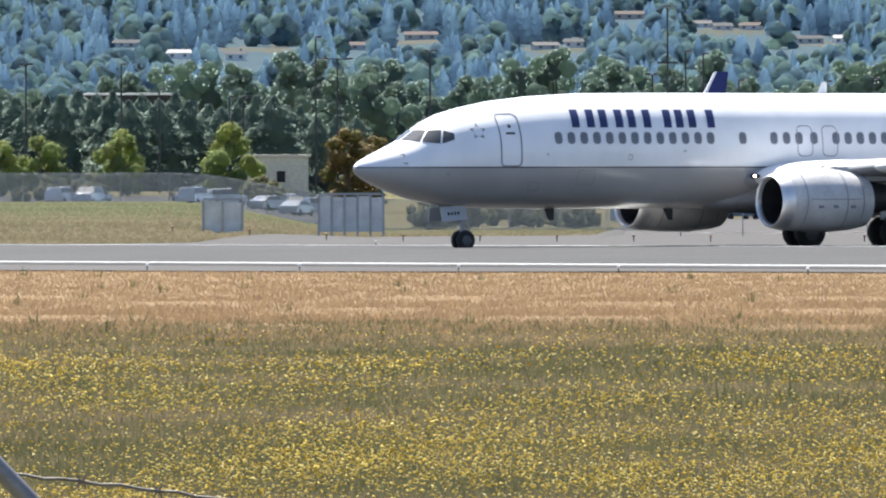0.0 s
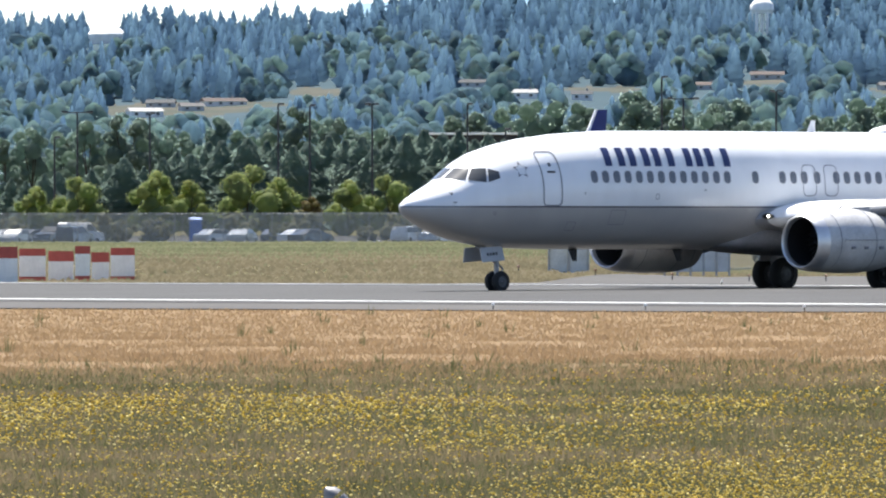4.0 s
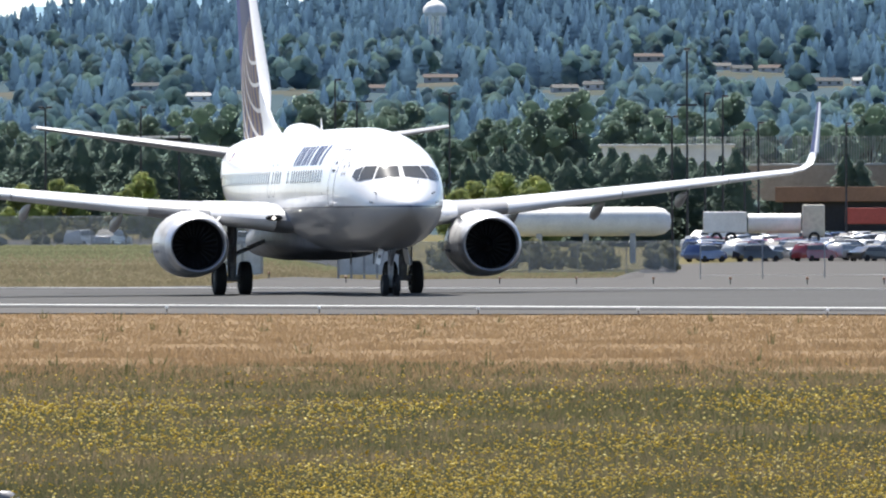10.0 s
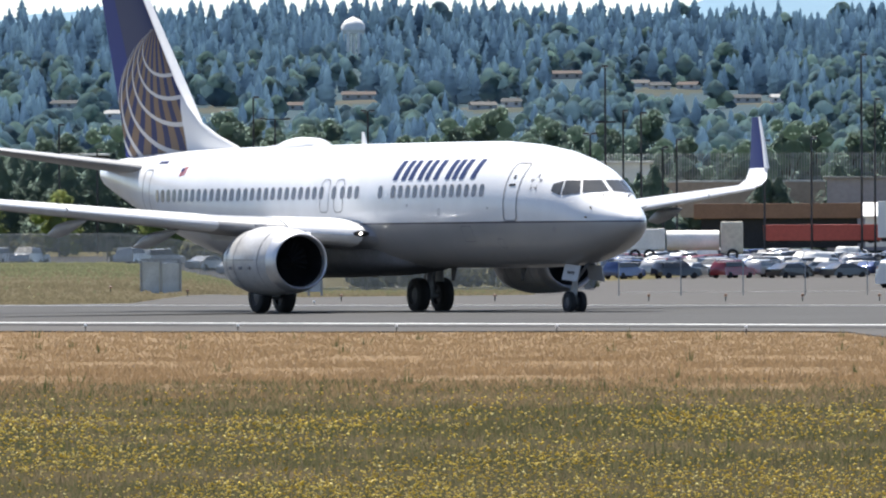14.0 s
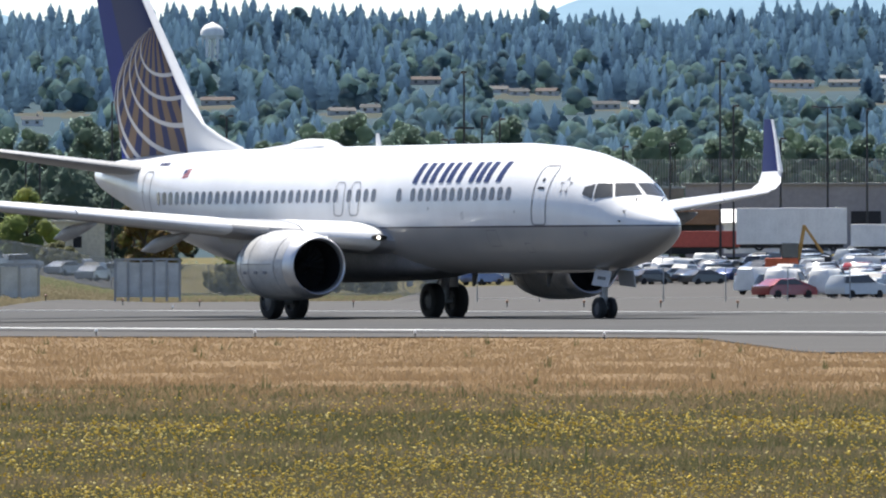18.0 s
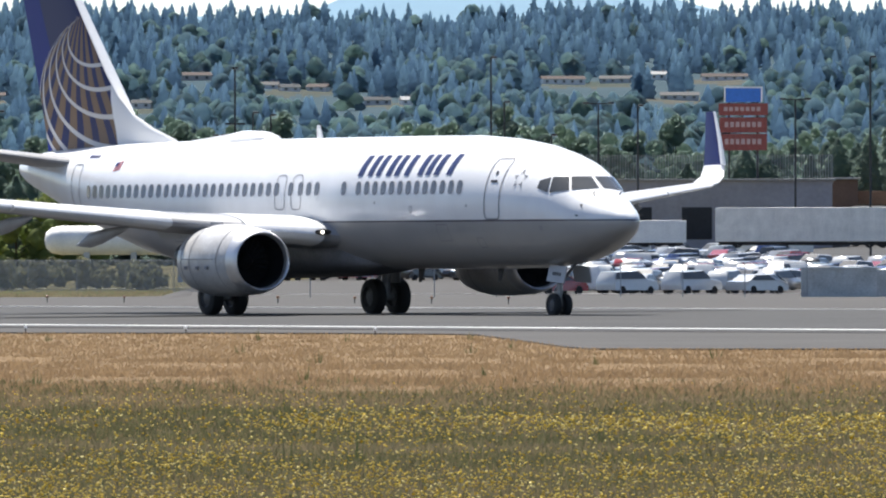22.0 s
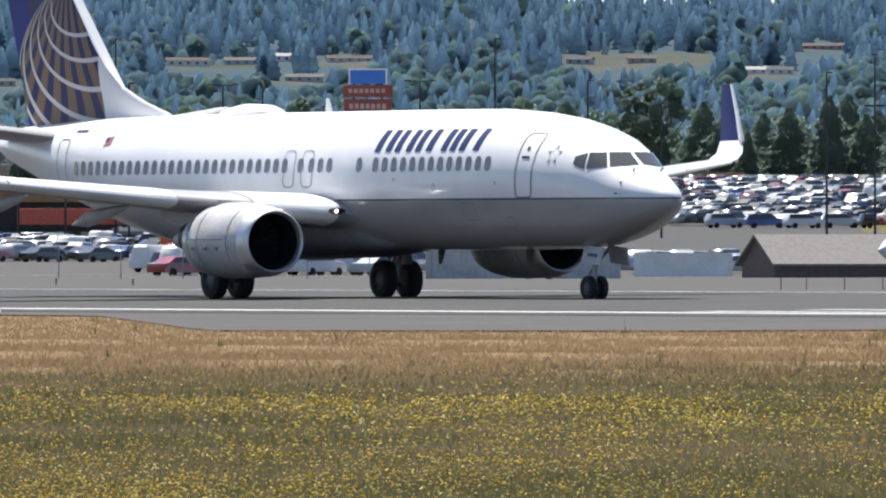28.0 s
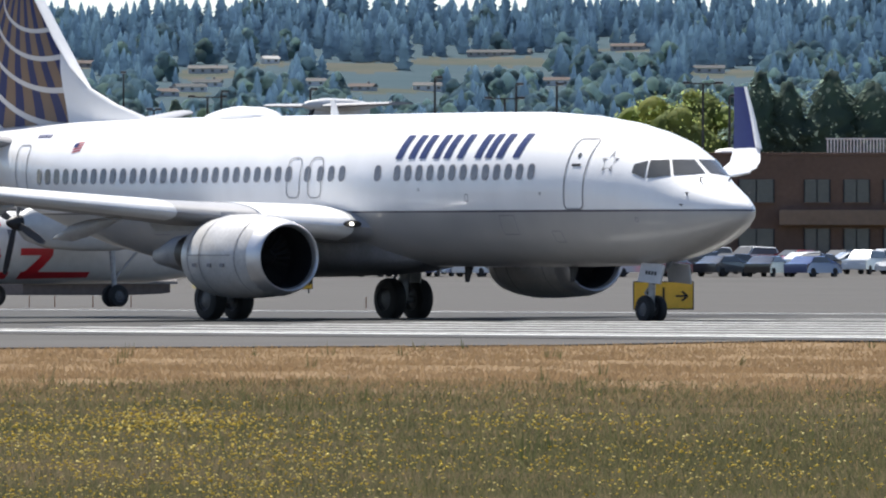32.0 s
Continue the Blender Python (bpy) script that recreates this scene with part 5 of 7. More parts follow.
def leafy_tree(name, seed, h, spread, mat, label, lumps=26, per=70, size=0.16, low=0.12, narrow=1.0):
    g = np.random.default_rng(seed)
    tree = thing(name, label, "tree")
    bm = bmn()
    tube(bm, (0, 0, -0.2), (0.1, 0, h * 0.45), h * 0.022, h * 0.013, 7)
    cs, rs = [], []
    for i in range(lumps):
        t = low + (0.96 - low) * (i + 0.5) / lumps
        env = math.sin(math.pi * min(1, (t - low) / (1 - low) * 0.82 + 0.14)) ** 0.7
        a = g.uniform(0, math.tau)
        q = spread * env * g.uniform(0.25, 0.8) * narrow
        c = np.array([q * math.cos(a), q * math.sin(a), t * h])
        cs.append(c)
        rs.append(spread * g.uniform(0.24, 0.42) * (0.45 + 0.55 * env))
        if i % 2 == 0:
            tube(bm, (0, 0, min(h * 0.42, c[2] * 0.6)), c, h * 0.007, h * 0.002, 5)
    part("trunk", bm, BARK, tree)
    v, t = leaves(g, cs, rs, per, size)
    for c, q in zip(cs, rs):
        # the dense inside of each mass of leaves
        q = q * 0.75
        lv, lt = lumpy(g, [(-0.85 * q, 0.3 * q), (-0.5 * q, 0.8 * q), (0, q), (0.5 * q, 0.8 * q), (0.85 * q, 0.35 * q), (0.95 * q, 0.02)], 8, 0.18)
        t = np.concatenate([t, lt + len(v)])
        v = np.concatenate([v, lv + c])
    part("crown", quick_mesh("crown", v, t, mat), None, tree)
    return tree


def conifer_tree(name, seed, h, spread, label, mat=None, per=2700, size=0.085):
    g = np.random.default_rng(seed)
    tree = thing(name, label, "tree")
    bm = bmn()
    tube(bm, (0, 0, -0.2), (0, 0, h * 0.97), h * 0.018, 0.01, 6)
    part("trunk", bm, BARK, tree)
    t = g.uniform(0.03, 1, per) ** 1.15
    lob = 1 + 0.25 * np.sin(t * 37)
    r = spread * (1 - t ** 2.4) ** 0.8 * lob * g.uniform(0.75, 1.1, per)
    a = g.uniform(0, math.tau, per)
    a = a + 0.25 * np.sin(a * 5 + t * 20)
    p = np.stack([r * np.cos(a), r * np.sin(a), t * h - r * 0.25], 1)
    u = np.stack([np.cos(a), np.sin(a), -0.35 + g.normal(0, 0.3, per)], 1) * size * g.uniform(0.8, 2.0, (per, 1))
    nrm = np.stack([np.cos(a), np.sin(a), np.full(per, 0.3)], 1) + g.normal(0, 0.25, (per, 3))
    w = np.cross(nrm, u) * 0.5
    v = np.stack([p - u, p + w, p + u, p - w], 1).reshape(-1, 3)
    k = (np.arange(per) * 4)[:, None]
    tri = np.concatenate([k + np.array([[0, 1, 2]]), k + np.array([[0, 2, 3]])])
    # the dense inside of the crown, in tiers
    tiers = []
    for z in np.linspace(0.03, 0.95, 12):
        q = 0.74 * spread * (1 - z ** 2.4) ** 0.8
        tiers += [(z * h - q * 0.2, q * g.uniform(0.9, 1.1)), (z * h - q * 0.2 + 0.05 * h, q * g.uniform(0.7, 0.8))]
    lv, lt = lumpy(g, tiers + [(0.99 * h, 0.01)], 11, 0.3)
    tri = np.concatenate([tri, lt + len(v)])
    v = np.concatenate([v, lv])
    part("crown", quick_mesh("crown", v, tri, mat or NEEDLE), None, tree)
    return tree


def plant(protos, used, mrad, d, z, size, turn):
    """Set one of the prototypes, then copies, at a bearing and a distance."""
    k = used % len(protos)
    m = pose(*spot(mrad, d, z), 0, 0, turn) @ Matrix.Diagonal((size, size, size, 1))
    if used < len(protos):
        protos[k].matrix_basis = m
        return protos[k]
    ob = copy_thing(protos[k], pose(*spot(mrad, d, z), 0, 0, turn))
    ob.scale = (size, size, size)
    return ob


def foot(mrad, d):
    p = spot(mrad, d)
    return float(ground_z(p.x, p.y))


def woods():
    r = random.Random(5)
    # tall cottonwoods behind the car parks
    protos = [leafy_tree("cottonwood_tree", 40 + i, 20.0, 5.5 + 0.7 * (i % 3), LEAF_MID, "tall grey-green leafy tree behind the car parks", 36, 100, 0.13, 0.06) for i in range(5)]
    n = 0
    for row, (d, base) in enumerate(((1900, 0.98), (1650, 0.9))):
        a = -116.0
        while a < 70:
            h = base * r.uniform(0.85, 1.12) * (1.0 + 0.12 * math.sin(a * 0.21 + row * 2)) * float(np.interp(a, [-110, -62, -52, -40, 30, 60], [0.72, 0.8, 0.95, 0.92, 0.9, 0.8]))
            plant(protos, n, a, d + r.uniform(-40, 40), 3.8, h * 1.15, r.uniform(0, 360))
            n += 1
            a += r.uniform(1.8, 3.2) if row else r.uniform(2.0, 3.6)
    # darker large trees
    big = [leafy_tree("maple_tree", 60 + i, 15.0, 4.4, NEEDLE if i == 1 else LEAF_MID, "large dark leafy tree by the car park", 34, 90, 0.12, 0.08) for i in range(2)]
    for k, (a, top, d) in enumerate(((-53.0, 12.9, 1250), (-51.0, 12.2, 1270), (-49.0, 11.0, 1240), (-93.0, 11.0, 1200), (-76.5, 10.8, 1200), (-80.0, 11.6, 1250), (40.5, 14.0, 1500), (38.5, 13.6, 1480), (96.2, 11.4, 1005))):
        plant(big, k, a, d, foot(a, d), (rise(top, d, a) - foot(a, d)) / 15.0, k * 77)
    # the dark conifer hedge
    con = [conifer_tree("hedge_conifer", 80 + i, 8.0, 2.3 + 0.35 * i, "dense dark green conifer in a hedge row") for i in range(4)]
    n = 0
    a = -112.0
    while a < -18:
        if -47 < a < -41:
            a += 1
            continue
        top = float(np.interp(a, [-112, -100, -92, -84, -60, -48, -40, -26, -18], [5.6, 6.0, 7.5, 8.8, 9.4, 8.0, 8.4, 8.2, 8.0])) * r.uniform(0.9, 1.07)
        d = 1040 + r.uniform(-18, 18)
        z = foot(a, d) - 0.3
        plant(con, n, a, d, z, (rise(top, d, a) - z) / 8.0, r.uniform(0, 360))
        n += 1
        a += r.uniform(0.9, 1.6)
    # taller conifers to the right
    a = 19.0
    while a < 83:
        d = 1470 + r.uniform(-50, 50)
        top = float(np.interp(a, [19, 22, 30, 38, 60, 70, 83], [9.0, 9.6, 10.4, 11.2, 12.0, 11.0, 9.5])) * r.uniform(0.8, 1.14)
        z = foot(a, d)
        plant(con, n, a, d, z, (rise(top, d, a) - z) / 8.0, r.uniform(0, 360))
        n += 1
        a += r.uniform(0.9, 2.0)
    for a, top in ((81.6, 11.6), (83.6, 12.0), (86.0, 12.2), (88.6, 11.8), (91.2, 12.0), (93.6, 11.2), (107.0, 15.8), (109.2, 15.0), (112.6, 15.9), (115.9, 15.0), (119.2, 15.8), (122.5, 15)):
        d = 1005
        z = foot(a, d)
        plant(con, n, a, d, z, (rise(top, d, a) - z) / 8.0, r.uniform(0, 360))
        n += 1
    for a, top in ((-4.6, 8.3), (-3.2, 8.0), (-10.5, 7.9), (-9.4, 7.4), (17.2, 9.7), (18.9, 9.0), (12.6, 8.6)):
        d = 1180
        z = foot(a, d)
        plant(con, n, a, d, z, (rise(top, d, a) - z) / 8.0, r.uniform(0, 360))
        n += 1
    # young yellow-green trees in front of the hedge
    young = [leafy_tree("young_tree", 100 + i, 6.0, 2.8 + 0.3 * i, LEAF_LIGHT, "young yellow-green leafy tree by the car park", 24, 230, 0.06, 0.06) for i in range(3)]
    for k, (a, top) in enumerate(((-90.5, 6.4), (-87.8, 5.6), (-83.3, 6.9), (-80.8, 5.9), (-75.4, 5.6), (-72.2, 6.1), (-66.0, 6.5), (-57.4, 6.9), (-40.2, 5.8), (-37.5, 6.4), (-35.0, 6.0), (-96.5, 6.0), (-100, 5.2), (98.6, 13.3), (101.4, 14.2), (103.6, 13.0), (80, 9.0))):
        d = 985 if a < 0 else 1120
        z = foot(a, d)
        plant(young, k, a, d, z, (rise(top, d, a) - z) / 6.0, k * 61)
    red = leafy_tree("reddish_tree", 120, 6.0, 2.6, LEAF_RED, "leafy tree with reddish brown leaves", 22, 180, 0.08, 0.08)
    for k, (a, top, d) in enumerate(((-48.2, 6.6, 960), (-46.4, 6.0, 970), (-78.5, 4.4, 965))):
        z = foot(a, d)
        plant([red], k, a, d, z, (rise(top, d, a) - z) / 6.0, k * 50)
    # low scrub
    bush = leafy_tree("bush", 130, 1.6, 1.3, SCRUB, "low green bush on the bank", 10, 60, 0.1, 0.1)
    for k in range(24):
        a = r.uniform(-110, -52)
        d = r.uniform(930, 965)
        plant([bush], k, a, d, foot(a, d), r.uniform(0.8, 1.9), k * 40)
    # scrub before the tank
    for k in range(26):
        a, d = r.uniform(-45, -24), r.uniform(735, 850)
        plant([bush], 24 + k, a, d, foot(a, d), r.uniform(0.7, 1.5), k * 47)


woods()

# ---- airport surroundings ----
POLE = material("pole_steel", (0.045, 0.045, 0.05), 0.6, 0.3, vary=0.3)
LAMP = material("lamp_glass", (0.75, 0.76, 0.78), 0.25, vary=0.1)
BROWN_WALL = material("brown_wall", (0.16, 0.095, 0.07), 0.85, vary=0.2, scale=0.3)
BROWN_ROOF = material("brown_roof", (0.3, 0.17, 0.11), 0.8, vary=0.2, scale=0.3)
TAN_WALL = material("tan_brown_wall", (0.25, 0.17, 0.125), 0.85, vary=0.15, scale=0.3)
GREEN_BOX = material("pale_green_box", (0.2, 0.26, 0.23), 0.7, vary=0.2)
CONT_DARK = material("dark_grey_box", (0.09, 0.085, 0.09), 0.7, vary=0.2)
GREY_WALL = material("grey_wall", (0.34, 0.32, 0.34), 0.85, vary=0.2, scale=0.2)
# near-black: shade of open fronts put into the colour; also doors and frames
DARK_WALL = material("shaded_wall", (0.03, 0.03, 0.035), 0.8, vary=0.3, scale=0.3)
WHITE_WALL = material("white_panel", (0.82, 0.81, 0.78), 0.6, vary=0.15, scale=0.7)
DIRTY_WHITE = material("streaked_white", (0.86, 0.83, 0.76), 0.7, vary=0.2, scale=0.9)
FENCE_GREY = material("fence_wire", (0.34, 0.35, 0.36), 0.6, 0.4, vary=0.2)
RED_PAINT = material("red_paint", (0.42, 0.07, 0.05), 0.5, vary=0.2)
ORANGE = material("orange_paint", (0.65, 0.12, 0.035), 0.5, vary=0.2)
YELLOW = material("yellow_paint", (0.85, 0.46, 0.03), 0.45, vary=0.12)
SIGN_BLUE = material("sign_blue", (0.03, 0.15, 0.52), 0.5, vary=0.15)
SIGN_RED = material("sign_red", (0.22, 0.05, 0.04), 0.6, vary=0.25)
CONT_GREY = material("container_grey", (0.5, 0.51, 0.5), 0.7, vary=0.3, scale=0.8)
SHED_END = material("shed_end_brown", (0.17, 0.13, 0.11), 0.85, vary=0.2)
FENCE_PALE = material("pale_slat", (0.4, 0.4, 0.4), 0.7, vary=0.2)
SIGN_BAR = material("faded_sign_white", (0.42, 0.3, 0.28), 0.7, vary=0.2)
DULL_LENS = material("dull_amber_glass", (0.22, 0.09, 0.04), 0.4, vary=0.2)
SHED_GREY = material("shed_grey", (0.2, 0.185, 0.175), 0.8, vary=0.2)
CREAM = material("cream_panel", (0.6, 0.57, 0.49), 0.7, vary=0.2)
ROOF_GREY = material("roof_grey", (0.32, 0.31, 0.3), 0.8, vary=0.2)


def at(u, d, z=None, turn=0.0, face=True):
    """A pose on the ground at a bearing and distance; faced to the tripod, then turned."""
    p = spot(u, d)
    return pose(p.x, p.y, float(ground_z(p.x, p.y)) if z is None else z, 0, 0, (-u * 0.0573 if face else 0) + turn)


def lamp_post(h, heads, arm=True):
    post = thing("lamp_post", "dark steel light pole over the car park", "lamp post", group="car park light poles")
    bm = bmn()
    tube(bm, (0, 0, -0.3), (0, 0, h), 0.125, 0.085, 8)
    part("pole", bm, POLE, post)
    if heads == "tee":
        bm = bmn()
        tube(bm, (-1.1, 0, h), (1.1, 0, h), 0.06, 0.06, 6)
        part("arm", bm, POLE, post)
        xs = (-1.25, 1.25)
    elif heads == "cross":
        bm = bmn()
        box(bm, -1.0, 1.0, -0.1, 0.1, h * 0.72, h * 0.72 + 0.18)
        part("crossarm", bm, POLE, post)
        xs = (0.0,)
    else:
        xs = (-0.4, 0.4) if heads == "two" else (0.28,)
        bm = bmn()
        tube(bm, (min(xs) if heads == "two" else 0, 0, h - 0.1), (max(xs), 0, h), 0.05, 0.05, 6)
        part("arm", bm, POLE, post)
    for x in xs:
        bm = bmn()
        box(bm, x - 0.3, x + 0.3, -0.2, 0.2, h - 0.02, h + 0.16, 0.05)
        head = part("lamp_head", bm, POLE, post)
        bm = bmn()
        box(bm, x - 0.24, x + 0.24, -0.15, 0.15, h - 0.06, h - 0.024)
        part("lens", bm, LAMP, head)
    return post


# bearing (thousandths), top above eye level (thousandths), kind of head
POLES = ((-98.5, 9.1, "one"), (-96.7, 11.1, "tee"), (-91, 11.0, "one"), (-80.9, 11.7, "one"), (-78.4, 11.6, "one"), (-73.5, 11.7, "two"), (-66.0, 11.7, "one"), (-63, 9.7, "one"), (-57.5, 9.1, "one"), (-56.4, 9.1, "one"), (-50.7, 13.8, "one"), (-49, 12.1, "tee"), (-41.7, 12.7, "two"),
         (-24.2, 10.8, "two"), (-23, 16.1, "cross"), (-21.6, 12.6, "one"), (-20.2, 12.4, "one"), (-18.5, 9.7, "one"), (-17.4, 10.3, "one"), (-10.5, 10.2, "one"), (-6.8, 10.4, "one"), (-2.85, 16.9, "one"), (-1.8, 13.4, "one"), (1.9, 10.8, "one"), (5.6, 13.3, "tee"), (8.7, 13.1, "one"),
         (21.1, 13.6, "tee"), (27, 16.9, "one"), (34.3, 13.6, "one"), (40.1, 11.8, "one"), (53.1, 14.2, "one"), (56.9, 15.6, "cross"), (59.3, 12.7, "two"), (63.5, 13.7, "tee"), (64.6, 14.1, "one"), (71.6, 14.3, "one"), (73.2, 13.2, "one"), (81.4, 15.2, "one"), (86.9, 13.6, "tee"), (87.8, 14.7, "one"), (91, 14.7, "one"), (102.5, 14.8, "tee"), (104.6, 13.8, "one"))
for u, top, heads in POLES:
    d = 1000.0 if u < 80 else 975.0
    z = foot(u, d)
    post = lamp_post(rise(top, d, u) - z, heads)
    post.matrix_basis = at(u, d, z)


# ---- cars ----
def car_proto(kind, paint, label):
    car = thing("car", label, "car", group="parked cars")
    L, W = (4.6, 1.8) if kind != "van" else (5.0, 1.95)
    if kind == "sedan":
        prof = ((-2.3, 0.55), (-2.28, 0.9), (-1.75, 1.0), (-1.1, 1.38), (0.35, 1.42), (1.05, 1.0), (2.1, 0.85), (2.3, 0.6), (2.28, 0.3), (-2.25, 0.3))
        glass = ((-1.62, 1.0), (-1.05, 1.34), (0.3, 1.38), (0.95, 1.0))
    elif kind == "suv":
        prof = ((-2.2, 0.6), (-2.2, 1.05), (-1.95, 1.6), (0.4, 1.68), (1.1, 1.12), (2.1, 0.98), (2.25, 0.65), (2.22, 0.35), (-2.18, 0.35))
        glass = ((-2.0, 1.1), (-1.85, 1.54), (0.35, 1.62), (1.0, 1.12))
    else:
        prof = ((-2.5, 0.5), (-2.5, 1.9), (-2.3, 2.05), (0.9, 2.05), (1.6, 1.25), (2.4, 1.1), (2.5, 0.6), (2.48, 0.35), (-2.48, 0.35))
        glass = ((0.2, 1.25), (0.2, 1.85), (0.85, 1.85), (1.4, 1.25))
    bm = bmn()
    rings = []
    for y, k in ((-W / 2, 0.0), (-W / 2 + 0.1, 1.0), (W / 2 - 0.1, 1.0), (W / 2, 0.0)):
        cx, cz = 0, 0.8
        rings.append([Vector((x * (0.985 if k == 0 else 1), y * (1 - 0.34 * max(0, z - 0.9)), z * (0.97 if k == 0 else 1))) for x, z in prof])
    loft(bm, rings)
    bmesh.ops.triangulate(bm, faces=[f for f in bm.faces if len(f.verts) > 4])
    part("body", bm, paint, car, shade=True)
    for side in (-1, 1):
        bm = bmn()
        ys = W / 2 + 0.004
        bm.faces.new([bm.verts.new((x, side * (ys * (1 - 0.34 * max(0, z - 0.9)) + 0.008), z)) for x, z in (glass if side > 0 else glass[::-1])])
        part("side_window", bm, GLASS, car)
    (x0, z0), (x1, z1), (x2, z2), (x3, z3) = glass
    for nm, a, b in (("windscreen", (x3 + 0.1, z3 + 0.02), (x2 + 0.1, z2 + 0.0)), ("rear_window", (x0 - 0.06, z0 + 0.02), (x1 - 0.05, z1))):
        if kind == "van" and nm == "rear_window":
            continue
        bm = bmn()
        w0, w1 = W / 2 - 0.12, W / 2 - 0.24
        bm.faces.new([bm.verts.new(v) for v in ((a[0] + 0.01, -w0, a[1] + 0.02), (a[0] + 0.01, w0, a[1] + 0.02), (b[0], w1, b[1] + 0.04), (b[0], -w1, b[1] + 0.04))])
        part(nm, bm, GLASS, car)
    for x in (-1.4, 1.4):
        for y in (-W / 2 + 0.1, W / 2 - 0.1):
            bm = bmn()
            spin(bm, [(-0.11, 0.01), (-0.11, 0.3), (0, 0.325), (0.11, 0.3), (0.11, 0.01)], 12, "Y", Matrix.Translation((x, y, 0.32)))
            part("wheel", bm, BLACK, car)
    for y in (-W / 2 + 0.28, W / 2 - 0.28):
        bm = bmn()
        xf = max(p[0] for p in prof) - 0.05
        box(bm, xf - 0.08, xf + 0.03, y - 0.17, y + 0.17, 0.62, 0.76, 0.03)
        part("headlight", bm, LAMP, car)
    return car


PAINTS = [("white", (0.75, 0.75, 0.74)), ("silver", (0.45, 0.46, 0.47)), ("dark grey", (0.06, 0.065, 0.07)), ("red", (0.28, 0.03, 0.035)), ("blue", (0.05, 0.08, 0.2)), ("pale grey", (0.55, 0.56, 0.56)), ("black", (0.02, 0.02, 0.022))]
CARS = []
for i, (nm, c) in enumerate(PAINTS):
    paint = material("car_paint_" + nm.replace(" ", "_"), c, 0.22, 0.25 if nm in ("silver", "dark grey", "blue") else 0.0, vary=0.05, coat=0.8)
    for kind in ("sedan", "suv"):
        CARS.append(car_proto(kind, paint, f"{nm} {'saloon car' if kind == 'sedan' else 'estate car'} parked on the lot"))
VAN = car_proto("van", WHITE_WALL, "white panel van parked on the lot")
CARS.append(VAN)


def park_cars():
    r = random.Random(11)
    used = set()
    rows = []
    # distance, first and last bearing, share of bays taken, spacing, mean heading
    rows += [(690 + 13 * k, 2.2 if k < 4 else 0.5, 21.4, 0.93, 4.5, (48, 232, 40, 222, 56)[k % 5]) for k in range(24)]
    rows += [(905 + 13 * k, -21.6, -1.5, 0.95, 4.7 if k == 0 else 4.3, (44, 230, 38, 216)[k % 4]) for k in range(10)]
    rows += [(1120 + 26 * k, 24 + 2.0 * k if k < 4 else 41, 59.5, 0.92, 4.3, 10 + 13 * (k % 3)) for k in range(9)]
    rows += [(820, 20.0, 29.0, 0.85, 4.4, 10), (850, 19.5, 30, 0.85, 4.4, 190)]
    rows += [(840, 62, 121, 0.85, 3.2, 55), (858, 62, 121, 0.88, 3.0, 236), (876, 62, 121, 0.85, 3.3, 40), (893, 62, 121, 0.85, 3.2, 230)]
    rows += [(898 + 14 * k, -110, -47.0, (0.22, 0.3, 0.4, 0.45)[k], (2.9, 3.1, 4.0, 3.0)[k], (66, 250, 40, 72)[k]) for k in range(4)]
    for d, u0, u1, share, gap, head in rows:
        u = u0
        while u < u1:
            if r.random() < share:
                i = r.choices(range(len(CARS)), [0.8, 0.5, 3, 3, 3, 3, 0.2, 0.2, 0.2, 0.2, 1.2, 1.2, 0.3, 0.3, 0.1] if u1 < -40 else [2.4, 2.0, 2.4, 2.2, 2.4, 2.2, 1.5, 1.1, 1.0, 0.9, 1.9, 1.6, 1.8, 1.6, 0.4])[0]
                turn = head + r.uniform(-5, 5) + r.choice((0, 0, 12, -10))
                m = at(u, d + r.uniform(-2, 2), turn=turn)
                if i in used:
                    copy_thing(CARS[i], m)
                else:
                    CARS[i].matrix_basis = m
                    used.add(i)
            u += gap / float(reach(d, u)) * 1000 * r.uniform(0.92, 1.12)
    # the rest of the crowded lots, joined
    lots = []
    for d, u0, u1, gap, head in [(697 + 13 * k, 2.4, 21.2, 2.8, (70, 250, 62)[k % 3]) for k in range(12)] + [(911 + 13 * k, -21.4, -1.8, 2.9, (66, 246, 58)[k % 3]) for k in range(9)] + [(702 + 17 * k, 19.8, 46.5 if k < 4 else 31, 2.9, (62, 240, 70)[k % 3]) for k in range(11)] + [(1133 + 13 * k, 25 + 0.8 * k if k < 5 else 41, 60, 2.9, (60, 244, 68, 236)[k % 4]) for k in range(17)]:
        u = u0
        while u < u1:
            lots.append((u, d + r.uniform(-2.5, 2.5), head + r.uniform(-5, 5), r.choices(range(len(CARS)), [2.6, 2.6, 3, 3, 2.2, 2.2, 0.9, 0.6, 0.9, 0.9, 2, 2, 1.4, 1.4, 0.3])[0]))
            u += gap / float(reach(d, u)) * 1000 * r.uniform(0.9, 1.25)
    mats, index, verts, tris, count = [], [], [], [], 0
    for u, d, turn, i in lots:
        m = at(u, d, turn=turn)
        for ob in CARS[i].children:
            if ob.name.split(".")[0] in ("wheel", "headlight"):
                continue
            me = ob.data
            if me.materials[0] not in mats:
                mats.append(me.materials[0])
            verts += [m @ v.co for v in me.vertices]
            for p in me.polygons:
                q = list(p.vertices)
                for j in range(1, len(q) - 1):
                    tris.append((q[0] + count, q[j] + count, q[j + 1] + count))
                    index.append(mats.index(me.materials[0]))
            count += len(me.vertices)
    tagged(new("parked_cars", quick_mesh("parked_cars", [tuple(v) for v in verts], tris, mats, index)), "crowded rows of parked cars in many colours", "cars", kind="stuff")
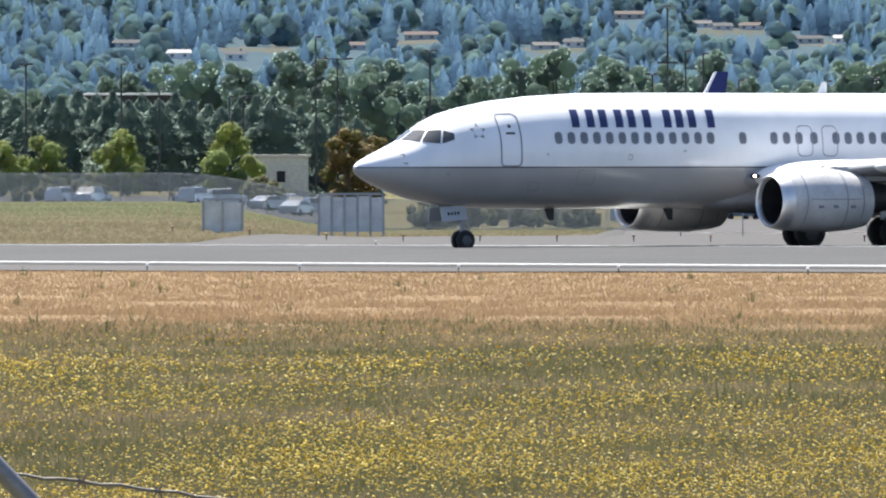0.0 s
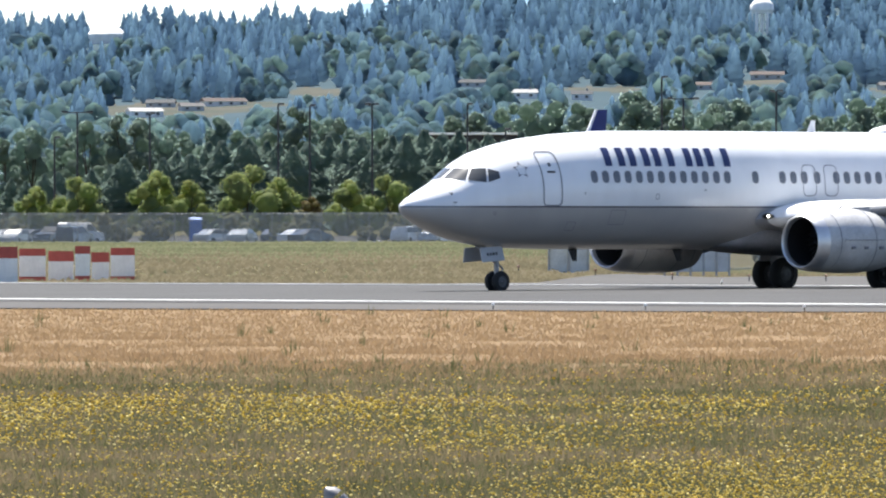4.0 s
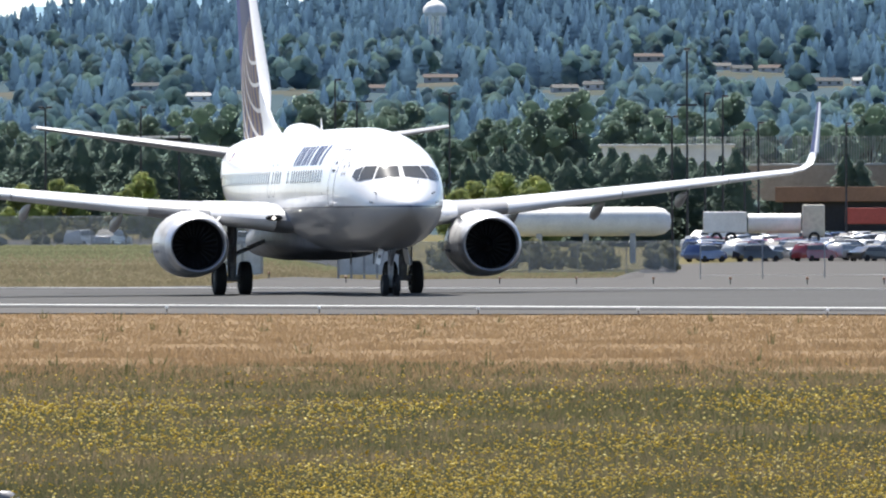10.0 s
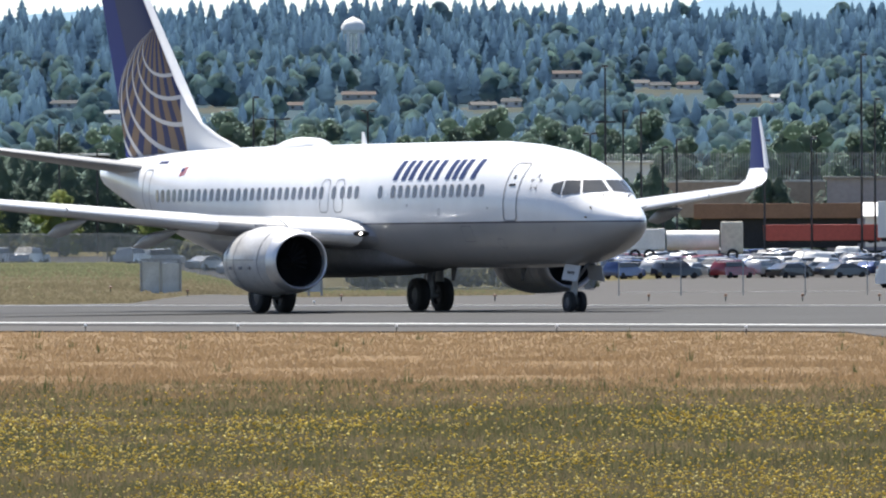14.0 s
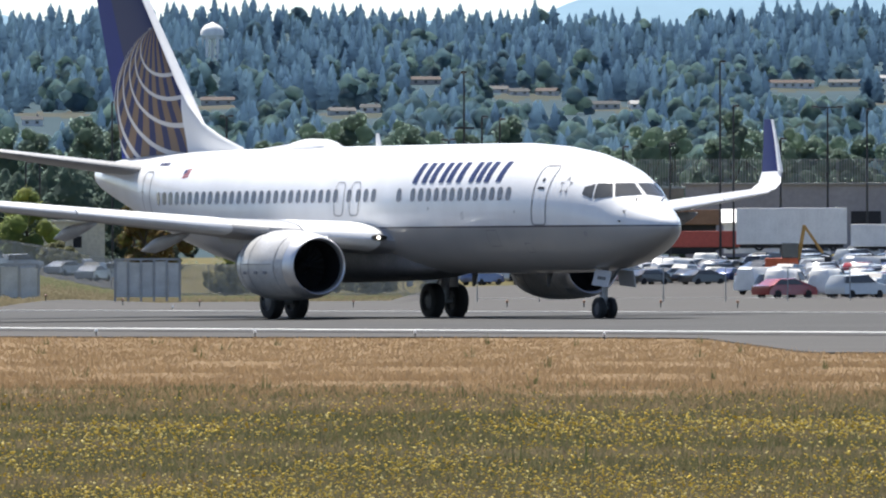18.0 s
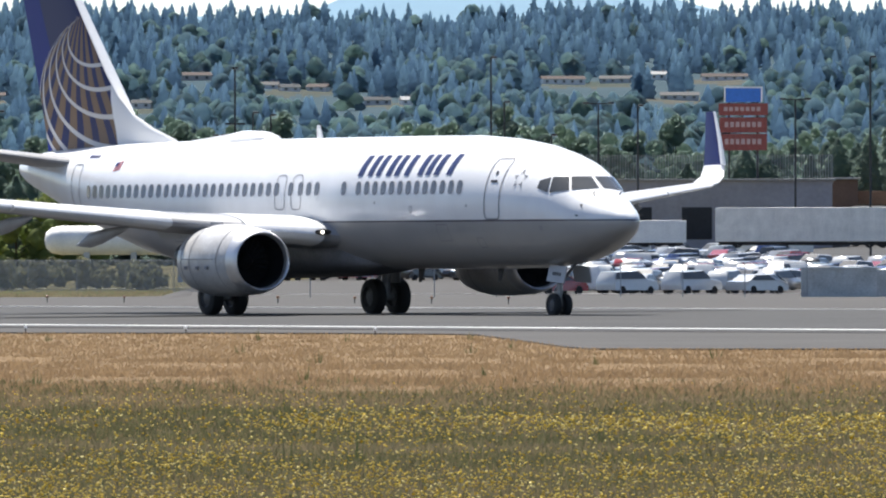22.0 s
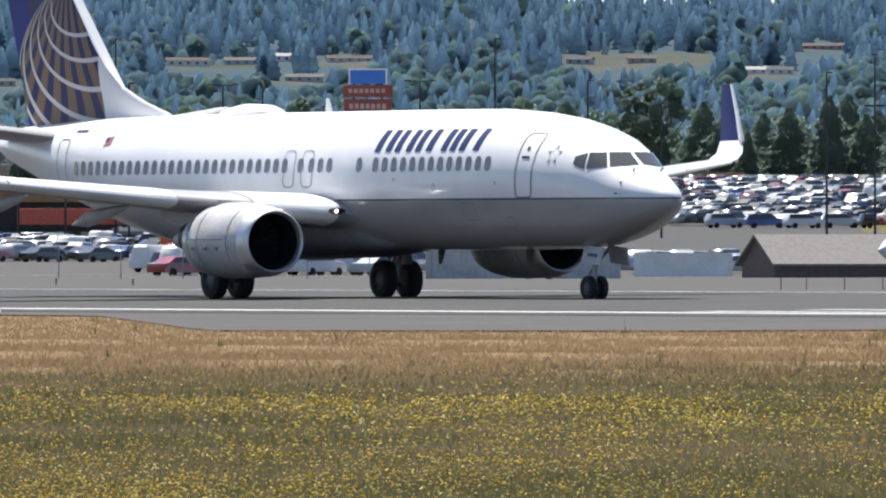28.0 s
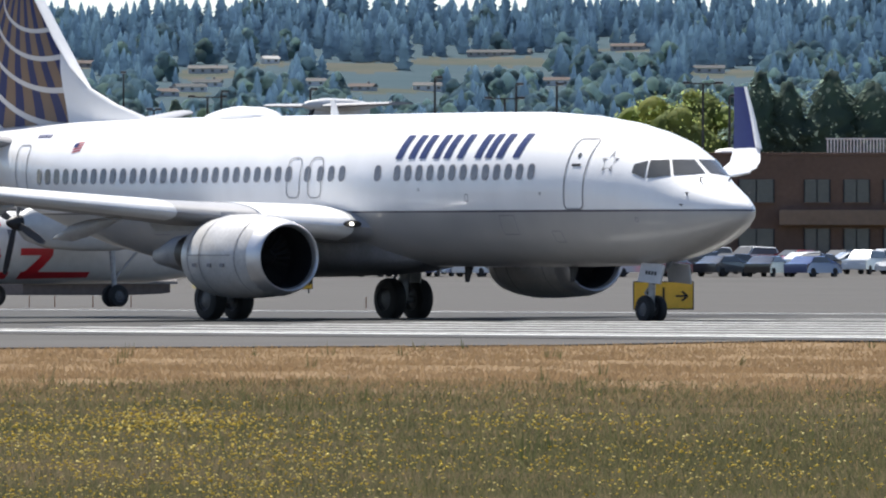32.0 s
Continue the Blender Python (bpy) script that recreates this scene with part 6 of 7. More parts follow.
    for i, c in enumerate(CARS):
        if i not in used:
            c.matrix_basis = at(44 + i * 0.6, 1375)


park_cars()


# ---- buildings ----
def block(name, label, u0, u1, v0, v1, d, wall, roof, depth=12.0, category="building", openings=(), roof_lift=0.0, eave=0.4):
    """A building between two bearings; heights above eye level in thousandths; openings as (share0, share1, low, high, material, name)."""
    w, z0, z1 = (u1 - u0) * float(reach(d, u0)) / 1000, rise(v0, d, u0), rise(v1, d, u0)
    uc = (u0 + u1) / 2
    b = thing(name, label, category, at(uc, d, 0.0))
    bm = bmn()
    box(bm, -w / 2, w / 2, 0, depth, z0 - 1.5, z1, 0.03)
    part("wall", bm, wall, b)
    bm = bmn()
    box(bm, -w / 2 - eave, w / 2 + eave, -eave, depth + eave, z1 + 0.004, z1 + 0.25 + roof_lift, 0.04)
    part("roof", bm, roof, b)
    for a0, a1, lo, hi, mat, nm in openings:
        x0, x1 = -w / 2 + a0 * w, -w / 2 + a1 * w
        y0, y1 = z0 + lo * (z1 - z0), z0 + hi * (z1 - z0)
        bm = bmn()
        box(bm, x0, x1, -0.06, 0.05, y0, y1)
        o = part(nm, bm, mat, b)
        if nm == "window":
            bm = bmn()
            for q in (x0, (x0 + x1) / 2, x1):
                box(bm, q - 0.05, q + 0.05, -0.11, -0.062, y0, y1)
            part("window_frame", bm, DARK_WALL, o)
            bm = bmn()
            box(bm, x0 - 0.1, x1 + 0.1, -0.16, -0.062, y0 - 0.1, y0)
            part("window_sill", bm, wall, o)
    return b


def gable(name, label, u0, u1, v0, v1, vr, d, wall, roof, depth=10.0, category="building", turn=0.0):
    w, z0, z1, zr = (u1 - u0) * float(reach(d, u0)) / 1000, rise(v0, d, u0), rise(v1, d, u0), rise(vr, d, u0)
    b = thing(name, label, category, at((u0 + u1) / 2, d, 0.0, turn))
    bm = bmn()
    loft(bm, [[Vector((x, 0, z0 - 1.5)), Vector((x, depth, z0 - 1.5)), Vector((x, depth, z1)), Vector((x, depth / 2, zr)), Vector((x, 0, z1))] for x in (-w / 2, w / 2)])
    part("wall", bm, wall, b)
    bm = bmn()
    for s in (0, 1):
        y0, y1 = (-0.4, depth / 2) if s == 0 else (depth / 2, depth + 0.4)
        za, zb = (z1 - 0.1, zr) if s == 0 else (zr, z1 - 0.1)
        loft(bm, [[Vector((x, y0, za + 0.02)), Vector((x, y1, zb + 0.02)), Vector((x, y1, zb + 0.18)), Vector((x, y0, za + 0.18))] for x in (-w / 2 - 0.3, w / 2 + 0.3)])
    part("roof", bm, roof, b)
    return b


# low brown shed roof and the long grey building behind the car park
# shed and carport are closed blocks; their wall colour holds the inside's shade
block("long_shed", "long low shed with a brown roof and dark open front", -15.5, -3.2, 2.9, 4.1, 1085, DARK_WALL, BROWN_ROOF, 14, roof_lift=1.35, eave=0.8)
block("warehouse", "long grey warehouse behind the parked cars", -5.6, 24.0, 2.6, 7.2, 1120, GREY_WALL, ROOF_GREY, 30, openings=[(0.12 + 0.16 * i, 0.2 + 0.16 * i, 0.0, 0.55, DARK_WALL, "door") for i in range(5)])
block("brown_carport", "long building with a brown fascia, its wall coloured as a shaded open front", 24.2, 46.2, 3.2, 5.3, 1400, DARK_WALL, BROWN_ROOF, 16, roof_lift=1.6, eave=0.8)
block("small_tower", "small brown stair tower on the long building", 24.0, 26.0, 5.0, 7.3, 1395, BROWN_WALL, ROOF_GREY, 6)
gable("white_tent_roof", "white metal canopy beside the trailers", -2.6, 4.2, 3.0, 4.2, 5.2, 1020, WHITE_WALL, WHITE_WALL, 9)
# terminal office: a long two-storey block, a taller middle part and a low front wing with loading bays
K = 1 / 22.483
spans = [(2271, 2341), (2368, 2430)] + [(2484 + 70 * i, 2529 + 70 * i) for i in range(4)]
W = []
for a, b in spans:
    a, b = (a - 2230) / 560, (b - 2230) / 560
    W += [(a, b, 0.585, 0.79, GLASS, "window"), (a, b, 0.14, 0.35, GLASS, "window")]
office = block("office_building", "brown two-storey office building with dark windows", 2230 * K, 2790 * K, 0.3, 9.1, 925, BROWN_WALL, BROWN_WALL, 25, openings=W, eave=0.05)
bm = bmn()
box(bm, -2.9, 11.4, -0.9, -0.08, rise(3.65, 925, 90), rise(4.85, 925, 90), 0.05)
part("band", bm, TAN_WALL, office, "pale brown band between the storeys")
block("office_hall", "taller brown hall between the office wings", 1930 * K, 2228 * K, 0.3, 8.75, 938, TAN_WALL, TAN_WALL, 14, eave=0.05)
bays = []
for a, b in ((0.02, 0.2), (0.27, 0.44), (0.53, 0.7), (0.8, 0.97)):
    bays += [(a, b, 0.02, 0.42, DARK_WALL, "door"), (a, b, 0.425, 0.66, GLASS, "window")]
# lit and shaded faces of one corner, put into a paler and a darker brown
block("loading_wing", "low wing with dark loading bays, coloured as the lit brown face", 1770 * K, 2016 * K, -0.5, 6.3, 920, TAN_WALL, BROWN_WALL, 16, openings=bays, eave=0.05)
block("plain_wing", "low windowless wing of the office, coloured as the shaded brown face", 2018 * K, 2221 * K, -0.5, 6.3, 910, BROWN_WALL, BROWN_WALL, 20, eave=0.05)
for u0, u1, v1, mt, lb in ((1939, 1966, 7.7, GREEN_BOX, "pale green air unit on the office roof"), (1968, 2060, 7.75, CONT_DARK, "dark grey air unit on the office roof"), (2064, 2084, 6.95, WHITE_WALL, "small white air unit on the office roof")):
    block("roof_unit", lb, u0 * K, u1 * K, 7.9, v1, 926, mt, mt, 3, category="air unit", eave=0.02)
rail = thing("roof_railing", "white railing on the office roof", "railing", at(115.5, 928, rise(9.1, 928, 90) + 0.25))
bm = bmn()
for i in range(26):
    box(bm, -3 + i * 0.24, -2.9 + i * 0.24, 0, 0.08, 0, 0.95)
part("balusters", bm, WHITE_WALL, rail)
bm = bmn()
box(bm, -3.1, 3.2, -0.03, 0.11, 0.955, 1.05)
part("top_rail", bm, WHITE_WALL, rail)
for u, d, v in ((2052, 940, 8.75), (2073, 940, 8.75), (2186, 940, 8.75)):
    v = thing("roof_vent", "white domed vent on the office roof", "vent", at(u * K, d, rise(v, d, 90) + 0.24))
    bm = bmn()
    spin(bm, [(0, 0.3), (0.25, 0.3), (0.35, 0.42), (0.55, 0.36), (0.68, 0.02)], 14, "Z")
    part("hood", bm, WHITE_WALL, v, shade=True)
for u in (2281, 2353):
    v = thing("skylight", "flat white domed skylight on the office roof", "skylight", at(u * K, 928, rise(9.1, 928, 90) + 0.24))
    bm = bmn()
    spin(bm, [(0, 1.15), (0.12, 1.12), (0.26, 0.8), (0.34, 0.02)], 20, "Z")
    part("dome", bm, WHITE_WALL, v, shade=True)
goose = thing("street_lamp", "tall grey street lamp with a curved arm", "street lamp", at(2112 * K, 870))
zt = rise(9.9, 870, 90) - foot(2112 * K, 870)
bm = bmn()
tube(bm, (0, 0, -0.2), (0, 0, zt), 0.1, 0.07, 8)
part("pole", bm, FENCE_GREY, goose)
bm = bmn()
for k in range(5):
    a, b = k / 5, (k + 1) / 5
    tube(bm, (-1.5 * a, 0, zt - 0.6 + 0.55 * math.sin(a * 2.2)), (-1.5 * b, 0, zt - 0.6 + 0.55 * math.sin(b * 2.2)), 0.05, 0.05, 6)
part("arm", bm, FENCE_GREY, goose)
bm = bmn()
box(bm, -2.0, -1.45, -0.15, 0.15, zt - 0.18, zt - 0.04, 0.04)
part("lamp_head", bm, WHITE_WALL, goose)
# small huts on the far left
block("white_hut", "white flat-roofed hut by the car park", -56.2, -51.3, 2.2, 4.4, 1003, CREAM, CREAM, 5, openings=[(0.12, 0.24, 0.1, 0.5, DARK_WALL, "window"), (0.5, 0.62, 0.1, 0.5, DARK_WALL, "window")], eave=0.25)
def cage(u0, u1, v0, v1, d, bays):
    """A wire-sided equipment enclosure: posts, rails and grey panels."""
    w, z0, z1 = (u1 - u0) * float(reach(d, u0)) / 1000, rise(v0, d, u0), rise(v1, d, u0)
    c = thing("equipment_enclosure", "grey panelled airfield equipment enclosure on the grass", "enclosure", at((u0 + u1) / 2, d, 0.0))
    for i in range(bays + 1):
        x = -w / 2 + w * i / bays
        for y in (0.0, 1.8):
            bm = bmn()
            box(bm, x - 0.05, x + 0.05, y - 0.05, y + 0.05, z0 - 0.2, z1, 0.01)
            part("post", bm, FENCE_GREY, c)
    for i in range(bays):
        x0, x1 = -w / 2 + w * i / bays + 0.06, -w / 2 + w * (i + 1) / bays - 0.06
        for y in (0.02, 1.78):
            bm = bmn()
            box(bm, x0, x1, y - 0.015, y + 0.015, z0, z0 + (z1 - z0) * (0.97, 0.93, 0.95)[i % 3], 0.005)
            part("panel", bm, PANEL_GREY, c)
    for y in (0.0, 1.8):
        bm = bmn()
        box(bm, -w / 2, w / 2, y - 0.06, y + 0.06, z1 + 0.002, z1 + 0.1)
        part("top_rail", bm, FENCE_GREY, c)
    return c


PANEL_GREY = material("panel_grey", (0.58, 0.58, 0.56), 0.7, vary=0.25, scale=1.5)
cage(-59.6, -56.5, -1.6, 1.0, 566, 2)
cage(-50.5, -45.4, -1.5, 1.4, 600, 5)
block("pale_building", "pale building behind the hedge", -64, -57, 6.0, 7.7, 1110, CREAM, WHITE_WALL, 12)
block("low_roof", "flat white roof behind the hedge", -69, -62.0, 8.9, 9.3, 1150, DARK_WALL, WHITE_WALL, 10)
block("pale_building", "pale building behind the hedge", -84, -72.5, 5.2, 7.0, 1110, CREAM, WHITE_WALL, 12)
block("pale_warehouse", "pale warehouse behind the hedge", -29.7, -19.5, 5.0, 8.5, 1160, WHITE_WALL, WHITE_WALL, 20)

BANK_WALL = material("bank_wall", (0.36, 0.3, 0.25), 0.9, vary=0.25, scale=0.2)
block("bank_wall", "long plain brown retaining wall below the slatted fence", -19.8, -5.7, 5.2, 6.95, 1188, BANK_WALL, CONT_GREY, 3, category="wall", eave=0.1)
# trailers, containers and machines
def trailer(u0, u1, v0, v1, d, mat, label, turn=0.0):
    w, z0, z1 = (u1 - u0) * float(reach(d, u0)) / 1000, rise(v0, d, u0), rise(v1, d, u0)
    t = thing("trailer", label, "trailer", at((u0 + u1) / 2, d, 0.0, turn))
    bm = bmn()
    box(bm, -w / 2, w / 2, 0, 2.6, z0 + 0.16 * (z1 - z0), z1, 0.05)
    body = part("body", bm, mat, t)
    n = int(w / 0.6)
    rib = bmn()
    box(rib, -0.04, 0.04, -0.035, -0.004, z0 + 0.18 * (z1 - z0), z1 - 0.05)
    rib_me = bm_mesh("rib", rib, mat)
    for i in range(1, n):
        o = part("rib", rib_me, None, body)
        o.location = (-w / 2 + i * w / n, 0, 0)
    bm = bmn()
    box(bm, -w / 2 + 0.3, w / 2 - 0.3, 0.5, 2.1, z0 + 0.07 * (z1 - z0), z0 + 0.16 * (z1 - z0) - 0.004)
    part("chassis", bm, DARK, t)
    for x in (w / 2 - 1.2, w / 2 - 2.4, -w / 2 + 2.0):
        bm = bmn()
        spin(bm, [(-0.14, 0.25), (-0.14, 0.46), (0.14, 0.46), (0.14, 0.25)], 14, "Y", Matrix.Translation((x, 0.3, z0 + 0.46)))
        part("wheel", bm, BLACK, t)
    return t


trailer(-1.6, 7.1, 2.0, 5.4, 880, WHITE_WALL, "long white box trailer among the cars")
trailer(14.8, 29.0, 1.9, 5.1, 905, DIRTY_WHITE, "long white box trailer with rust streaks")
trailer(7.4, 12.5, 2.0, 4.1, 870, WHITE_WALL, "white box truck body with dark lettering")
trailer(-10.6, -1.2, 2.1, 3.6, 1000, RED_PAINT, "low red freight trailer among the cars")
trailer(16.2, 22.5, 1.0, 4.6, 980, DIRTY_WHITE, "white box trailer with streaked panels")


def container(u0, u1, v0, v1, d, mat, label):
    w, z0, z1 = (u1 - u0) * float(reach(d, u0)) / 1000, rise(v0, d, u0), rise(v1, d, u0)
    t = thing("container", label, "container", at((u0 + u1) / 2, d, 0.0))
    bm = bmn()
    n = max(6, int(w / 0.3))
    pts = [Vector((-w / 2 + w * i / n, 0.0 if i % 4 < 2 else 0.06, 0)) for i in range(n + 1)]
    outline = pts + [Vector((w / 2, 2.4, 0)), Vector((-w / 2, 2.4, 0))]
    loft(bm, [[v + Vector((0, 0, z)) for v in outline] for z in (z0, z1)])
    part("shell", bm, mat, t)
    bm = bmn()
    for x in (-w / 2, w / 2):
        box(bm, x - 0.06, x + 0.06, -0.05, 0.06, z0, z1)
    for z in (z0, z1):
        box(bm, -w / 2 - 0.05, w / 2 + 0.05, -0.05, 0.06, z - 0.06, z + 0.06)
    part("corner_frame", bm, mat, t)
    return t


container(21.6, 27.4, -1.9, 0.3, 640, CONT_GREY, "grey steel container beside the apron")
container(27.5, 32.0, -1.9, 0.15, 645, CONT_GREY, "dark grey steel container beside the apron")
container(32.0, 36.8, -1.9, 0.35, 642, CONT_GREY, "grey steel container beside the apron")
container(38.0, 45.6, -1.7, 0.0, 650, WHITE_WALL, "cream site cabin beside the apron")
gable("grey_shed", "low grey shed with a pitched roof", 48.3, 61.3, -1.65, -0.9, 1.3, 656, SHED_END, SHED_GREY, 4.4, turn=27.0)
digger = thing("orange_machine", "orange compact machine beside the containers", "machine", at(30.5, 632) @ Matrix.Scale(1.15, 4))
for nm, q, mt in (("chassis", (-0.9, 0.9, 0, 1.2, 0.1, 0.55), ORANGE), ("cab", (-0.75, 0.1, 0.1, 1.1, 0.554, 0.75), ORANGE), ("bucket", (0.5, 1.0, 0.1, 1.1, 0.12, 0.5), ORANGE)):
    bm = bmn()
    box(bm, *q, 0.08)
    part(nm, bm, mt, digger)
for x in (-0.55, 0.45):
    bm = bmn()
    spin(bm, [(-0.1, 0.1), (-0.1, 0.24), (0.1, 0.24), (0.1, 0.1)], 14, "Y", Matrix.Translation((x, -0.06, 0.24)))
    part("wheel", bm, BLACK, digger)
# excavator arm behind the cars
ARM_OCHRE = material("machine_ochre", (0.45, 0.25, 0.06), 0.6, vary=0.3)
exc = thing("excavator", "yellow excavator with a raised arm", "excavator", at(2.2, 840) @ Matrix.Scale(1.27, 4))
for nm, q, mt in (("undercarriage", (-1.4, 1.4, 0, 2.2, 0.05, 0.7), DARK), ("house", (-1.3, 0.9, 0.1, 2.0, 0.75, 1.6), ORANGE), ("cab", (-0.2, 0.9, 0.1, 1.1, 1.604, 2.6), GLASS)):
    bm = bmn()
    box(bm, *q, 0.08)
    part(nm, bm, mt, exc)
bm = bmn()
box(bm, 0, 2.3, 0.95, 1.2, -0.12, 0.12, 0.04, pose(0.9, 0, 1.5, 0, -80, 0))
part("boom", bm, ARM_OCHRE, exc)
bm = bmn()
box(bm, 0, 2.2, 0.98, 1.17, -0.09, 0.09, 0.03, pose(1.28, 0, 3.75, 0, 56, 0))
part("dipper_arm", bm, ARM_OCHRE, exc)
bm = bmn()
box(bm, 2.6, 3.1, 0.8, 1.4, 1.1, 1.7, 0.1)
part("bucket", bm, DARK, exc)

# white tank with rounded ends
tank = thing("storage_tank", "large white cylindrical tank lying by the fence", "tank", at(-31.0, 860, 0.0))
z = rise(2.6, 860)
bm = bmn()
spin(bm, [(-7.6, 0.02), (-7.5, 0.64), (-7.0, 1.08), (-6.2, 1.24), (5.9, 1.24), (6.7, 1.08), (7.2, 0.64), (7.3, 0.02)], 28, "X", Matrix.Translation((0, 1, z)))
part("shell", bm, WHITE_WALL, tank, shade=True)
for x in (-4, 0, 4):
    bm = bmn()
    box(bm, x - 0.25, x + 0.25, 0.3, 1.7, z - 3.6, z - 0.95)
    part("saddle", bm, CONT_GREY, tank)
tk = thing("tanker_truck", "white tanker truck behind the parked cars", "truck", at(-17.4, 960, rise(2.3, 960)) @ Matrix.Scale(1.26, 4))
z = 0.0
bm = bmn()
box(bm, -4.2, -0.9, 0, 2.4, z - 0.6, z + 1.0, 0.1)
part("box_body", bm, WHITE_WALL, tk)
bm = bmn()
spin(bm, [(-0.8, 0.02), (-0.8, 0.75), (3.2, 0.75), (3.2, 0.02)], 20, "X", Matrix.Translation((0, 1.1, z + 0.1)))
part("tank", bm, WHITE_WALL, tk, shade=True)
bm = bmn()
box(bm, 3.3, 5.0, 0.1, 2.3, z - 0.9, z + 1.5, 0.15)
part("cab", bm, CREAM, tk)
for x in (-3.2, -2.1, 4.2):
    bm = bmn()
    spin(bm, [(-0.14, 0.25), (-0.14, 0.46), (0.14, 0.46), (0.14, 0.25)], 14, "Y", Matrix.Translation((x, 0.1, z - 1.0)))
    part("wheel", bm, BLACK, tk)

# red and white shelters by the runway
for k, (u0, u1, top) in enumerate(((-103.8, -101.4, 0.9), (-101.3, -99.2, 0.75), (-99.0, -97.0, 0.55), (-96.9, -95.7, 0.95), (-95.6, -94.2, 0.45), (-94.1, -92.2, 0.8))):
    d = 531 + (k % 3) * 4
    w, z0, z1 = (u1 - u0) * d / 1000, rise(-2.5, d), rise(top - 0.35, d)
    h = thing("equipment_shelter", "red and white banded equipment shelter on the grass", "shelter", at((u0 + u1) / 2, d, 0.0), group="red and white shelters")
    hh = z1 - z0
    bands = ((0, 0.24, RED_PAINT), (0.24, 0.8, WHITE_WALL), (0.8, 1.0, RED_PAINT)) if k % 2 else ((0, 0.7, WHITE_WALL), (0.7, 1.0, RED_PAINT))
    for a, b, mt in bands:
        bm = bmn()
        box(bm, -w / 2, w / 2, 0, 1.4, z0 + a * hh, z0 + b * hh - 0.002)
        part("band", bm, mt, h)
blue = thing("portable_toilet", "blue portable toilet cabin by the trees", "cabin", at(-87.4, 960))
bm = bmn()
box(bm, -0.6, 0.6, 0, 1.2, 0, 2.1, 0.05)
part("cabin", bm, SIGN_BLUE, blue)
bm = bmn()
loft(bm, [[Vector((s * 0.66, -0.06, 2.1)), Vector((s * 0.66, 1.26, 2.1)), Vector((s * 0.5, 0.6, 2.35))] for s in (-1, 1)])
part("roof", bm, SIGN_BLUE, blue)
bm = bmn()
box(bm, -0.4, 0.4, -0.05, -0.004, 0.15, 1.9)
part("door", bm, SIGN_BLUE, blue)

# store sign on two posts
sg = thing("store_sign", "tall red and blue store sign on posts", "sign", at(17.0, 1150, 0.0))
d = 1150
zb = [rise(v, d) for v in (9.6, 10.9, 11.0, 12.2, 12.35, 13.3, 13.4, 14.5)]
for x in (-1.6, 1.6):
    bm = bmn()
    box(bm, x - 0.12, x + 0.12, 0.2, 0.45, foot(17, d) - 0.2, zb[7])
    part("post", bm, POLE, sg)
for nm, z0, z1, w, mt in (("lower_panel", zb[0], zb[1], 2.7, SIGN_RED), ("middle_panel", zb[2], zb[3], 2.7, SIGN_RED), ("title_panel", zb[4], zb[5], 2.8, SIGN_RED), ("top_panel", zb[6], zb[7], 2.0, SIGN_BLUE)):
    bm = bmn()
    box(bm, -w, w, -0.2, 0.19, z0, z1, 0.03)
    pn = part(nm, bm, mt, sg)
    bm = bmn()
    if nm == "top_panel":
        for x in (-w - 0.1, w + 0.1):
            box(bm, x - 0.08, x + 0.08, -0.25, 0.15, z0, z1)
        box(bm, -w - 0.18, w + 0.18, -0.25, 0.15, z1 + 0.004, z1 + 0.15)
    else:
        for i in range(7):
            bar = bmn()
            box(bar, -w + 0.6 + i * 0.62, -w + 1.02 + i * 0.62, -0.26, -0.204, z0 + 0.36 * (z1 - z0), z0 + 0.7 * (z1 - z0))
            part("bar", bar, SIGN_BAR, pn)
    if nm == "top_panel":
        part("trim", bm, WHITE_WALL, pn, "white frame")
    else:
        bm.free()

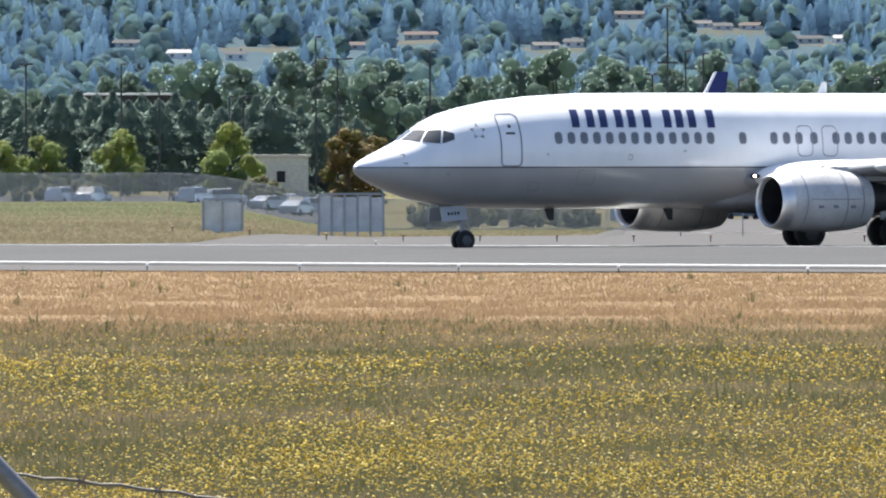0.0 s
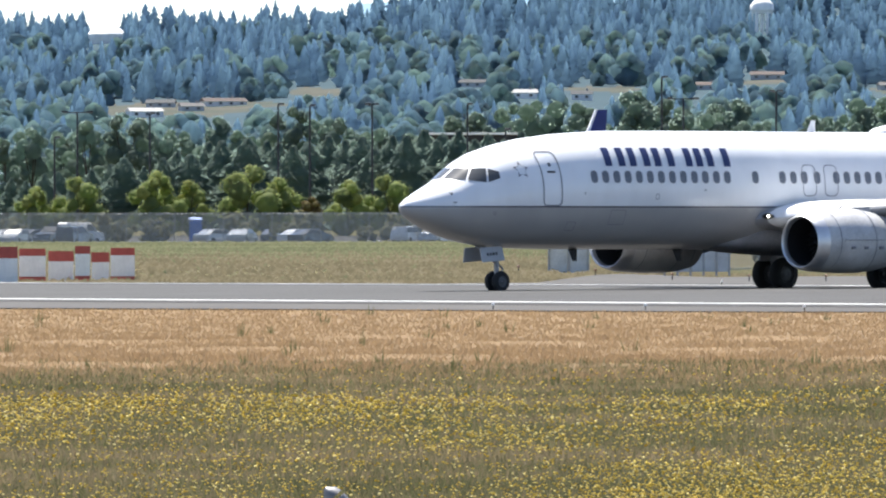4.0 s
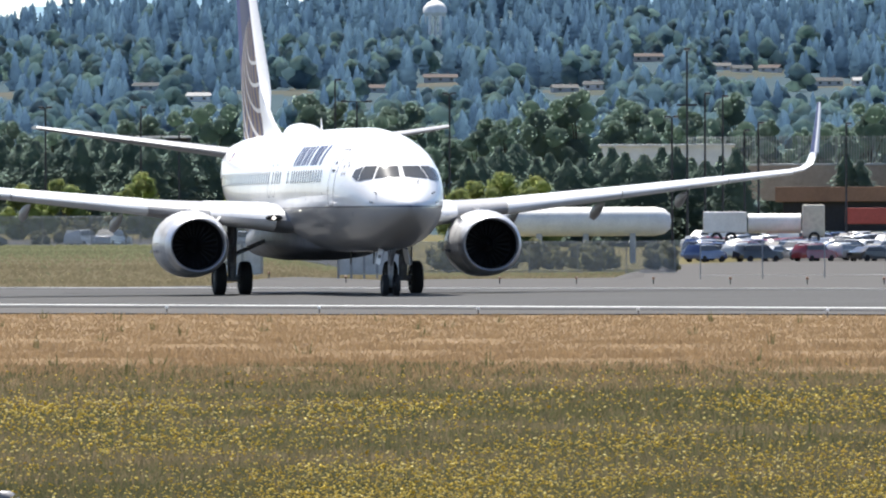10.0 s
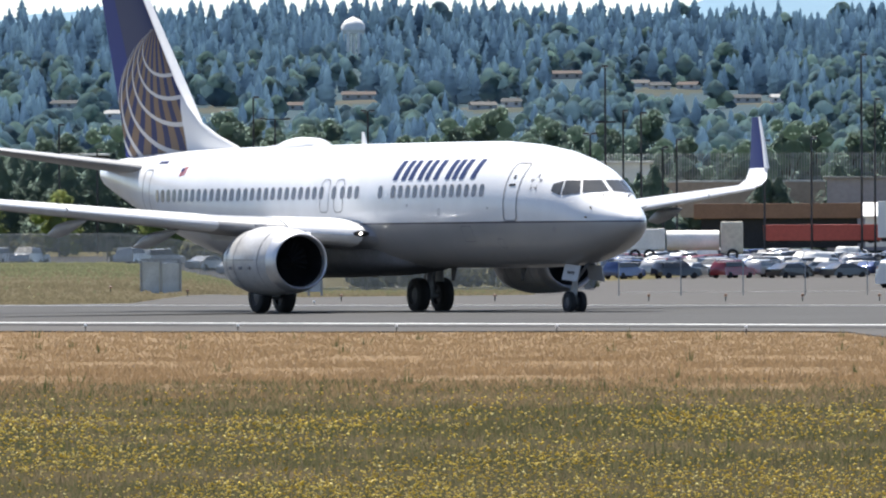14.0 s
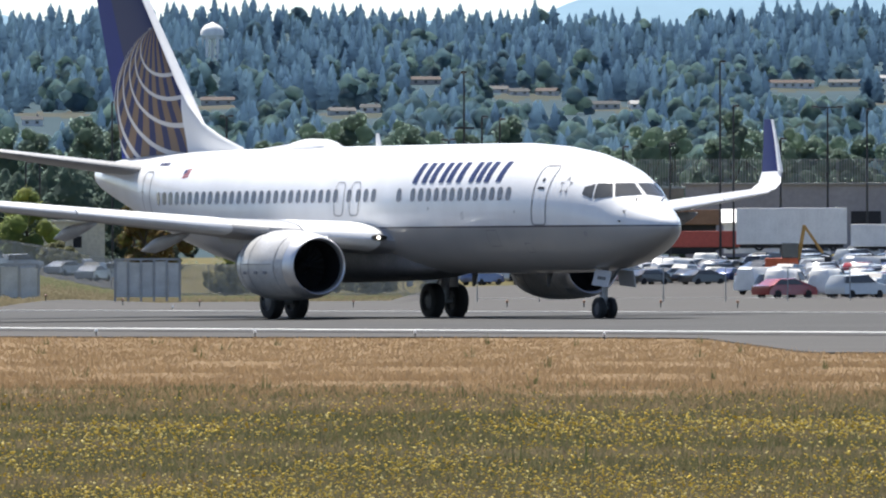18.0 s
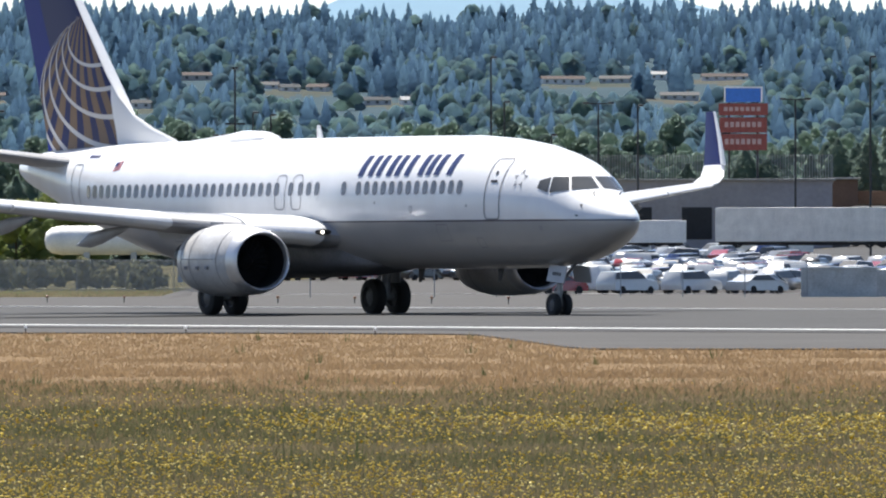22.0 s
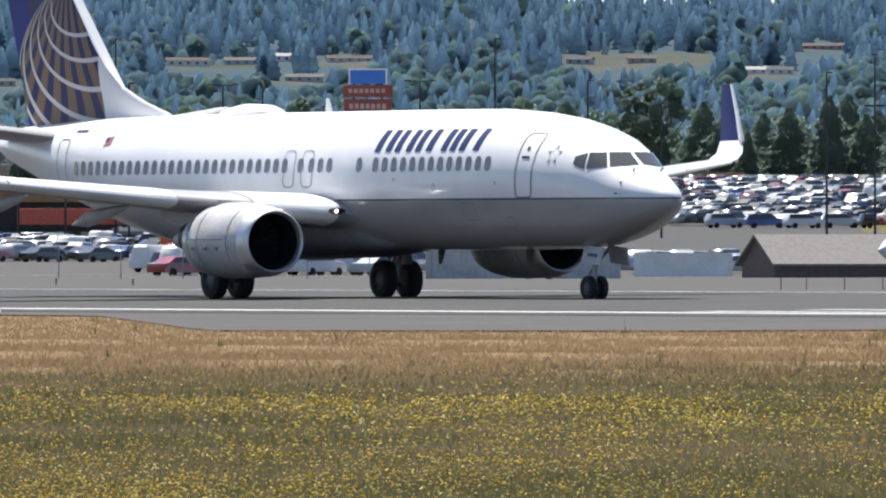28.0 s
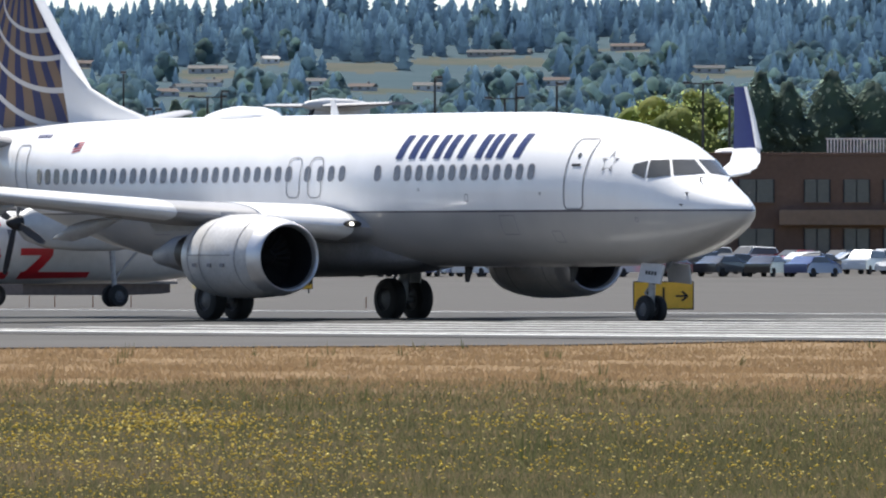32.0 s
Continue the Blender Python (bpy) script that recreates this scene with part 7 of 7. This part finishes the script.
# ---- fences ----
def fence(name, u0, u1, d, h, step, mat, label, slat=0.1, board=False, link=0.0):
    """A run of posts with rails and wire or slats."""
    f = thing(name, label, "fence", pose(0, 0, 0))
    n = int((u1 - u0) * float(reach(d, u0)) / 1000 / step)
    bmp = bmn()
    box(bmp, -0.03, 0.03, -0.03, 0.03, -0.2, h)
    post_me = bm_mesh("post", bmp, mat)
    slat_bm = bmn()
    box(slat_bm, -slat * 0.14, slat * 0.14, -0.01, 0.01, 0.05, h)
    slat_me = bm_mesh("slat", slat_bm, mat)
    prev = None
    for i in range(n + 1):
        u = u0 + (u1 - u0) * i / n
        p = spot(u, d)
        p.z = float(ground_z(p.x, p.y)) if not callable(board) else board(u)
        o = part("post", post_me, None, f)
        o.matrix_basis = pose(p.x, p.y, p.z, 0, 0, -u * 0.0573)
        if prev is not None:
            for k in (0.12, 0.96):
                bm = bmn()
                tube(bm, prev + Vector((0, 0, h * k)), p + Vector((0, 0, h * k)), 0.012, n=5, caps=False)
                part("rail", bm, mat, f)
            m = int((p - prev).length / slat) if slat else 0
            for j in range(m):
                q = prev.lerp(p, (j + 0.5) / m)
                o = part("slat", slat_me, None, f)
                o.matrix_basis = pose(q.x, q.y, q.z)
        prev = p
    if link:
        n = int((u1 - u0) * float(reach(d, u0)) / 1000 / link)
        verts, tris, w = [], [], 0.016
        for i in range(n):
            for s in (-1, 1):
                ua, ub = u0 + (u1 - u0) * i / n, u0 + (u1 - u0) * (i + s * h / link * 0.5) / n
                a, b = spot(ua, d - 0.05), spot(ub, d - 0.05)
                za, zb = float(ground_z(a.x, a.y)) + 0.05, float(ground_z(b.x, b.y)) + h
                k = len(verts)
                verts += [(a.x - w, a.y, za), (a.x + w, a.y, za), (b.x + w, b.y, zb), (b.x - w, b.y, zb)]
                tris += [(k, k + 1, k + 2), (k, k + 2, k + 3)]
        tagged(part("wire_mesh", quick_mesh("wire_mesh", verts, tris, mat), None, f, "grey woven wire mesh"), "grey woven wire mesh", kind="stuff")
    return f


fence("airfield_fence", -112, -24, 730, 2.4, 3.4, FENCE_GREY, "grey chain-link airfield fence with steel posts", 0.0, link=0.1)
fence("slatted_fence", -23, 24, 1180, 3.2, 4.2, FENCE_PALE, "pale slatted fence above the warehouse", 0.3, lambda u: rise(7.1, 1180))
fence("car_park_fence", -22, 22, 640, 2.0, 3.4, FENCE_GREY, "thin wire fence before the parked cars", 0.0)

# ---- airfield signs and lights ----
def yellow_sign(u0, u1, v0, v1, d, text, label):
    w, z0, z1 = (u1 - u0) * float(reach(d, u0)) / 1000, rise(v0, d, u0), rise(v1, d, u0)
    s = thing("taxiway_sign", label, "sign", at((u0 + u1) / 2, d, 0.0))
    bm = bmn()
    box(bm, -w / 2, w / 2, 0, 0.28, z0 + 0.08, z1, 0.02)
    fr = part("housing", bm, DARK, s)
    bm = bmn()
    box(bm, -w / 2 + 0.04, w / 2 - 0.04, -0.02, -0.002, z0 + 0.12, z1 - 0.04)
    part("face", bm, YELLOW, fr, "yellow sign face")
    for x in (-w * 0.35, w * 0.35):
        bm = bmn()
        tube(bm, (x, 0.14, z0 - 0.1), (x, 0.14, z0 + 0.1), 0.04)
        part("foot", bm, DARK, s)
    if text:
        cu = bpy.data.curves.new("legend", "FONT")
        cu.body, cu.size, cu.align_x, cu.align_y, cu.extrude = text, (z1 - z0) * 0.72, "CENTER", "CENTER", 0.004
        tmp = bpy.data.objects.new("legend", cu)
        scene.collection.objects.link(tmp)
        me = bpy.data.meshes.new_from_object(tmp.evaluated_get(bpy.context.evaluated_depsgraph_get()))
        bpy.data.objects.remove(tmp)
        me.materials.clear()
        me.materials.append(BLACK)
        o = part("legend", me, None, fr)
        o.matrix_basis = pose(-w * 0.12, -0.03, (z0 + z1) / 2 + 0.02, 90, 0, 0)
    bm = bmn()
    zc, x0 = (z0 + z1) / 2 + 0.02, w * 0.2
    box(bm, x0, x0 + 0.36, -0.034, -0.024, zc - 0.03, zc + 0.03)
    for k in (-1, 1):
        box(bm, -0.24, 0.0, -0.034, -0.024, -0.03, 0.03, 0.0, pose(x0 + 0.38, 0, zc, 0, 40 * k, 0))
    part("arrow", bm, BLACK, fr)
    return s


yellow_sign(97.0, 101.8, -3.2, -0.75, 406, "A1", "yellow taxiway sign with black letters and arrow")
yellow_sign(69.6, 71.8, -1.55, -0.2, 610, "", "small yellow taxiway sign with a black arrow")


def stake_light(m, top):
    s = thing("edge_light", "low taxiway edge light on a thin stake", "light", m, group="taxiway edge lights")
    bm = bmn()
    tube(bm, (0, 0, -0.1), (0, 0, 0.32), 0.035, n=8)
    part("stake", bm, DARK, s)
    bm = bmn()
    spin(bm, [(0.32, 0.02), (0.34, 0.09), (0.44, 0.085), (0.5, 0.01)], 10, "Z")
    part("lens", bm, top, s)
    return s


for i in range(11):
    u = -62 + i * 6.05
    stake_light(at(u, 560 - i * 4), DULL_LENS).scale = (0.7, 0.7, 0.7)
for u, d in ((-64, 352), (-52, 345), (-39.5, 336), (-26.9, 329), (-46, 470), (-12, 318)):
    stake_light(at(u, d), LAMP).scale = (0.45, 0.45, 0.45)
for u in (49.5, 51.5, 54.5, 57.5, 76, 79.5):
    mk = thing("marker_post", "thin orange marker post by the taxiway", "marker", at(u, 430))
    bm = bmn()
    tube(bm, (0, 0, -0.1), (0, 0, 0.42), 0.022, 0.018, 6)
    part("post", bm, DULL_LENS, mk)

# ---- water towers and houses on the hill ----
def water_tower(u, v0, v1, width, d):
    t = thing("water_tower", "white water tower on tall legs above the woods", "water tower", at(u, d, 0.0))
    z0, z1, r = rise(v0, d), rise(v1, d), width * d / 2000
    zc = z1 - 2 * r * 0.65
    bm = bmn()
    spin(bm, [(zc - r * 0.15, 0.05), (zc - r * 0.1, r * 0.75), (zc + r * 0.2, r), (zc + r * 0.6, r * 0.97), (zc + r * 1.0, r * 0.65), (z1, 0.03)], 24, "Z")
    part("tank", bm, WHITE_WALL, t, shade=True)
    for i in range(6):
        a = i * math.tau / 6
        bm = bmn()
        tube(bm, (r * 0.95 * math.cos(a), r * 0.95 * math.sin(a), z0), (r * 0.85 * math.cos(a), r * 0.85 * math.sin(a), zc), r * 0.13)
        part("leg", bm, WHITE_WALL, t)
    bm = bmn()
    tube(bm, (0, 0, z0), (0, 0, zc), r * 0.14)
    part("riser", bm, WHITE_WALL, t)
    return t


water_tower(-42.8, 15.9, 20.15, 1.9, 3725)
dome = thing("reservoir_dome", "white domed reservoir above the woods", "reservoir", at(-94.4, 4060, 0.0))
bm = bmn()
z = rise(16.7, 4060)
spin(bm, [(z - 6, 6.0), (z + 1.9, 6.0), (z + 2.3, 6.1), (z + 4.0, 4.6), (z + 5.0, 2.4), (z + 5.4, 0.05)], 28, "Z")
part("dome", bm, WHITE_WALL, dome, shade=True)


HOUSE_PALE = material("house_pale", (0.72, 0.72, 0.72), 0.8, vary=0.15)
HOUSE_GREY = material("house_grey", (0.5, 0.52, 0.53), 0.8, vary=0.15)
HOUSE_BROWN = material("house_brown", (0.46, 0.41, 0.38), 0.8, vary=0.15)
HOUSE_WHITE = material("house_white", (0.78, 0.78, 0.77), 0.7, vary=0.1)
ROOFS = [material("roof_" + nm, c, 0.9, vary=0.2, spec=0.2) for nm, c in (("shingle_grey", (0.1, 0.1, 0.1)), ("shingle_dark", (0.06, 0.065, 0.07)), ("shingle_brown", (0.085, 0.07, 0.065)), ("pale_metal", (0.3, 0.3, 0.3)))]


def hill_houses():
    r = random.Random(21)
    tones = (("pale grey", HOUSE_PALE), ("grey", HOUSE_GREY), ("white", HOUSE_WHITE), ("brown", HOUSE_BROWN))
    for k, (u, v, width, tone) in enumerate(HOUSES):
        s = up_the_hill(u, v)
        p = hill_place(np.array(u), np.array(s))
        dist = 2300 + 1900 * s
        w, dd, h = width * dist / 1000, r.uniform(4, 6), r.uniform(1.0, 1.5)
        name, wall = tones[tone]
        b = thing("house", f"small {name} house with a pitched roof among the trees", "house", pose(p[0], p[1], p[2] + 0.1, 0, 0, -u * 0.0573 + r.uniform(-16, 16)), group="houses on the hill")
        bm = bmn()
        box(bm, -w / 2, w / 2, 0, dd, -3, h)
        part("wall", bm, wall, b)
        bm = bmn()
        loft(bm, [[Vector((s2 * (w / 2 + 0.3), -0.4, h)), Vector((s2 * (w / 2 + 0.3), dd + 0.4, h)), Vector((s2 * (w / 2 + 0.2), dd / 2, h + 0.9))] for s2 in (-1, 1)])
        part("roof", bm, ROOFS[3] if tone == 2 else ROOFS[k % 3], b)
        for i in range(max(2, int(w / 2.2))):
            x = -w / 2 + (i + 0.5) * w / max(2, int(w / 2.2))
            bm = bmn()
            box(bm, x - 0.4, x + 0.4, -0.06, 0.02, h * 0.3, h * 0.8)
            part("window", bm, GLASS, b)
        bm = bmn()
        box(bm, w * 0.2, w * 0.2 + 0.5, dd * 0.5, dd * 0.5 + 0.5, h + 0.5, h + 1.4)
        part("chimney", bm, HOUSE_BROWN, b)


hill_houses()

# ---- the fence arm and its wire before the tripod ----
OLD_WIRE = material("weathered_wire", (0.14, 0.125, 0.11), 0.7, 0.3, vary=0.3, scale=12)
arm = thing("fence_post", "leaning grey steel fence arm with barbed wire", "fence post", pose(*spot(-76.7, 20.0), 0, 0, 4.4))
bm = bmn()
tube(bm, (0.34, 0, 0.56), (0.008, 0, 0.912), 0.016, 0.015, 12)
spin(bm, [(-0.016, 0.002), (-0.006, 0.013), (0.004, 0.016)], 12, "Z", pose(0, 0, 0.919) @ pose(0, 0, 0, 0, 137, 0))
tube(bm, (0.34, 0, -0.6), (0.34, 0, 0.57), 0.02, 0.02, 12)
part("post", bm, material("galvanised_steel", (0.2, 0.2, 0.21), 0.55, 0.5, vary=0.3, scale=20), arm, "galvanised steel post", True)
for z0, slope, x0, x1 in ((0.897, -0.012, -3.2, 0.02), (0.893, -0.5, 0.03, 1.2), (0.72, -0.03, -3.2, 3.0)):
    bm = bmn()
    prev = None
    n = int((x1 - x0) / 0.03)
    for i in range(n + 1):
        x = x0 + (x1 - x0) * i / n
        p = Vector((x, 0.02 + 0.003 * math.sin(i * 1.9), z0 + (x if x1 > 0.5 and x0 > 0 else abs(x)) * slope * 0.25 + 0.004 * math.sin(x * 7.0) + 0.002 * math.sin(i * 2.3)))
        if prev is not None:
            tube(bm, prev, p, 0.0028, n=5, caps=False)
        if i % 4 == 0:
            tube(bm, p + Vector((-0.007, 0, -0.01)), p + Vector((0.007, 0, 0.01)), 0.0016, n=4)
            tube(bm, p + Vector((0.007, 0, -0.009)), p + Vector((-0.007, 0, 0.009)), 0.0016, n=4)
        prev = p
    part("barbed_wire", bm, OLD_WIRE, arm, "thin weathered barbed wire")

# ---- the turboprop on the taxiway: x forward from the main wheels ----
PROP_WHITE = material("turboprop_white", (0.58, 0.58, 0.58), 0.4, vary=0.08, coat=0.3)
PROP_RED = material("turboprop_red", (0.5, 0.02, 0.03), 0.4, vary=0.1, coat=0.3)
PROP_GREY = material("turboprop_grey", (0.28, 0.28, 0.29), 0.45, vary=0.1)


def build_turboprop():
    tp = thing("turboprop", "white high-wing turboprop with red graphics taxiing behind", "airplane")
    hull = ((11.85, 1.42, 1.36, 0.03), (11.6, 1.7, 1.12, 0.35), (11.0, 2.05, 0.98, 0.66), (10.3, 2.38, 0.9, 0.92), (9.7, 2.78, 0.86, 1.08), (9.0, 3.05, 0.84, 1.22), (8.0, 3.3, 0.82, 1.31), (6.5, 3.42, 0.82, 1.34), (0, 3.44, 0.82, 1.34),
            (-4.0, 3.44, 0.86, 1.34), (-6.5, 3.43, 1.15, 1.24), (-9.0, 3.42, 1.75, 1.0), (-11.0, 3.4, 2.3, 0.7), (-12.6, 3.36, 2.75, 0.36), (-13.4, 3.25, 3.0, 0.12))
    xs = [h[0] for h in hull][::-1]

    def at_x(x):
        return tuple(float(np.interp(x, xs, [h[i] for h in hull][::-1])) for i in (1, 2, 3))

    def point(x, z, side, lift=0.015):
        top, low, w = at_x(x)
        c, h = (top + low) / 2, (top - low) / 2
        k = max(-1, min(1, (z - c) / h))
        return Vector((x, side * (w * math.sqrt(1 - k * k) + lift), z))

    bm = bmn()
    rings = []
    for i in range(60):
        x = 11.85 - 25.25 * i / 59
        top, low, w = at_x(x)
        c, h = (top + low) / 2, (top - low) / 2
        rings.append([Vector((x, w * math.sin(a), c + h * math.cos(a))) for a in [k * math.tau / 40 for k in range(40)]])
    loft(bm, rings)
    part("fuselage", bm, PROP_WHITE, tp, "white turboprop fuselage", True)

    def patch(name, quad, side, mat, label=""):
        bm = bmn()
        (xa, za), (xb, zb), (xc, zc), (xd, zd) = quad
        g = []
        for i in range(9):
            f = i / 8
            p0, p1 = (xa + (xb - xa) * f, za + (zb - za) * f), (xd + (xc - xd) * f, zd + (zc - zd) * f)
            g.append([bm.verts.new(point(p0[0] + (p1[0] - p0[0]) * j / 6, p0[1] + (p1[1] - p0[1]) * j / 6, side)) for j in range(7)])
        for i in range(8):
            for j in range(6):
                bm.faces.new((g[i][j], g[i + 1][j], g[i + 1][j + 1], g[i][j + 1]))
        return part(name, bm, mat, tp, label)

    for side in (1, -1):
        patch("windshield", ((10.15, 2.2), (9.55, 2.22), (9.5, 2.66), (9.78, 2.66)), side, GLASS)
        patch("side_window", ((9.48, 2.22), (8.75, 2.2), (8.8, 2.7), (9.42, 2.68)), side, GLASS)
        for i in range(18):
            x = 6.0 - i * 0.8
            if x < -8:
                continue
            patch("cabin_window", ((x, 2.42), (x - 0.24, 2.42), (x - 0.24, 2.78), (x, 2.78)), side, PANE)
        # red swirls along the side, drawn as plain shapes
        bm = bmn()
        hub_p = bm.verts.new(point(7.95, 2.86, side, 0.02))
        ring = [bm.verts.new(point(7.95 + 0.5 * math.cos(a), 2.86 + 0.3 * math.sin(a + 0.3), side, 0.02)) for a in [k * math.tau / 20 for k in range(20)]]
        for k in range(20):
            bm.faces.new((hub_p, ring[k], ring[(k + 1) % 20]))
        part("red_swirl", bm, PROP_RED, tp, "red painted oval")
        for q in (((7.6, 0.95), (6.7, 1.0), (6.3, 2.5), (7.3, 2.6)), ((9.0, 0.95), (6.9, 1.0), (6.9, 1.3), (7.6, 1.35)), ((6.0, 1.0), (5.2, 1.0), (4.6, 2.1), (5.5, 2.25)), ((6.1, 1.0), (4.2, 1.05), (4.2, 1.25), (5.6, 1.3)),
                  ((4.6, 1.85), (3.2, 1.85), (3.2, 2.1), (4.6, 2.1)), ((3.6, 1.2), (3.1, 1.85), (3.6, 1.85), (4.2, 1.2)), ((4.3, 1.0), (2.6, 1.0), (2.6, 1.25), (4.3, 1.25)), ((2.3, 1.85), (0.9, 1.85), (0.9, 2.1), (2.3, 2.1)), ((1.4, 1.2), (0.9, 1.85), (1.4, 1.85), (2.0, 1.2)), ((2.1, 1.0), (-0.9, 1.05), (-0.9, 1.25), (2.1, 1.25))):
            patch("red_swirl", q, side, PROP_RED, "red painted swirl")
        # small red title as blocks
        for i in range(9):
            if i == 3:
                continue
            x = 6.1 - i * 0.36
            patch("title_block", ((x, 2.9), (x - 0.24, 2.9), (x - 0.24, 3.12), (x, 3.12)), side, PROP_RED)
        patch("cabin_door", ((7.75, 1.15), (7.7, 1.15), (7.7, 2.95), (7.75, 2.95)), side, SEAM)
        # nacelle, gear, propeller
        y = 3.94 * side
        bm = bmn()
        rr = []
        for x, w, lo, hi in ((4.1, 0.25, 2.65, 3.3), (3.8, 0.42, 2.35, 3.5), (3.0, 0.5, 2.1, 3.68), (1.5, 0.52, 2.0, 3.75), (0, 0.52, 2.0, 3.7), (-2.2, 0.48, 2.3, 3.6), (-3.8, 0.25, 2.85, 3.4), (-4.2, 0.05, 3.05, 3.2)):
            c, h = (lo + hi) / 2, (hi - lo) / 2
            rr.append([Vector((x, y + w * math.sin(a), c + h * math.cos(a))) for a in [k * math.tau / 24 for k in range(24)]])
        loft(bm, rr)
        nac = part("nacelle", bm, PROP_WHITE, tp, "white engine nacelle", True)
        bm = bmn()
        spin(bm, [(0.0, 0.3), (0.25, 0.26), (0.5, 0.12), (0.58, 0.01)], 18, "X")
        hub = part("propeller", bm, DARK, tp, "dark four-bladed propeller", True)
        hub.matrix_basis = pose(4.1, y, 3.0)
        PROPS.append(hub)
        for k in range(4):
            bm = bmn()
            a = k * math.pi / 2 + 0.5
            for s in (0,):
                loft(bm, [[Vector((0.18 + t * 0.1, math.cos(a) * r - math.sin(a) * t, math.sin(a) * r + math.cos(a) * t)) + Vector((e, 0, 0)) for t, e in ((-w, 0.03), (w, -0.03), (w, -0.06), (-w, 0.0))] for r, w in ((0.2, 0.09), (0.8, 0.15), (1.6, 0.14), (1.97, 0.07))])
            part("blade", bm, DARK, hub, "dark propeller blade")
        bm = bmn()
        tube(bm, (0, y, 0.4), (0.15, y, 2.2), 0.09, 0.11)
        tube(bm, (0, y - 0.3, 0.4), (0, y + 0.3, 0.4), 0.07)
        tube(bm, (0.05, y, 1.0), (-1.2, y, 2.2), 0.05)
        part("main_gear_leg", bm, HUB, tp, "grey main gear strut")
        for dy in (-0.2, 0.2):
            wheel(tp, 0, y + dy, 0.4, 0.26, "main_wheel")
        # wing half, tailplane half
        bm = bmn()
        loft(bm, [[Vector((v.x, v.y * side, v.z)) for v in r] for r in panel([((1.55, 0.0, 3.62), 2.9, 0.15, 0), ((1.55, 4.2, 3.66), 2.9, 0.14, 0), ((0.95, 13.7, 3.95), 1.4, 0.12, 0)])])
        part("wing", bm, PROP_GREY, tp, "grey straight wing", True)
        bm = bmn()
        loft(bm, [[Vector((v.x, v.y * side, v.z)) for v in r] for r in panel([((-11.6, 0.0, 7.3), 1.9, 0.1, 0), ((-11.95, 3.95, 7.36), 1.2, 0.1, 0)])])
        part("tailplane", bm, PROP_GREY, tp, "pale tailplane on top of the fin", True)
        # a broad pointed leaf, swept back with the fin
        half = ((0, 1.0), (0.1, 0.72), (0.24, 0.8), (0.2, 0.42), (0.42, 0.62), (0.5, 0.5), (0.72, 0.52), (0.66, 0.3), (0.78, 0.2), (0.44, -0.14), (0.48, -0.3), (0.06, -0.24), (0.05, -0.6))
        leaf = [(a, b) for a, b in half] + [(-a, b) for a, b in half[:0:-1]]
        bm = bmn()
        loft(bm, [[Vector((-11.85 + a * 1.9 - 0.42 * b * 1.75, side * (0.045 + wd), 4.72 + b * 1.75)) for a, b in leaf] for wd in (0.13, 0.145)])
        part("tail_emblem", bm, PROP_RED, tp, "red pointed emblem on the fin")
    bm = bmn()
    loft(bm, [[Vector((le + a, v, z)) for a, v in aerofoil(ch, 0.07)] for z, le, ch in ((3.2, -8.4, 5.6), (3.9, -9.7, 4.35), (7.28, -11.4, 2.55))])
    part("fin", bm, PROP_WHITE, tp, "white swept fin", True)
    bm = bmn()
    loft(bm, [[Vector((le + 0.04 + a * 0.07, v, z)) for a, v in aerofoil(ch, 0.08)] for z, le, ch in ((3.95, -9.75, 4.3), (7.25, -11.38, 2.55))])
    part("fin_boot", bm, DARK, tp, "black de-icing edge")
    bm = bmn()
    spin(bm, [(-10.9, 0.02), (-11.2, 0.16), (-11.9, 0.26), (-13.0, 0.24), (-14.0, 0.1), (-14.3, 0.02)], 16, "X", Matrix.Translation((0, 0, 7.34)))
    part("tail_bullet", bm, PROP_WHITE, tp, "white fairing where the tailplane meets the fin", True)
    bm = bmn()
    tube(bm, (10.0, 0, 0.33), (10.0, 0, 1.2), 0.06)
    tube(bm, (10.0, -0.2, 0.33), (10.0, 0.2, 0.33), 0.05)
    part("nose_gear_leg", bm, HUB, tp, "grey nose gear strut")
    for y in (-0.16, 0.16):
        wheel(tp, 10.0, y, 0.33, 0.18, "nose_wheel")
    return tp


PROPS = []
turboprop = build_turboprop()


def motions():
    walk(jet, [(t, pose(x, y, 0, 0, 0, turn)) for t, x, y, turn in JET])
    # the wheels roll with the airliner's way
    ts = [r[0] for r in JET]
    run = [0.0]
    for a, b in zip(JET, JET[1:]):
        run.append(run[-1] + math.hypot(b[1] - a[1], b[2] - a[2]))
    steps = [i * 0.1 for i in range(321)]
    for ob in jet.children:
        if ob.name.split(".")[0] in ("nose_wheel", "main_wheel"):
            x, y, r = ob.location
            walk(ob, [(t, pose(x, y, r, 0, math.degrees(float(np.interp(t, ts, run)) / r), 0)) for t in steps])
    # the turboprop taxis along the crossing taxiway
    way = lambda t: (29.9 - 3.22 * (t - 30), 460.0 - 1.94 * (t - 30))
    walk(turboprop, [(t, pose(*way(t), 0.02, 0, 0, 211)) for t in (0, 8, 16, 24, 28, 29, 30, 31, 32)])
    for ob in PROPS:
        p = ob.location.copy()
        walk(ob, [(0, pose(*p))] + [(t / 10, pose(*p, 80 * (t - 270), 0, 0)) for t in range(270, 321)])


motions()
